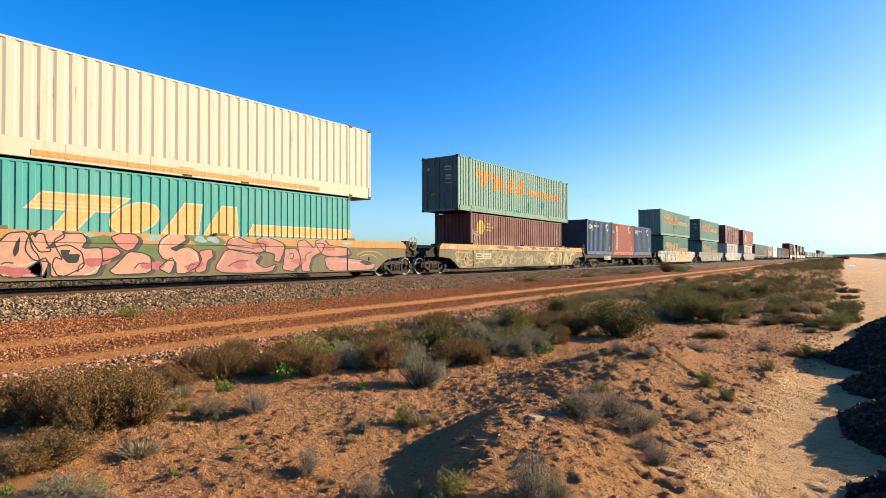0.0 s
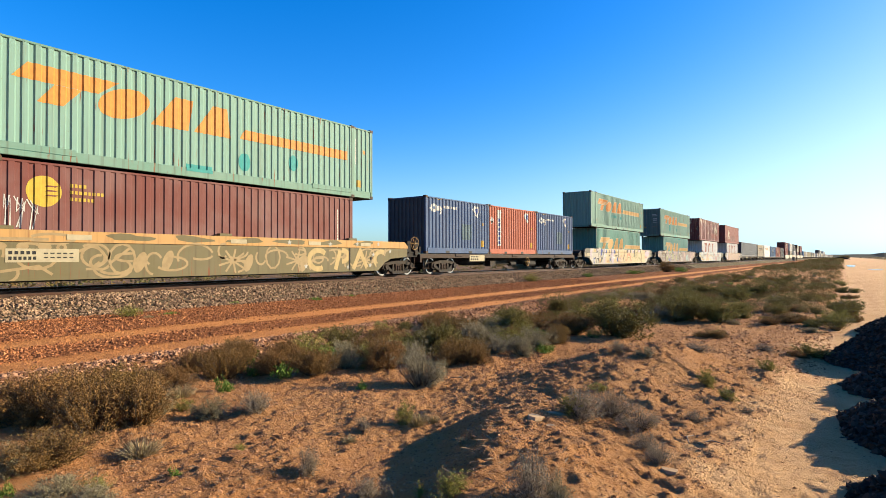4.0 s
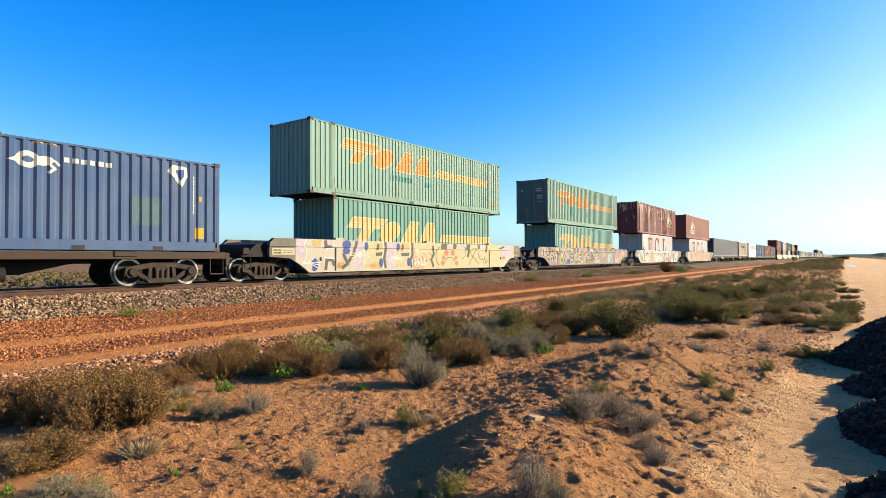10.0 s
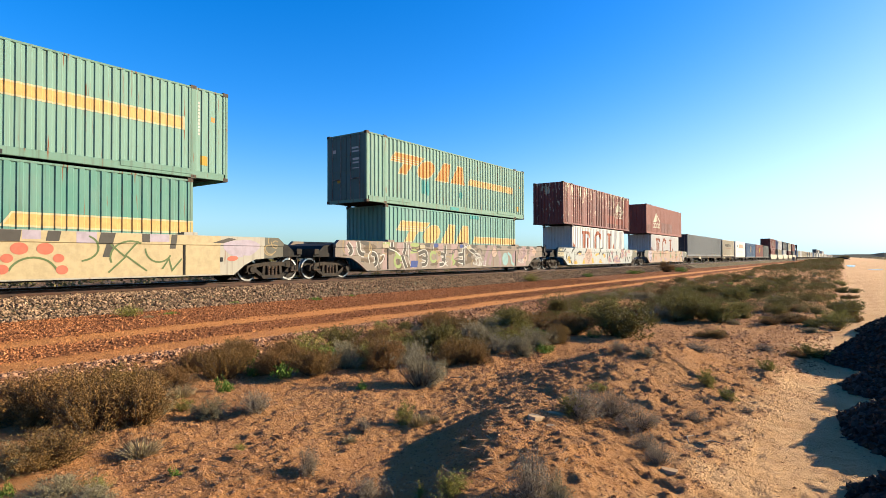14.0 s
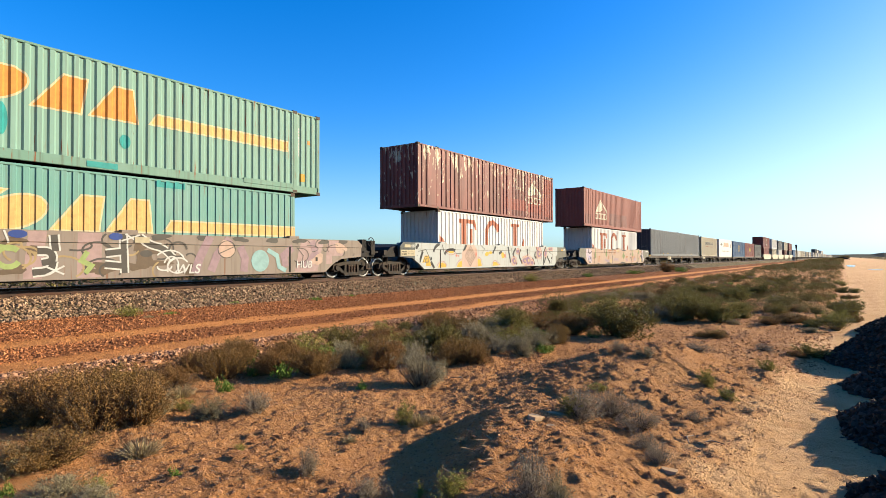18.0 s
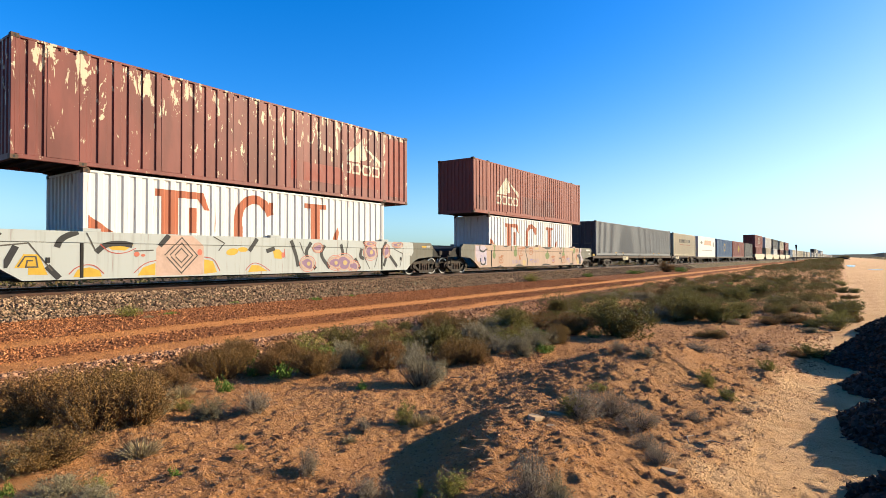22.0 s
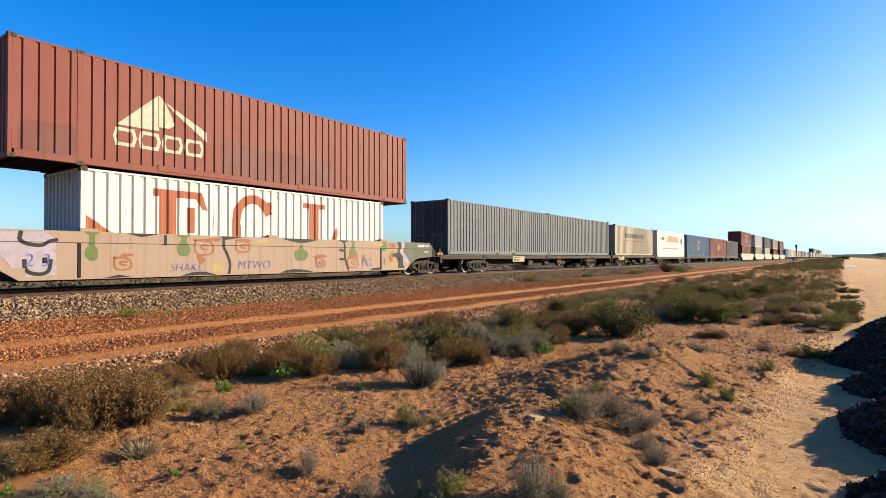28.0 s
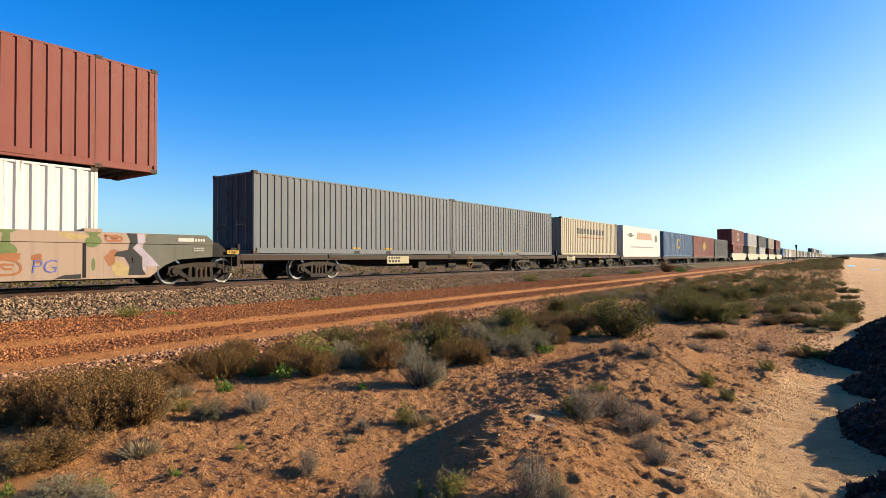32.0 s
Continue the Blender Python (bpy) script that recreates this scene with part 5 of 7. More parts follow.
    spray(w, "graffiti_spot", G_BLUE, [oval(-2.62, 1.42, 0.2, 0.1), oval(-0.35, 1.42, 0.18, 0.1), slab(-4.62, -4.1, 0.36, 0.68, 0.06)], 0.0225, "blue patch")
    spray(w, "graffiti_blob", G_AQUA, [oval(4.4, 0.72, 0.36, 0.38, 18)] + pieces([[(4.7, 1.1), (5.1, 0.9), (5.2, 0.5), (5.5, 0.36)]], 0.16), 0.0172, "aqua blob")
    words(w, "WLS", 1.35, 0.35, 0.3, G_WHITE, 0.2, 0.006).location = (0.016, 0, 0)
    words(w, "HUB", 5.95, 0.45, 0.28, G_WHITE, 0.1, 0.002).location = (0.02, 0, 0)
    for y in (-6.6, -3.95, 0.15):
        part("blank_plate", Build().box(1.477, 1.499, y, y + 0.42, 1.26, 1.42), PLATE, w, "cream blank plate")
    # pale grey with yellow blobs
    w = well_wagon(115.23, "pale grey-green well wagon with black strokes and yellow blobs", PALEG, PALEG, ends=((-8.25, SLATE), (7.62, KHAKI)))
    rng = random.Random(17)
    spray(w, "graffiti_panel", G_BLUSH, [[(-4.22, 0.30), (-4.22, 1.1), (-3.9, 1.5), (-3.1, 1.5), (-2.72, 1.2), (-2.72, 0.30)]], 0.003, "pale blush square")
    spray(w, "graffiti_fill", PALEG, [[(7.2, 1.52), (7.8, 1.52), (7.9, 1.1), (7.75, 0.9), (7.2, 0.95)]], 0.003)
    yel = [[(-7.78, 0.42), (-7.5, 0.92), (-7.18, 0.92), (-6.98, 0.40)], [(-5.65, 1.2), (-5.45, 1.05), (-5.1, 1.03), (-4.85, 1.2)], [(-6.4, 0.32), (-6.3, 0.52), (-6.0, 0.58), (-5.75, 0.48), (-5.7, 0.32)], [(-4.75, 0.32), (-4.6, 0.55), (-4.24, 0.68), (-4.24, 0.32)], [(-2.7, 0.32), (-2.7, 0.78), (-2.4, 0.72), (-2.25, 0.36)], oval(-1.7, 1.02, 0.22, 0.12, 14, 0.4), oval(-1.3, 1.1, 0.2, 0.08), [(-1.1, 0.34), (-0.95, 0.58), (-0.65, 0.56), (-0.3, 0.36)], [(-0.1, 1.12), (0.0, 0.8), (0.3, 0.78), (0.32, 1.0), (0.2, 1.12)]]
    spray(w, "graffiti_blob", G_YELL, yel, 0.006, "yellow blob")
    st = [[(-7.95, 0.5), (-7.66, 1.12)], [(-7.0, 0.62), (-6.72, 0.3)], [(-6.3, 1.52), (-6.7, 1.34), (-6.78, 1.1)], [(-5.85, 0.98), (-5.62, 1.2), (-5.2, 1.24), (-4.9, 1.18)], [(-3.85, 1.5), (-4.12, 1.18)], [(-0.75, 1.48), (-1.05, 1.05)], [(-0.35, 1.05), (0.0, 1.16)], [(-8.0, 1.46), (-8.2, 1.25)], [(0.7, 1.45), (0.95, 0.95), (1.05, 0.5)], [(1.65, 1.4), (1.35, 0.95), (1.9, 0.4)], [(2.35, 1.3), (2.1, 0.95), (2.6, 0.42)], [(3.2, 1.36), (3.36, 1.0), (3.22, 0.8)], [(4.5, 1.52), (4.72, 1.22)], [(4.42, 1.2), (4.3, 0.86), (4.55, 0.78)], [(4.02, 0.8), (4.32, 0.36)], [(5.92, 1.52), (5.75, 1.22)], [(5.8, 0.45), (6.05, 1.05)], [(6.2, 0.9), (6.7, 0.42)], [(2.9, 0.7), (3.1, 0.4)]]
    spray(w, "graffiti_stroke", G_BLACK, pieces(st, 0.15, True), 0.0095, "black strokes")
    thin = [[(-8.0, 1.12), (-7.4, 1.2), (-6.88, 0.5)], [(-8.1, 0.95), (-7.95, 0.75)], [(-7.62, 0.6), (-7.47, 0.86), (-7.24, 0.86), (-7.2, 0.6), (-7.45, 0.6), (-7.42, 0.76), (-7.3, 0.76)], [(-6.1, 1.5), (-5.95, 1.2), (-5.85, 1.0)], [(-4.85, 1.02), (-4.3, 1.05)], [(-2.4, 1.5), (-2.0, 1.3), (-2.2, 1.05)], [(3.6, 1.5), (3.5, 0.9), (3.2, 0.4)], [(4.9, 0.36), (4.6, 0.8), (4.9, 0.9)], [(5.2, 1.5), (5.4, 0.9), (5.2, 0.4)], [(6.5, 1.2), (7.1, 1.0), (6.9, 0.4)], [(1.1, 1.4), (1.35, 0.95)]]
    for k in (0.40, 0.28, 0.16):
        thin += [[(-3.45 - k * 1.3, 0.9), (-3.45, 0.9 + k * 1.35), (-3.45 + k * 1.3, 0.9), (-3.45, 0.9 - k * 1.35), (-3.45 - k * 1.15, 0.86)]]
    spray(w, "graffiti_line", G_SMOKE, pieces(thin, 0.035), 0.0125, "thin dark lines")
    spray(w, "graffiti_line", G_RED, pieces([[(-5.75, 1.2), (-5.5, 0.96), (-5.1, 0.95), (-4.8, 1.1)], [(-6.5, 0.4), (-6.3, 0.62), (-5.9, 0.66), (-5.65, 0.4)], [(-4.85, 0.4), (-4.55, 0.68), (-4.22, 0.75)], [(-2.7, 0.85), (-2.35, 0.8), (-2.15, 0.4)], [(-1.2, 0.4), (-0.95, 0.66), (-0.6, 0.62), (-0.2, 0.36)], [(0.42, 1.15), (0.45, 0.8)]], 0.022, True), 0.0155, "thin red line")
    spray(w, "graffiti_spot", G_SALM, [oval(-4.78, 0.93, 0.08, 0.07), oval(-4.6, 0.9, 0.06, 0.04), oval(-2.85, 1.0, 0.08, 0.1), oval(0.36, 0.92, 0.07, 0.1)], 0.0155, "salmon spot")
    plum = [(1.5, 0.6, 0.3, 0.22), (2.9, 0.62, 0.3, 0.22), (3.4, 0.62, 0.42, 0.28), (3.95, 0.48, 0.25, 0.16), (4.95, 1.05, 0.34, 0.26), (5.98, 1.1, 0.18, 0.22), (6.7, 1.4, 0.3, 0.10), (2.0, 1.2, 0.2, 0.14), (4.9, 1.42, 0.3, 0.08)]
    spray(w, "graffiti_halo", G_BEIGE, [oval(y, z, a * 1.12, c * 1.15, 18) for y, z, a, c in plum], 0.0165, "beige halo")
    spray(w, "graffiti_ring", G_SALM, pieces([arc(y, z, a * 1.3, 0, 360, 16, c * 1.36) for y, z, a, c in plum], 0.022), 0.0195, "salmon ring")
    spray(w, "graffiti_bloom", G_PLUM, [wobble(rng, y, z, a * 0.8, c * 0.8, 16, 0.14) for y, z, a, c in plum], 0.0205, "plum bloom")
    spray(w, "graffiti_core", G_MUST, [oval(y + 0.05, z, a * 0.3, c * 0.35) for y, z, a, c in plum if a > 0.28], 0.0235, "mustard core")
    words(w, "RELAX", 7.12, 0.92, 0.14, G_WHITE, 0.15, -0.002).location = (0.003, 0, 0)
    plate(w, -9.3, 0.90, 1.05, 0.28)
    part("blank_plate", Build().box(1.477, 1.487, -9.05, -8.62, 1.3, 1.43), PLATE, w, "cream blank plate")
    part("data_plate", Build().box(1.477, 1.487, 8.5, 8.85, 1.3, 1.38), YELLOW, w, "yellow data plate")
    b = Build()
    for q in bars(-8.58, -8.3, 1.38, 0.05, 5) + bars(-8.58, -8.3, 1.3, 0.05, 6) + bars(8.9, 9.2, 1.3, 0.09, 4):
        b.add([(1.4775, p[0], p[1]) for p in q], [(0, 1, 2, 3)])
    part("plate_bars", b, WHITE, w)
    # blotched beige, with pen tags
    w = well_wagon(136.5, "beige-pink well wagon with olive, brown and black blotches", CAMO, CAMO, ends=((-8.0, KHAKI), (7.62, KHAKI)))
    rng = random.Random(19)
    spray(w, "graffiti_blotch", KHAKI, [[(7.3, 1.52), (7.7, 1.52), (7.72, 0.6), (7.5, 0.62), (7.2, 1.1)]], 0.003, "bare khaki edge")
    spray(w, "graffiti_blotch", G_LILAC, [[(-7.95, 1.46), (-7.0, 1.5), (-6.75, 1.3), (-6.72, 0.4), (-7.5, 0.34), (-7.9, 0.9)], [(7.05, 1.52), (7.22, 1.52), (7.27, 1.3), (7.15, 1.15), (7.45, 0.85), (7.72, 0.55), (7.4, 0.36), (7.2, 0.5), (7.2, 0.85), (6.95, 1.1), (7.05, 1.25)]], 0.006, "lilac blotches")
    drops = []
    for y, z, a, c, zt in ((-5.9, 0.95, 0.18, 0.2, 1.52), (-3.32, 1.1, 0.22, 0.24, 1.52), (1.25, 0.93, 0.32, 0.24, 1.3), (3.95, 1.02, 0.22, 0.2, 1.52), (5.88, 1.28, 0.2, 0.18, 1.52)):
        drops += [wobble(rng, y, z, a, c, 18, 0.05), [(y - a * 0.45, z + c * 0.5), (y + a * 0.45, z + c * 0.5), (y + 0.07, zt), (y - 0.07, zt)], [(y - a * 1.1, 1.52), (y - 0.05, 1.42), (y + 0.05, 1.42), (y + a * 1.1, 1.52)]]
    spray(w, "graffiti_blotch", G_OLIVE, drops + [oval(5.9, 0.65, 0.05, 0.17)], 0.006, "olive green drop")
    curl = []
    for y, z, a, c in ((-5.1, 0.66, 0.26, 0.18), (-2.65, 1.14, 0.36, 0.24), (-1.25, 1.2, 0.3, 0.2), (2.2, 0.62, 0.26, 0.18), (3.95, 0.6, 0.34, 0.2), (6.4, 1.36, 0.24, 0.08)):
        curl += [[(y - a, z + c), (y + a * 0.8, z + c * 0.9), (y + a, z - c * 0.8), (y - a * 0.5, z - c), (y - a * 0.9, z - c * 0.3), (y - a * 0.8, z + c)], [(y + a * 0.5, z + c * 0.3), (y - a * 0.35, z + c * 0.4), (y - a * 0.1, z - c * 0.25), (y + a * 0.4, z - c * 0.2)]]
    spray(w, "graffiti_curl", G_RUSTB, pieces(curl, 0.055, True), 0.0125, "tan brown curls")
    spray(w, "graffiti_blotch", G_RUSTB, [wobble(rng, -2.75, 0.78, 0.14, 0.12), wobble(rng, 2.2, 0.88, 0.3, 0.07), wobble(rng, 4.0, 0.86, 0.34, 0.08), wobble(rng, -2.4, 1.4, 0.34, 0.07), wobble(rng, -1.2, 1.42, 0.24, 0.05), wobble(rng, 6.35, 0.84, 0.16, 0.2), wobble(rng, -5.0, 0.9, 0.2, 0.05), wobble(rng, 4.6, 0.82, 0.14, 0.1)], 0.0095, "tan brown blotch")
    spray(w, "graffiti_blotch", G_MUST, [wobble(rng, -0.4, 1.4, 0.3, 0.09), wobble(rng, -2.15, 0.48, 0.26, 0.16), wobble(rng, 5.4, 1.4, 0.34, 0.08), wobble(rng, 6.6, 0.5, 0.24, 0.2)], 0.0065, "mustard blotch")
    blk = [[(0.3, 1.52), (0.8, 1.42), (1.25, 1.36), (1.7, 1.42), (2.1, 1.52)], [(3.1, 1.52), (3.42, 1.42), (3.75, 1.52)], [(-2.1, 1.52), (-1.95, 1.4), (-1.2, 1.52)], [(0.3, 0.28), (0.6, 0.38), (1.0, 0.41), (1.5, 0.37), (1.85, 0.28)], [(-3.4, 0.28), (-3.0, 0.39), (-2.6, 0.39), (-2.2, 0.28)], [(4.95, 0.28), (5.2, 0.38), (5.6, 0.4), (5.6, 0.28)], [(-5.0, 1.52), (-4.6, 1.42), (-4.1, 1.52)], [(-5.6, 0.28), (-5.2, 0.36), (-4.8, 0.28)],
           [(6.75, 1.52), (7.02, 1.52), (7.05, 1.25), (6.92, 1.1), (7.18, 0.85), (7.2, 0.5), (7.3, 0.34), (6.8, 0.34), (6.85, 0.6), (6.7, 0.85), (6.42, 0.88), (6.5, 1.0), (6.8, 1.05), (6.85, 1.3)]]
    spray(w, "graffiti_blotch", G_BLACK, blk, 0.0125, "black blotch")
    spray(w, "graffiti_divider", G_BLACK, pieces([[(-1.97, 1.5), (-1.97, 1.2), (-1.8, 0.9), (-1.7, 0.6), (-1.76, 0.3)], [(3.42, 1.48), (3.5, 1.2), (3.5, 0.8), (3.72, 0.3)], [(3.2, 1.14), (3.46, 1.1)], [(3.2, 0.76), (3.5, 0.76)], [(-7.5, 1.5), (-7.55, 1.22), (-7.05, 1.12), (-6.9, 1.26), (-6.7, 1.3)], [(-7.42, 0.8), (-7.4, 0.45), (-6.9, 0.4), (-6.85, 0.8)], [(-3.9, 1.5), (-3.9, 1.2)]], 0.09, True), 0.0155, "black dividing lines")
    for tx, y, z, h in (("2 3", -7.45, 0.62, 0.34), ("SHAKE", -3.75, 0.42, 0.26), ("MTWO", -1.45, 0.45, 0.3), ("RS", 2.02, 0.48, 0.26), ("PG", 4.45, 0.45, 0.36)):
        words(w, tx, y, z, h, G_BLUEP, 0.15, -0.009).location = (0.012, 0, 0)
    part("end_marker", Build().box(1.365, 1.372, 9.98, 10.42, 0.95, 1.07), YELLOW, w, "yellow end plate")
    words(w, "A END", 10.02, 0.975, 0.075, INK).location = (-0.076, 0, 0)
    part("data_plate", Build().box(1.478, 1.487, 8.25, 8.75, 1.32, 1.43), WHITE, w, "white data plate")
    b = Build()
    for q in bars(8.8, 9.15, 1.33, 0.09, 4) + bars(8.75, 9.1, 1.1, 0.035, 6) + bars(8.75, 9.1, 1.03, 0.035, 6):
        b.add([(1.4775, p[0], p[1]) for p in q], [(0, 1, 2, 3)])
    part("plate_bars", b, WHITE, w)
    # distant wells
    for yc in (257.6, 278.6, 297.8, 319.2, 340.3):
        well_wagon(yc, "distant cream well wagon under a double stack", CREAMW, CREAMW, far=True)


def flat_wagon(label, y0, y1, top, bog, belly=0.35, far=False, mat=None, wheel_y=None):
    """A skeleton flat: side beams, a deep middle, crossbars, bogies."""
    yc = (y0 + y1) / 2
    m = pose(TRACK_X, yc, RAIL_Z)
    ob = rolling(thing("flat_wagon", m, label, "wagon", "wagons of the train"), m)
    mat = mat or grimy("rusty_flat_wagon_paint", (0.05, 0.03, 0.02), (0.039, 0.027, 0.023))
    a, b = y0 - yc, y1 - yc
    t = top - RAIL_Z
    for s in (1, -1):
        x0, x1 = sorted((s * 1.05, s * 1.20))
        part("side_beam", Build().bar(x0, x1, a, b, t - 0.22, t - 0.004), mat, ob)
    part("centre_sill", Build().prism([(a, t - 0.05), (b, t - 0.05), (b, t - 0.35), (b * 0.55, t - 0.35), (b * 0.42, belly), (a * 0.42, belly), (a * 0.55, t - 0.35), (a, t - 0.35)], -0.25, 0.25), DARK, ob)
    y = a + 0.15
    while y < b:
        part("cross_bar", Build().bar(-1.1, 1.1, y, y + 0.2, t - 0.2, t - 0.03), DARK, ob)
        y += (b - a - 0.5) / 9
    for yb in bog:
        bogie(ob, yb - yc, not far)
    if far:
        return ob
    part("data_plate", Build().box(1.202, 1.212, -5.15, -3.6, t - 0.40, t - 0.06), PLATE, ob, "cream data plate")
    bb = Build()
    for q in bars(-5.05, -4.2, t - 0.18, 0.08, 5) + bars(-5.05, -4.2, t - 0.34, 0.1, 4):
        bb.add([(1.2145, p[0], p[1]) for p in q], [(0, 1, 2, 3)])
    part("plate_bars", bb, INK, ob)
    handwheel(ob, 1.22, 1.73, 0.55, 0.27, OCHRE)
    part("air_tank", Build().tube((0.75, 2.4, 0.42), (0.75, 3.5, 0.42), 0.19, 14), DARK, ob)
    part("brake_cylinder", Build().tube((0.7, 0.2, 0.42), (0.7, 0.9, 0.42), 0.14, 12).tube((0.7, -1.4, 0.42), (0.7, 0.2, 0.42), 0.025, 6), DARK, ob)
    part("valve_box", Build().bar(0.6, 1.0, -2.6, -2.0, 0.3, 0.62), STEEL, ob)
    for q in (-0.33, 0.0, 0.33):
        yy = q * (b - a)
        part("twistlock_plate", Build().bar(1.0, 1.235, yy - 0.3, yy + 0.3, t - 0.14, t), mat, ob)
    for s, e in ((-1, a), (1, b)):
        part("end_sill", Build().bar(-1.2, 1.2, min(e, e + s * 0.14), max(e, e + s * 0.14), t - 0.42, t - 0.02), mat, ob)
        st = Build()
        for k in (0.1, 0.55):
            st.tube((1.18, e - s * k, t - 0.1), (1.18, e - s * k, 0.3), 0.017, 6)
        st.bar(1.16, 1.22, min(e - s * 0.1, e - s * 0.55), max(e - s * 0.1, e - s * 0.55), 0.28, 0.32)
        part("end_step", st, SPRING, ob, "hooped foot step")
        part("drawbar", Build().bar(-0.12, 0.12, min(e, e + s * 0.75), max(e, e + s * 0.75), 0.72, 0.95, 0.03), DARK, ob)
        part("brake_hose", Build().tube((0.5, e, 0.85), (0.5, e + s * 0.3, 0.5), 0.028, 8).tube((0.5, e + s * 0.3, 0.5), (0.35, e + s * 0.6, 0.6), 0.028, 8), INK, ob)
    part("brake_stand", Build().bar(0.9, 1.05, a - 0.02, a + 0.1, t, t + 0.35), DARK, ob)
    return ob


def make_flats(tail):
    flat_wagon("rusty skeleton flat wagon carrying three short containers", 42.9, 61.75, 1.71, (44.95, 59.7), 0.38)
    flat_wagon("long dark flat wagon carrying two grey containers", 147.1, 172.45, 1.65, (150.75, 168.1), 0.42)
    flat_wagon("short flat wagon carrying a sand-coloured container", 173.2, 186.6, 1.69, (175.4, 184.6), 0.42)
    flat_wagon("flat wagon carrying a white container", 187.2, 201.2, 1.54, (189.4, 199.0), 0.35, True)
    flat_wagon("distant flat wagon under a blue container", 201.9, 217.4, 1.57, (203.9, 215.4), 0.35, True)
    flat_wagon("distant flat wagon under a red container", 217.7, 232.7, 1.57, (219.7, 230.7), 0.35, True)
    flat_wagon("distant flat wagon under a dark grey container", 233.1, 245.8, 1.57, (235.0, 243.9), 0.35, True)
    y = 354.8
    while y < tail:
        flat_wagon("far-off flat wagon near the tail of the train", y, y + 25.0, 1.58, (y + 3, y + 22), 0.35, True)
        y += 26.4


# ---- ground ----
def smooth(a, b, x):
    u = min(1.0, max(0.0, (x - a) / (b - a)))
    return u * u * (3 - 2 * u)


def bump2(x, y, cx, cy, sx, sy):
    return math.exp(-((x - cx) / sx) ** 2 - ((y - cy) / sy) ** 2)


def ridge_x(y):
    """Plan of the sandy bank beside the path."""
    return float(np.interp(y, (1.0, 2.5, 3.2, 4.1, 5.0, 6.0, 7.0, 8.2, 10.0), (-1.1, -1.5, -1.85, -2.35, -2.5, -2.5, -2.3, -1.95, -1.6)))


def height(x, y):
    d = x - TRACK_X
    if d < -3.2:
        return 0.1 + 0.25 * noise.noise((x * 0.05, y * 0.05, 3.0))
    if d < 3.2:
        return 0.12 + 0.38 * (1 - smooth(1.7, 3.1, abs(d)))
    if x < -8.9:
        z = 0.12 - 0.06 * smooth(-14.7, -8.9, x)
        for c, w in ((-9.05, 0.5), (-11.2, 0.4)):
            z -= 0.03 * math.exp(-((x - c) / w) ** 2)
        return z
    far = smooth(60, 300, y)
    z = 0.06 * (1 - smooth(-8.9, -8.2, x)) + 0.09 * math.exp(-((x + 8.1) / 0.38) ** 2)
    n1 = noise.noise((x * 0.35, y * 0.35, 0.0))
    n2 = noise.noise((x * 1.3, y * 1.3, 5.0))
    n3 = noise.noise((x * 4.2, y * 3.4, 9.0))
    rough = smooth(-8.4, -7.0, x) * (1 - 0.72 * smooth(-0.95, -0.35, x)) * (1 - far)
    z += rough * (0.09 * n1 + 0.045 * n2 + 0.024 * n3)
    if y < 40:
        n4 = noise.noise((x * 8.5, y * 7.0, 2.0))
        n5 = noise.noise((x * 2.6 + y * 1.1, y * 2.2 - x, 7.0))
        crumb = max(0.0, n4 - 0.05) * smooth(-0.15, 0.25, noise.noise((x * 0.9, y * 0.9, 11.0)))
        z += rough * (0.02 - 0.03 * abs(n5) + 0.03 * crumb + 0.022 * noise.noise((x * 17, y * 15, 6.0)))
        if y < 16:
            z += rough * 0.045 * max(0.0, noise.noise((x * 11, y * 12, 12.0)) + 0.6 * noise.noise((x * 23, y * 26, 13.0)) - 0.18) * smooth(-0.25, 0.2, noise.noise((x * 0.7, y * 0.8, 21.0)))
    # bank: gentle towards the path, steep towards the scrub
    e = x - ridge_x(y)
    side = 0.40 + 0.35 * smooth(4.6, 6.5, y)
    prof = 1 - smooth(0.0, 1.75, e) if e > 0 else math.exp(-(e / side) ** 2)
    if y < 14:
        live = smooth(0.8, 2.6, y) * (1 - smooth(7.6, 9.6, y))
        rill = abs(noise.noise((x * 2.1 + y * 2.4, (y - x) * 0.9, 4.0)))
        crust = abs(noise.noise((x * 5.5, y * 5.0, 8.0)))
        tall = float(np.interp(y, (2.0, 3.4, 4.4, 5.6, 7.0, 8.5), (0.25, 0.27, 0.17, 0.17, 0.31, 0.30)))
        z += live * prof * (tall + 0.08 * n2)
        flank = live * smooth(-0.6, -0.1, e) * (1 - smooth(1.3, 1.9, e))
        z += flank * (0.02 - 0.025 * rill + 0.012 * crust)
        # pits and rills that the rain has cut down the slope
        wash = noise.noise((x * 4.6 + y * 1.2, y * 13.0 + x * 2.0, 14.0)) + 0.5 * noise.noise((x * 9.0, y * 22.0, 15.0))
        z -= flank * 0.036 * max(0.0, wash - 0.0)
    z -= 0.07 * bump2(x, y, -2.85, 3.4, 0.6, 1.0)
    z -= 0.05 * smooth(-0.9, -0.2, x) * (1 - far)
    if -1.6 < x < 1.0 and y < 14:      # footprints along the path
        tread = noise.noise((x * 7.5, y * 10.0, 17.0)) + 0.6 * noise.noise((x * 17, y * 19, 18.0))
        z -= 0.030 * max(0.0, tread - 0.10) * smooth(-1.6, -0.9, x)
    return z


def axis_steps(lo, a, b, hi, fine, grow):
    mid = list(np.arange(a, b, fine))
    up, s, v = [], fine, b
    while v < hi:
        up.append(v)
        s *= grow
        v += s
    down, s, v = [], fine, a
    while v > lo:
        s *= grow
        v -= s
        down.append(v)
    return sorted(down) + mid + up + [hi]


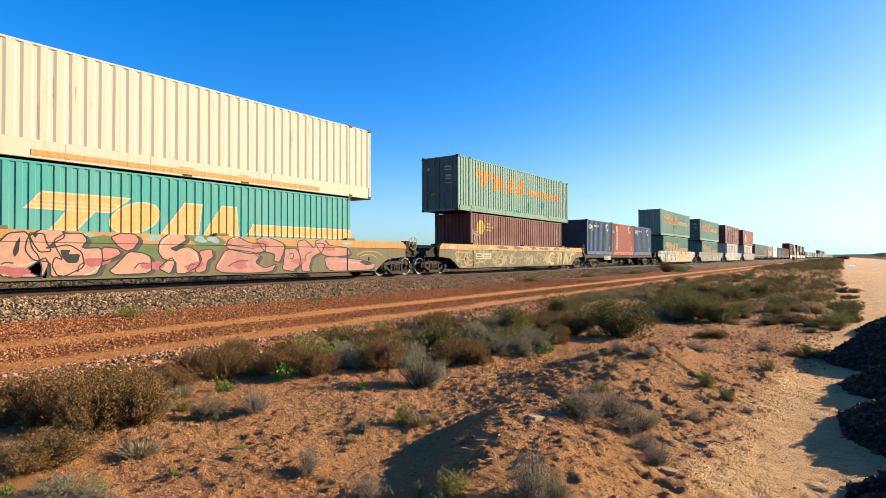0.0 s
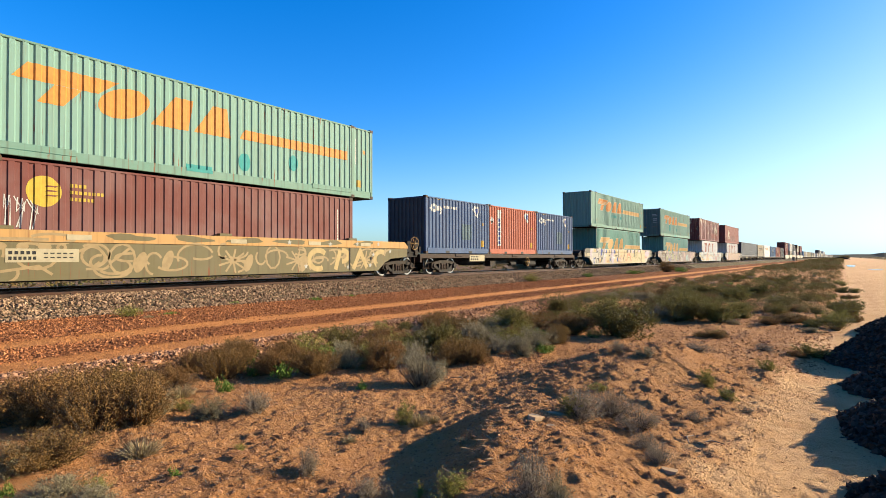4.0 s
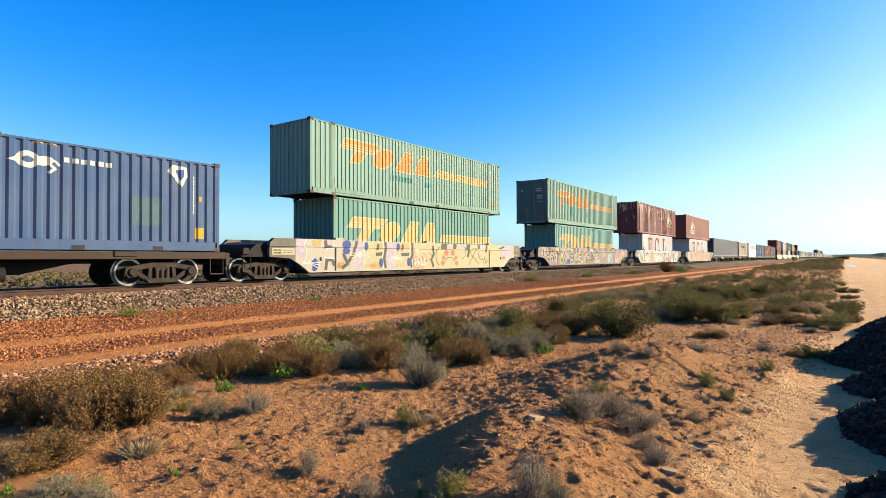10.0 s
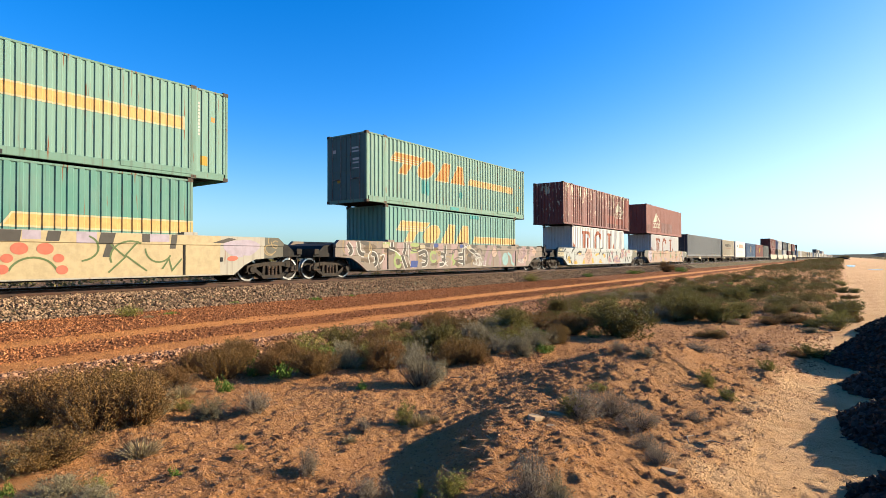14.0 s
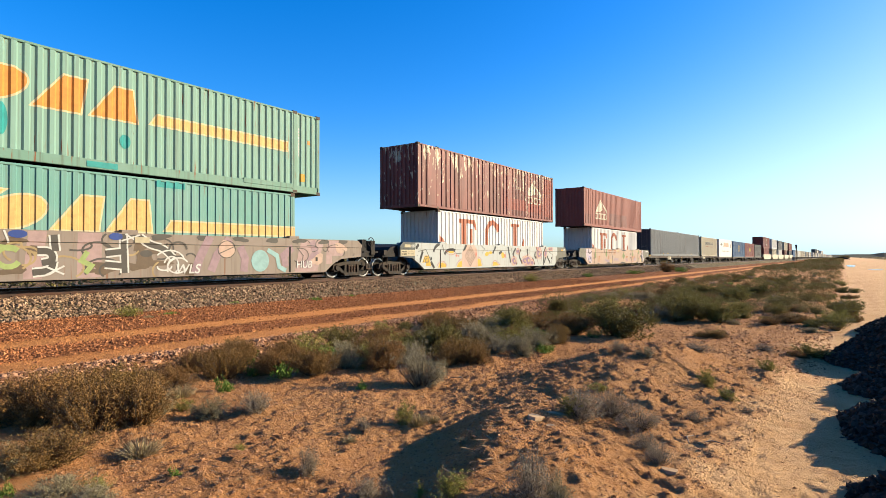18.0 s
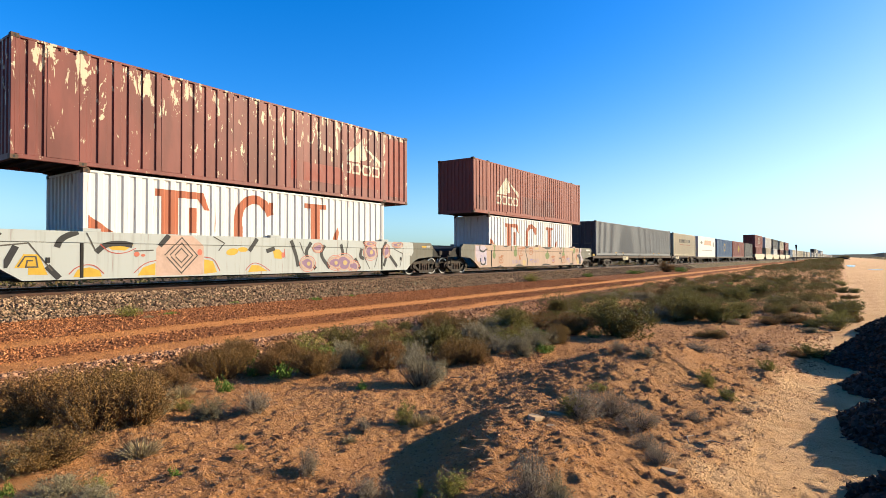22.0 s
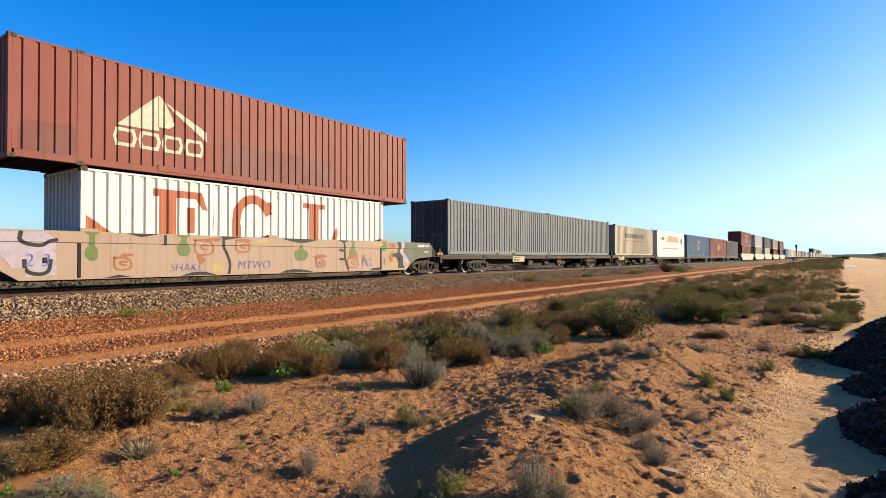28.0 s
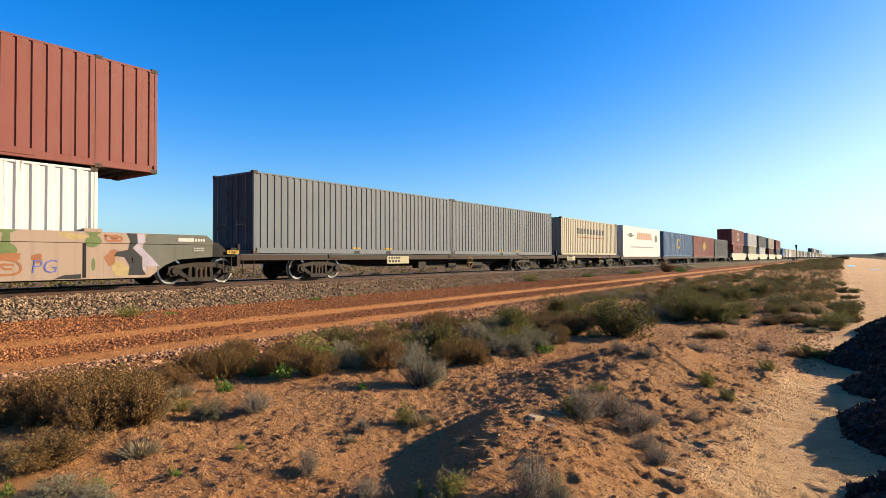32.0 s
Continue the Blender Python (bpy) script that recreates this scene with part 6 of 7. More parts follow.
def sheet_material():
    n = Nodes("desert_ground", 0.95)
    p = n.coord("World")
    x, y = n.axis(p, 0), n.axis(p, 1)
    big, mid, fine = n.noise(p, 0.35, 5), n.noise(p, 2.2, 6, 0.6), n.noise(p, 14, 5, 0.6)
    sand = n.mix(n.ramp(big, 0.35, 0.68), (0.433, 0.217, 0.087), (0.374, 0.167, 0.059))
    sand = n.mix(n.ramp(mid, 0.48, 0.72, 0, 0.7), sand, (0.332, 0.143, 0.056))
    sand = n.mix(n.ramp(fine, 0.5, 0.75, 0, 0.45), sand, (0.443, 0.260, 0.127))
    sand = n.mix(n.ramp(n.noise(p, 60, 4, 0.7), 0.54, 0.74, 0, 0.45), sand, (0.194, 0.086, 0.036))
    # trodden pale path
    wob = n.math("ADD", x, n.ramp(n.noise(p, 0.6, 3), 0, 1, -0.35, 0.35))
    edge = n.math("SUBTRACT", n.math("ADD", wob, n.ramp(n.noise(p, 2.4, 4), 0.2, 0.8, -0.25, 0.25)), n.math("MULTIPLY", n.math("MINIMUM", y, 18.0), 0.06))
    path = n.ramp(edge, -1.45, -0.85)
    sand = n.mix(n.math("MULTIPLY", path, 0.75), sand, n.mix(n.ramp(mid, 0.35, 0.7), (0.687, 0.432, 0.221), (0.604, 0.357, 0.162)))
    # gravel road
    cell = n.voronoi(p, 17.0, "Color")
    shade = n.axis(cell, 0)
    gravel = n.mix(shade, (0.106, 0.033, 0.010), (0.297, 0.106, 0.031))
    gravel = n.mix(n.ramp(big, 0.3, 0.7), gravel, n.mix(shade, (0.145, 0.045, 0.012), (0.272, 0.099, 0.030)))
    track = None
    for c, w in ((-9.05, 0.62), (-11.2, 0.62)):
        d = n.math("ABSOLUTE", n.math("SUBTRACT", wob, c))
        f = n.ramp(d, w * 0.45, w * 1.15, 1.0, 0.0)
        track = f if track is None else n.math("MAXIMUM", track, f)
    gravel = n.mix(n.math("MULTIPLY", track, 0.95), gravel, n.mix(mid, (0.580, 0.245, 0.078), (0.500, 0.200, 0.060)))
    road = n.math("MULTIPLY", n.ramp(x, -14.95, -14.75), n.ramp(wob, -8.2, -7.7, 1.0, 0.0))
    col = n.mix(road, sand, gravel)
    # ballast
    bc = n.voronoi(p, 20.0, "Color")
    stone = n.mix(n.axis(bc, 1), (0.064, 0.046, 0.026), (0.196, 0.156, 0.092))
    bal = n.math("MULTIPLY", n.ramp(x, -21.2, -20.9), n.ramp(n.math("ADD", x, n.ramp(fine, 0.2, 0.8, -0.25, 0.25)), -15.05, -14.75, 1.0, 0.0))
    col = n.mix(bal, col, stone)
    # far scrub cover
    cover = n.math("MULTIPLY", n.ramp(y, 50, 160), n.ramp(n.noise(p, 0.12, 6, 0.65), 0.36, 0.5))
    cover = n.math("MULTIPLY", cover, n.ramp(n.math("ABSOLUTE", n.math("ADD", x, 12)), 4.5, 7.0))
    cover = n.math("MULTIPLY", cover, n.math("MAXIMUM", n.ramp(x, -2.0, 0.5, 1.0, 0.0), n.ramp(x, 14, 22)))
    # dry grass and low cover beyond the line
    beyond = n.math("MULTIPLY", n.ramp(x, -21.4, -20.8, 1.0, 0.0), n.ramp(n.noise(p, 1.4, 6, 0.7), 0.32, 0.6, 0.55, 1.0))
    col = n.mix(beyond, col, (0.105, 0.066, 0.036))
    col = n.mix(cover, col, (0.043, 0.037, 0.017))
    n.colour(col)
    h = n.math("ADD", n.math("MULTIPLY", n.noise(p, 7, 7, 0.68), 1.0), n.math("MULTIPLY", n.voronoi(p, 18.0), n.math("MULTIPLY", n.math("SUBTRACT", n.math("MAXIMUM", road, bal), n.math("MULTIPLY", track, road)), 0.9)))
    h = n.math("ADD", h, n.math("MULTIPLY", n.noise(p, 38, 5, 0.75), 0.5))
    n.bump(h, 1.0, 0.16)
    return n.m


def make_ground():
    xs = axis_steps(-2500, -5.2, 0.4, 3000, 0.024, 1.06)
    xs = sorted(set(xs) | {TRACK_X + k for k in (-3.2, -3.1, -2.6, -2.1, -1.7, 0, 1.7, 2.0, 2.3, 2.6, 2.9, 3.1, 3.2)})
    ys = axis_steps(-600, 2.1, 7.4, 4500, 0.024, 1.027)
    nx, ny = len(xs), len(ys)
    v = [(x, y, height(x, y)) for y in ys for x in xs]
    i = np.arange(nx * ny).reshape(ny, nx)
    q = np.stack([i[:-1, :-1], i[:-1, 1:], i[1:, 1:], i[1:, :-1]], -1).reshape(-1, 4)
    me = bpy.data.meshes.new("ground")
    me.from_pydata(v, [], q.tolist())
    me.materials.append(sheet_material())
    me.polygons.foreach_set("use_smooth", [True] * len(me.polygons))
    tagged(new("ground", me), "red desert sand with a trodden path and gravel road", "ground", kind="structure")


# ---- loose stones ----
def stones(name, label, cat, pts, sizes, mat, seed, flat=0.8):
    """Many angular stones as one object."""
    rng = np.random.RandomState(seed)
    n = len(pts)
    base = np.array([(1, 0, 0), (-1, 0, 0), (0, 1, 0), (0, -1, 0), (0, 0, 1), (0, 0, -1)], float)
    tri = np.array([(0, 2, 4), (2, 1, 4), (1, 3, 4), (3, 0, 4), (2, 0, 5), (1, 2, 5), (3, 1, 5), (0, 3, 5)])
    v = base[None] * rng.uniform(0.55, 1.25, (n, 6, 1)) + rng.uniform(-0.28, 0.28, (n, 6, 3))
    a = rng.uniform(0, 2 * np.pi, n)
    b = rng.uniform(-0.9, 0.9, n)
    ca, sa, cb, sb = np.cos(a), np.sin(a), np.cos(b), np.sin(b)
    x, y, z = v[..., 0], v[..., 1], v[..., 2] * flat
    y, z = y * cb[:, None] - z * sb[:, None], y * sb[:, None] + z * cb[:, None]
    x, y = x * ca[:, None] - y * sa[:, None], x * sa[:, None] + y * ca[:, None]
    v = np.stack([x, y, z], -1) * np.asarray(sizes)[:, None, None] + np.asarray(pts)[:, None, :]
    f = (tri[None] + (np.arange(n) * 6)[:, None, None]).reshape(-1, 3)
    me = bpy.data.meshes.new(name)
    me.vertices.add(n * 6)
    me.vertices.foreach_set("co", v.reshape(-1))
    me.loops.add(len(f) * 3)
    me.loops.foreach_set("vertex_index", f.reshape(-1))
    me.polygons.add(len(f))
    me.polygons.foreach_set("loop_start", np.arange(0, len(f) * 3, 3))
    me.update(calc_edges=True)
    me.shade_flat()
    me.materials.append(mat)
    return tagged(new(name, me), label, cat, kind="stuff")


def stone_material(name, a, b, c):
    n = Nodes(name, 0.9)
    r = n.random(True)
    p = n.coord("World")
    col = n.mix(r, a, b)
    col = n.mix(n.ramp(n.noise(p, 40, 3), 0.45, 0.7, 0, 0.5), col, c)
    n.colour(col).bump(n.noise(p, 90, 3), 0.3, 0.005)
    return n.m


def strew(rng, n, x0, x1, y0, y1, near=0.0, sink=0.3, lo=0.02, hi=0.05, keep=None):
    """Places and sizes on the ground, thinning out along the track where near is set."""
    pts, sz = [], []
    while len(pts) < n:
        x = rng.uniform(x0, x1)
        u = rng.random()
        y = y0 + (y1 - y0) * (u ** near if near else u)
        if keep and not keep(x, y):
            continue
        s = lo + (hi - lo) * rng.random() ** 2
        pts.append((x, y, height(x, y) + s * (0.5 - sink)))
        sz.append(s)
    return pts, sz


def make_track():
    prof = [(-0.07, 0), (0.07, 0), (0.07, 0.012), (0.012, 0.03), (0.010, 0.12), (0.036, 0.13), (0.036, 0.158), (0.026, 0.168), (-0.026, 0.168), (-0.036, 0.158), (-0.036, 0.13), (-0.010, 0.12), (-0.012, 0.03), (-0.07, 0.012)]
    rust = grimy("rusted_rail_steel", (0.078, 0.035, 0.022), (0.039, 0.023, 0.017), 0.7)
    shine = grimy("polished_rail_head", (0.273, 0.265, 0.257), (0.156, 0.133, 0.117), 0.3, 0.9)
    tr = thing("railway_track", pose(TRACK_X, 0, 0), "single line of rusted rails on pale ballast", "track", kind="structure")
    for s in (0.7525, -0.7525):
        b = Build()
        n = len(prof)
        ys = [-120, 0, 40, 120, 400, 1600]
        for y in ys:
            b.v += [(s + a, y, RAIL_Z - 0.168 + c) for a, c in prof]
        for k in range(len(ys) - 1):
            b.f += [(k * n + i, k * n + (i + 1) % n, (k + 1) * n + (i + 1) % n, (k + 1) * n + i) for i in range(n)]
        me = b.mesh("rail", rust)
        me.materials.append(shine)
        for p in me.polygons:
            if p.center.z > RAIL_Z - 0.006:
                p.material_index = 1
        part("rail", me, None, tr, "rusted steel rail with a polished head")
    conc = grimy("concrete_sleeper", (0.25, 0.218, 0.179), (0.156, 0.109, 0.078))
    sl = Build().prism([(-0.12, 0.33), (0.12, 0.33), (0.10, 0.525), (-0.10, 0.525)], -1.25, 1.25).mesh("sleeper", conc)
    cl = Build()
    for s in (0.7525, -0.7525):
        for k in (-1, 1):
            cl.bar(s + k * 0.11 - 0.035, s + k * 0.11 + 0.035, -0.05, 0.05, 0.52, 0.575, 0.012)
    cl = cl.mesh("rail_clip", rust)
    for i in range(130):
        y = -4 + i * 0.66
        for nm, me in (("sleeper", sl), ("rail_clip", cl)):
            o = new(nm, me)
            o.parent, o.location = tr, (0, y, 0)
    rng = random.Random(31)
    p1, s1 = strew(rng, 17000, -17.0, -14.8, 2.5, 26, 1.25, 0.15, 0.026, 0.064)
    p2, s2 = strew(rng, 9000, -16.9, -14.8, 26, 75, 1.5, 0.25, 0.04, 0.08)
    p3, s3 = strew(rng, 2500, -18.4, -17.4, 2.5, 40, 1.4, 0.3, 0.028, 0.055)
    p4, s4 = strew(rng, 3500, -21.2, -18.9, 3, 50, 1.3, 0.3, 0.03, 0.06)
    stones("ballast", "pale grey-brown crushed rock ballast", "ballast", p1 + p2 + p3 + p4, s1 + s2 + s3 + s4, stone_material("ballast_rock", (0.040, 0.024, 0.014), (0.340, 0.218, 0.132), (0.150, 0.085, 0.046)), 7)
    rut = lambda x, y: min(abs(x + 9.05) / 0.5, abs(x + 11.2) / 0.42) > 0.9 or rng.random() < 0.03
    p1, s1 = strew(rng, 31000, -14.9, -8.5, 2.2, 34, 1.4, 0.25, 0.012, 0.034, rut)
    stones("road_gravel", "red-brown broken gravel along the service road", "gravel", p1, s1, stone_material("red_gravel", (0.085, 0.027, 0.010), (0.420, 0.170, 0.068), (0.230, 0.082, 0.028)), 8)
    p2, s2 = strew(rng, 15000, -8.6, -7.2, 1.5, 32, 1.35, 0.15, 0.014, 0.046)
    stones("windrow_stones", "pale and dark stones graded into a low ridge along the road", "stones", p2, s2, stone_material("windrow_rock", (0.070, 0.028, 0.014), (0.460, 0.250, 0.140), (0.210, 0.086, 0.038)), 12)
    p1, s1 = strew(rng, 42000, -6.8, -1.7, 1.5, 8.8, 1.0, 0.45, 0.004, 0.016)
    p2, s2 = strew(rng, 9000, -2.2, -0.6, 2.5, 12, 1.0, 0.5, 0.004, 0.015)
    p4, s4 = strew(rng, 5000, -3.6, -0.2, 8.5, 17, 1.0, 0.4, 0.008, 0.030)
    p3, s3 = strew(rng, 900, -1.2, 0.3, 3.0, 14, 1.3, 0.5, 0.004, 0.016)
    stones("earth_clods", "crumbled red earth clods and small stones", "clods", p1 + p2 + p3 + p4, s1 + s2 + s3 + s4, stone_material("red_clod", (0.188, 0.083, 0.034), (0.425, 0.220, 0.106), (0.295, 0.133, 0.059)), 9, 0.45)


# ---- black gravel heaps beside the path ----
def make_heaps():
    mat = Nodes("black_slag_ground", 0.95)
    p = mat.coord("World")
    mat.colour(mat.mix(mat.noise(p, 20, 5), (0.010, 0.008, 0.007), (0.040, 0.028, 0.020))).bump(mat.voronoi(p, 16), 1.0, 0.05)
    rock = stone_material("black_slag_rock", (0.008, 0.006, 0.005), (0.070, 0.046, 0.032), (0.022, 0.015, 0.010))
    k = 0
    for cx, cy, r, h in HEAPS:
        n = 40
        b = Build()
        for j in range(n + 1):
            for i in range(n + 1):
                u, w = -1 + 2 * i / n, -1 + 2 * j / n
                x, y = cx + u * r * 1.2, cy + w * r * 1.2
                b.v.append((x - cx, y - cy, heap_z(x, y, cx, cy, r, h)))
        b.f = [(j * (n + 1) + i, j * (n + 1) + i + 1, (j + 1) * (n + 1) + i + 1, (j + 1) * (n + 1) + i) for j in range(n) for i in range(n)]
        hp = thing("gravel_heap", pose(cx, cy, 0), "heap of black crushed slag beside the sandy path", "heap", "black heaps by the path")
        part("mound", b, mat.m, hp, "", True)
        rng = random.Random(40 + k)
        pts, sz = [], []
        while len(pts) < 4200:
            x, y = cx + rng.uniform(-1.15, 1.15) * r, cy + rng.uniform(-1.15, 1.15) * r
            z = heap_z(x, y, cx, cy, r, h)
            if z < height(x, y) - 0.01:
                continue
            s = 0.012 + 0.038 * rng.random() ** 2
            pts.append((x - cx, y - cy, z + s * 0.3))
            sz.append(s)
        st = stones("loose_rock", "", "", pts, sz, rock, 60 + k)
        st.parent = hp
        k += 1


HEAPS = ((1.12, 4.45, 1.20, 0.52), (1.08, 6.30, 1.24, 0.60), (1.10, 8.30, 1.22, 0.54), (1.15, 10.5, 1.50, 0.84), (1.95, 14.6, 1.85, 0.80))


def heap_z(x, y, cx, cy, r, h):
    d = math.hypot(x - cx, y - cy) / r
    n = noise.noise((x * 1.7, y * 1.7, 2.0)) * 0.16 + noise.noise((x * 6, y * 6, 4.0)) * 0.05
    return -0.12 + (h + 0.12) * max(0.0, 1 - d) ** 0.85 + n * max(0.0, min(1.0, 1.35 - d)) - (0.3 if d > 1.12 else 0)


# ---- plants ----
def leaf_material(name, a, b, c, trans=0.15):
    n = Nodes(name, 0.75)
    r = n.random(True)
    o = n.random()
    col = n.mix(n.ramp(r, 0.0, 1.0, 0.2, 0.72), a, b)
    col = n.mix(n.ramp(o, 0.0, 1.0, 0.0, 0.6), col, c)
    n.colour(col)
    tl = n.t.nodes.new("ShaderNodeBsdfTranslucent")
    n.t.links.new(col, tl.inputs["Color"])
    mx = n.t.nodes.new("ShaderNodeMixShader")
    mx.inputs[0].default_value = trans
    n.t.links.new(n.b.outputs[0], mx.inputs[1])
    n.t.links.new(tl.outputs[0], mx.inputs[2])
    n.t.links.new(mx.outputs[0], n.t.nodes["Material Output"].inputs["Surface"])
    return n.m


def quads(pos, along, side, ln, wd):
    """Small leaves as quads: arrays of places, directions, lengths, widths."""
    a, s = along * ln[:, None], side * wd[:, None] * 0.5
    v = np.stack([pos - s * 0.5, pos + a * 0.5 - s, pos + a, pos + a * 0.5 + s], 1)
    return v.reshape(-1, 3)


def raw_mesh(name, v, k, mat):
    n = len(v) // k
    me = bpy.data.meshes.new(name)
    me.vertices.add(len(v))
    me.vertices.foreach_set("co", np.asarray(v, dtype=np.float32).reshape(-1))
    me.loops.add(len(v))
    me.loops.foreach_set("vertex_index", np.arange(len(v)))
    me.polygons.add(n)
    me.polygons.foreach_set("loop_start", np.arange(0, len(v), k))
    me.update(calc_edges=True)
    me.materials.append(mat)
    return me


def unit(v):
    return v / (np.linalg.norm(v, axis=1, keepdims=True) + 1e-9)


# tips, leaf clusters a tip, leaves a cluster, leaf length and width, height, how far leaves point up, spread of a cluster
HABIT = dict(brown=(170, 11, 11, 0.021, 0.0105, 0.50, 0.2, 0.013), grey=(130, 9, 9, 0.034, 0.0090, 0.55, 0.1, 0.020), olive=(130, 8, 13, 0.028, 0.014, 0.60, 0.3, 0.015),
             green=(75, 6, 9, 0.036, 0.012, 0.60, 0.6, 0.018), forb=(30, 3, 8, 0.07, 0.032, 0.35, 0.8, 0.03), straw=(90, 1, 8, 0.24, 0.010, 0.55, 0.0, 0.0), twig=(120, 9, 8, 0.034, 0.0075, 0.55, 0.0, 0.022))


def plant(kind, seed, mats, thin=1.0):
    """Stems and foliage meshes of one plant about a metre wide, standing at the origin: a few rounded lobes of twigs with clusters of leaves."""
    rng = np.random.RandomState(seed)
    tips, clusters, per, ln, wd, tall, rise, loose = HABIT[kind]
    per, ln, wd = max(3, round(per / thin)), ln * thin ** 0.5, wd * thin ** 0.5
    lobes = 1 if kind == "straw" else 8
    la, lr = rng.uniform(0, 2 * np.pi, lobes), 0.32 * rng.rand(lobes) ** 0.5
    lr[0] = 0.0
    size = rng.uniform(0.15, 0.27, lobes)
    centre = np.stack([np.cos(la) * lr, np.sin(la) * lr, rng.uniform(0.3, 0.8, lobes) * (1 - lr * 1.6)], 1)
    k = rng.randint(0, lobes, tips)
    d = unit(rng.normal(0, 1, (tips, 3)))
    d[:, 2] = np.where(d[:, 2] < -0.35, -d[:, 2], d[:, 2])
    tip = centre[k] + d * size[k][:, None] * rng.uniform(0.75, 1.08, (tips, 1)) * np.array([1, 1, 1.5])
    tip[:, :2] *= 0.5 / np.percentile(np.hypot(tip[:, 0], tip[:, 1]), 96)
    tip[:, 2] = np.maximum(0.03, tip[:, 2] * tall / np.percentile(tip[:, 2], 97))
    root = np.stack([tip[:, 0] * 0.15, tip[:, 1] * 0.15, np.full(tips, -0.05)], 1)
    bend = root * 0.45 + tip * 0.55 + rng.uniform(-0.05, 0.05, (tips, 3)) + np.array([0, 0, 0.02])
    stems = []
    for i in range(tips):
        thick = 0.3 if kind == "straw" else 0.55
        for p, q, w0, w1 in ((root[i], bend[i], 0.008 * thick, 0.005 * thick), (bend[i], tip[i], 0.005 * thick, 0.0022 * thick)):
            d = q - p
            d = d / (np.linalg.norm(d) + 1e-9)
            u = np.cross(d, (0.3, 0.2, 0.9))
            u = u / (np.linalg.norm(u) + 1e-9)
            w = np.cross(d, u)
            ring0 = [p + (u * math.cos(k * 2.094) + w * math.sin(k * 2.094)) * w0 for k in range(3)]
            ring1 = [q + (u * math.cos(k * 2.094) + w * math.sin(k * 2.094)) * w1 for k in range(3)]
            for k in range(3):
                stems += [ring0[k], ring0[(k + 1) % 3], ring1[(k + 1) % 3], ring1[k]]
    sm = raw_mesh("branchwork", np.array(stems), 4, mats[1])
    if kind == "straw":
        k = np.repeat(np.arange(tips), per)
        n = len(k)
        pos = root[k] + rng.normal(0, 0.02, (n, 3))
        along = unit(unit(tip[k] - root[k]) + rng.uniform(-0.3, 0.3, (n, 3)))
        side = unit(np.cross(along, rng.normal(0, 1, (n, 3))))
        reach = ln * rng.uniform(0.6, 1.3, n)
        droop = unit(along + np.array([0, 0, -0.35]))
        v = [quads(pos, along, side, reach, wd * rng.uniform(0.7, 1.3, n)), quads(pos + along * reach[:, None] * 0.7, droop, side, reach * 0.8, wd * rng.uniform(0.5, 1.0, n))]
        return sm, raw_mesh("foliage", np.concatenate(v), 4, mats[0])
    c = np.repeat(np.arange(tips), clusters)
    u = rng.uniform(0.28, 1.04, len(c))
    knot = root[c] * ((1 - u) ** 2)[:, None] + bend[c] * (2 * u * (1 - u))[:, None] + tip[c] * (u ** 2)[:, None] + rng.normal(0, 0.022, (len(c), 3))
    k = np.repeat(np.arange(len(c)), per)
    n = len(k)
    pos = knot[k] + rng.normal(0, loose, (n, 3))
    pos[:, 2] = np.maximum(pos[:, 2], 0.0)
    along = unit(unit(tip[c[k]] - root[c[k]]) * 0.25 + rng.normal(0, 0.65, (n, 3)) + np.array([0, 0, rise]))
    side = unit(np.cross(along, rng.normal(0, 1, (n, 3))))
    v = quads(pos, along, side, ln * rng.uniform(0.5, 1.25, n), wd * rng.uniform(0.6, 1.3, n))
    return sm, raw_mesh("foliage", v, 4, mats[0])


PLANTS = {}
LABELS = dict(brown="dry brown twiggy saltbush on red sand", grey="grey-leaved low saltbush on the sand", olive="dense dark olive bush in the scrub", green="fresh green low bush", forb="small bright green weed", straw="dry straw-coloured grass tuft", twig="bare grey twiggy dead bush")


def make_plant_stock():
    bark = grimy("grey_brown_twig", (0.101, 0.074, 0.055), (0.055, 0.039, 0.027))
    tones = dict(brown=((0.125, 0.064, 0.020), (0.238, 0.127, 0.044), (0.144, 0.095, 0.024)), grey=((0.177, 0.145, 0.085), (0.308, 0.267, 0.175), (0.187, 0.155, 0.071)),
                 olive=((0.106, 0.095, 0.021), (0.211, 0.180, 0.048), (0.121, 0.089, 0.026)), green=((0.150, 0.145, 0.026), (0.290, 0.264, 0.066), (0.176, 0.150, 0.031)),
                 forb=((0.070, 0.131, 0.015), (0.150, 0.224, 0.042), (0.112, 0.159, 0.024)), straw=((0.267, 0.194, 0.091), (0.411, 0.322, 0.183), (0.246, 0.194, 0.103)), twig=((0.169, 0.126, 0.084), (0.298, 0.248, 0.177), (0.187, 0.145, 0.098)))
    for kind, (a, b, c) in tones.items():
        mat = leaf_material(kind + "_foliage", a, b, c)
        PLANTS[kind] = [plant(kind, 100 + 7 * i + len(kind), (mat, bark)) for i in range(3)]
        PLANTS[kind + " far"] = [plant(kind, 300 + 7 * i + len(kind), (mat, bark), 1.15) for i in range(4)]


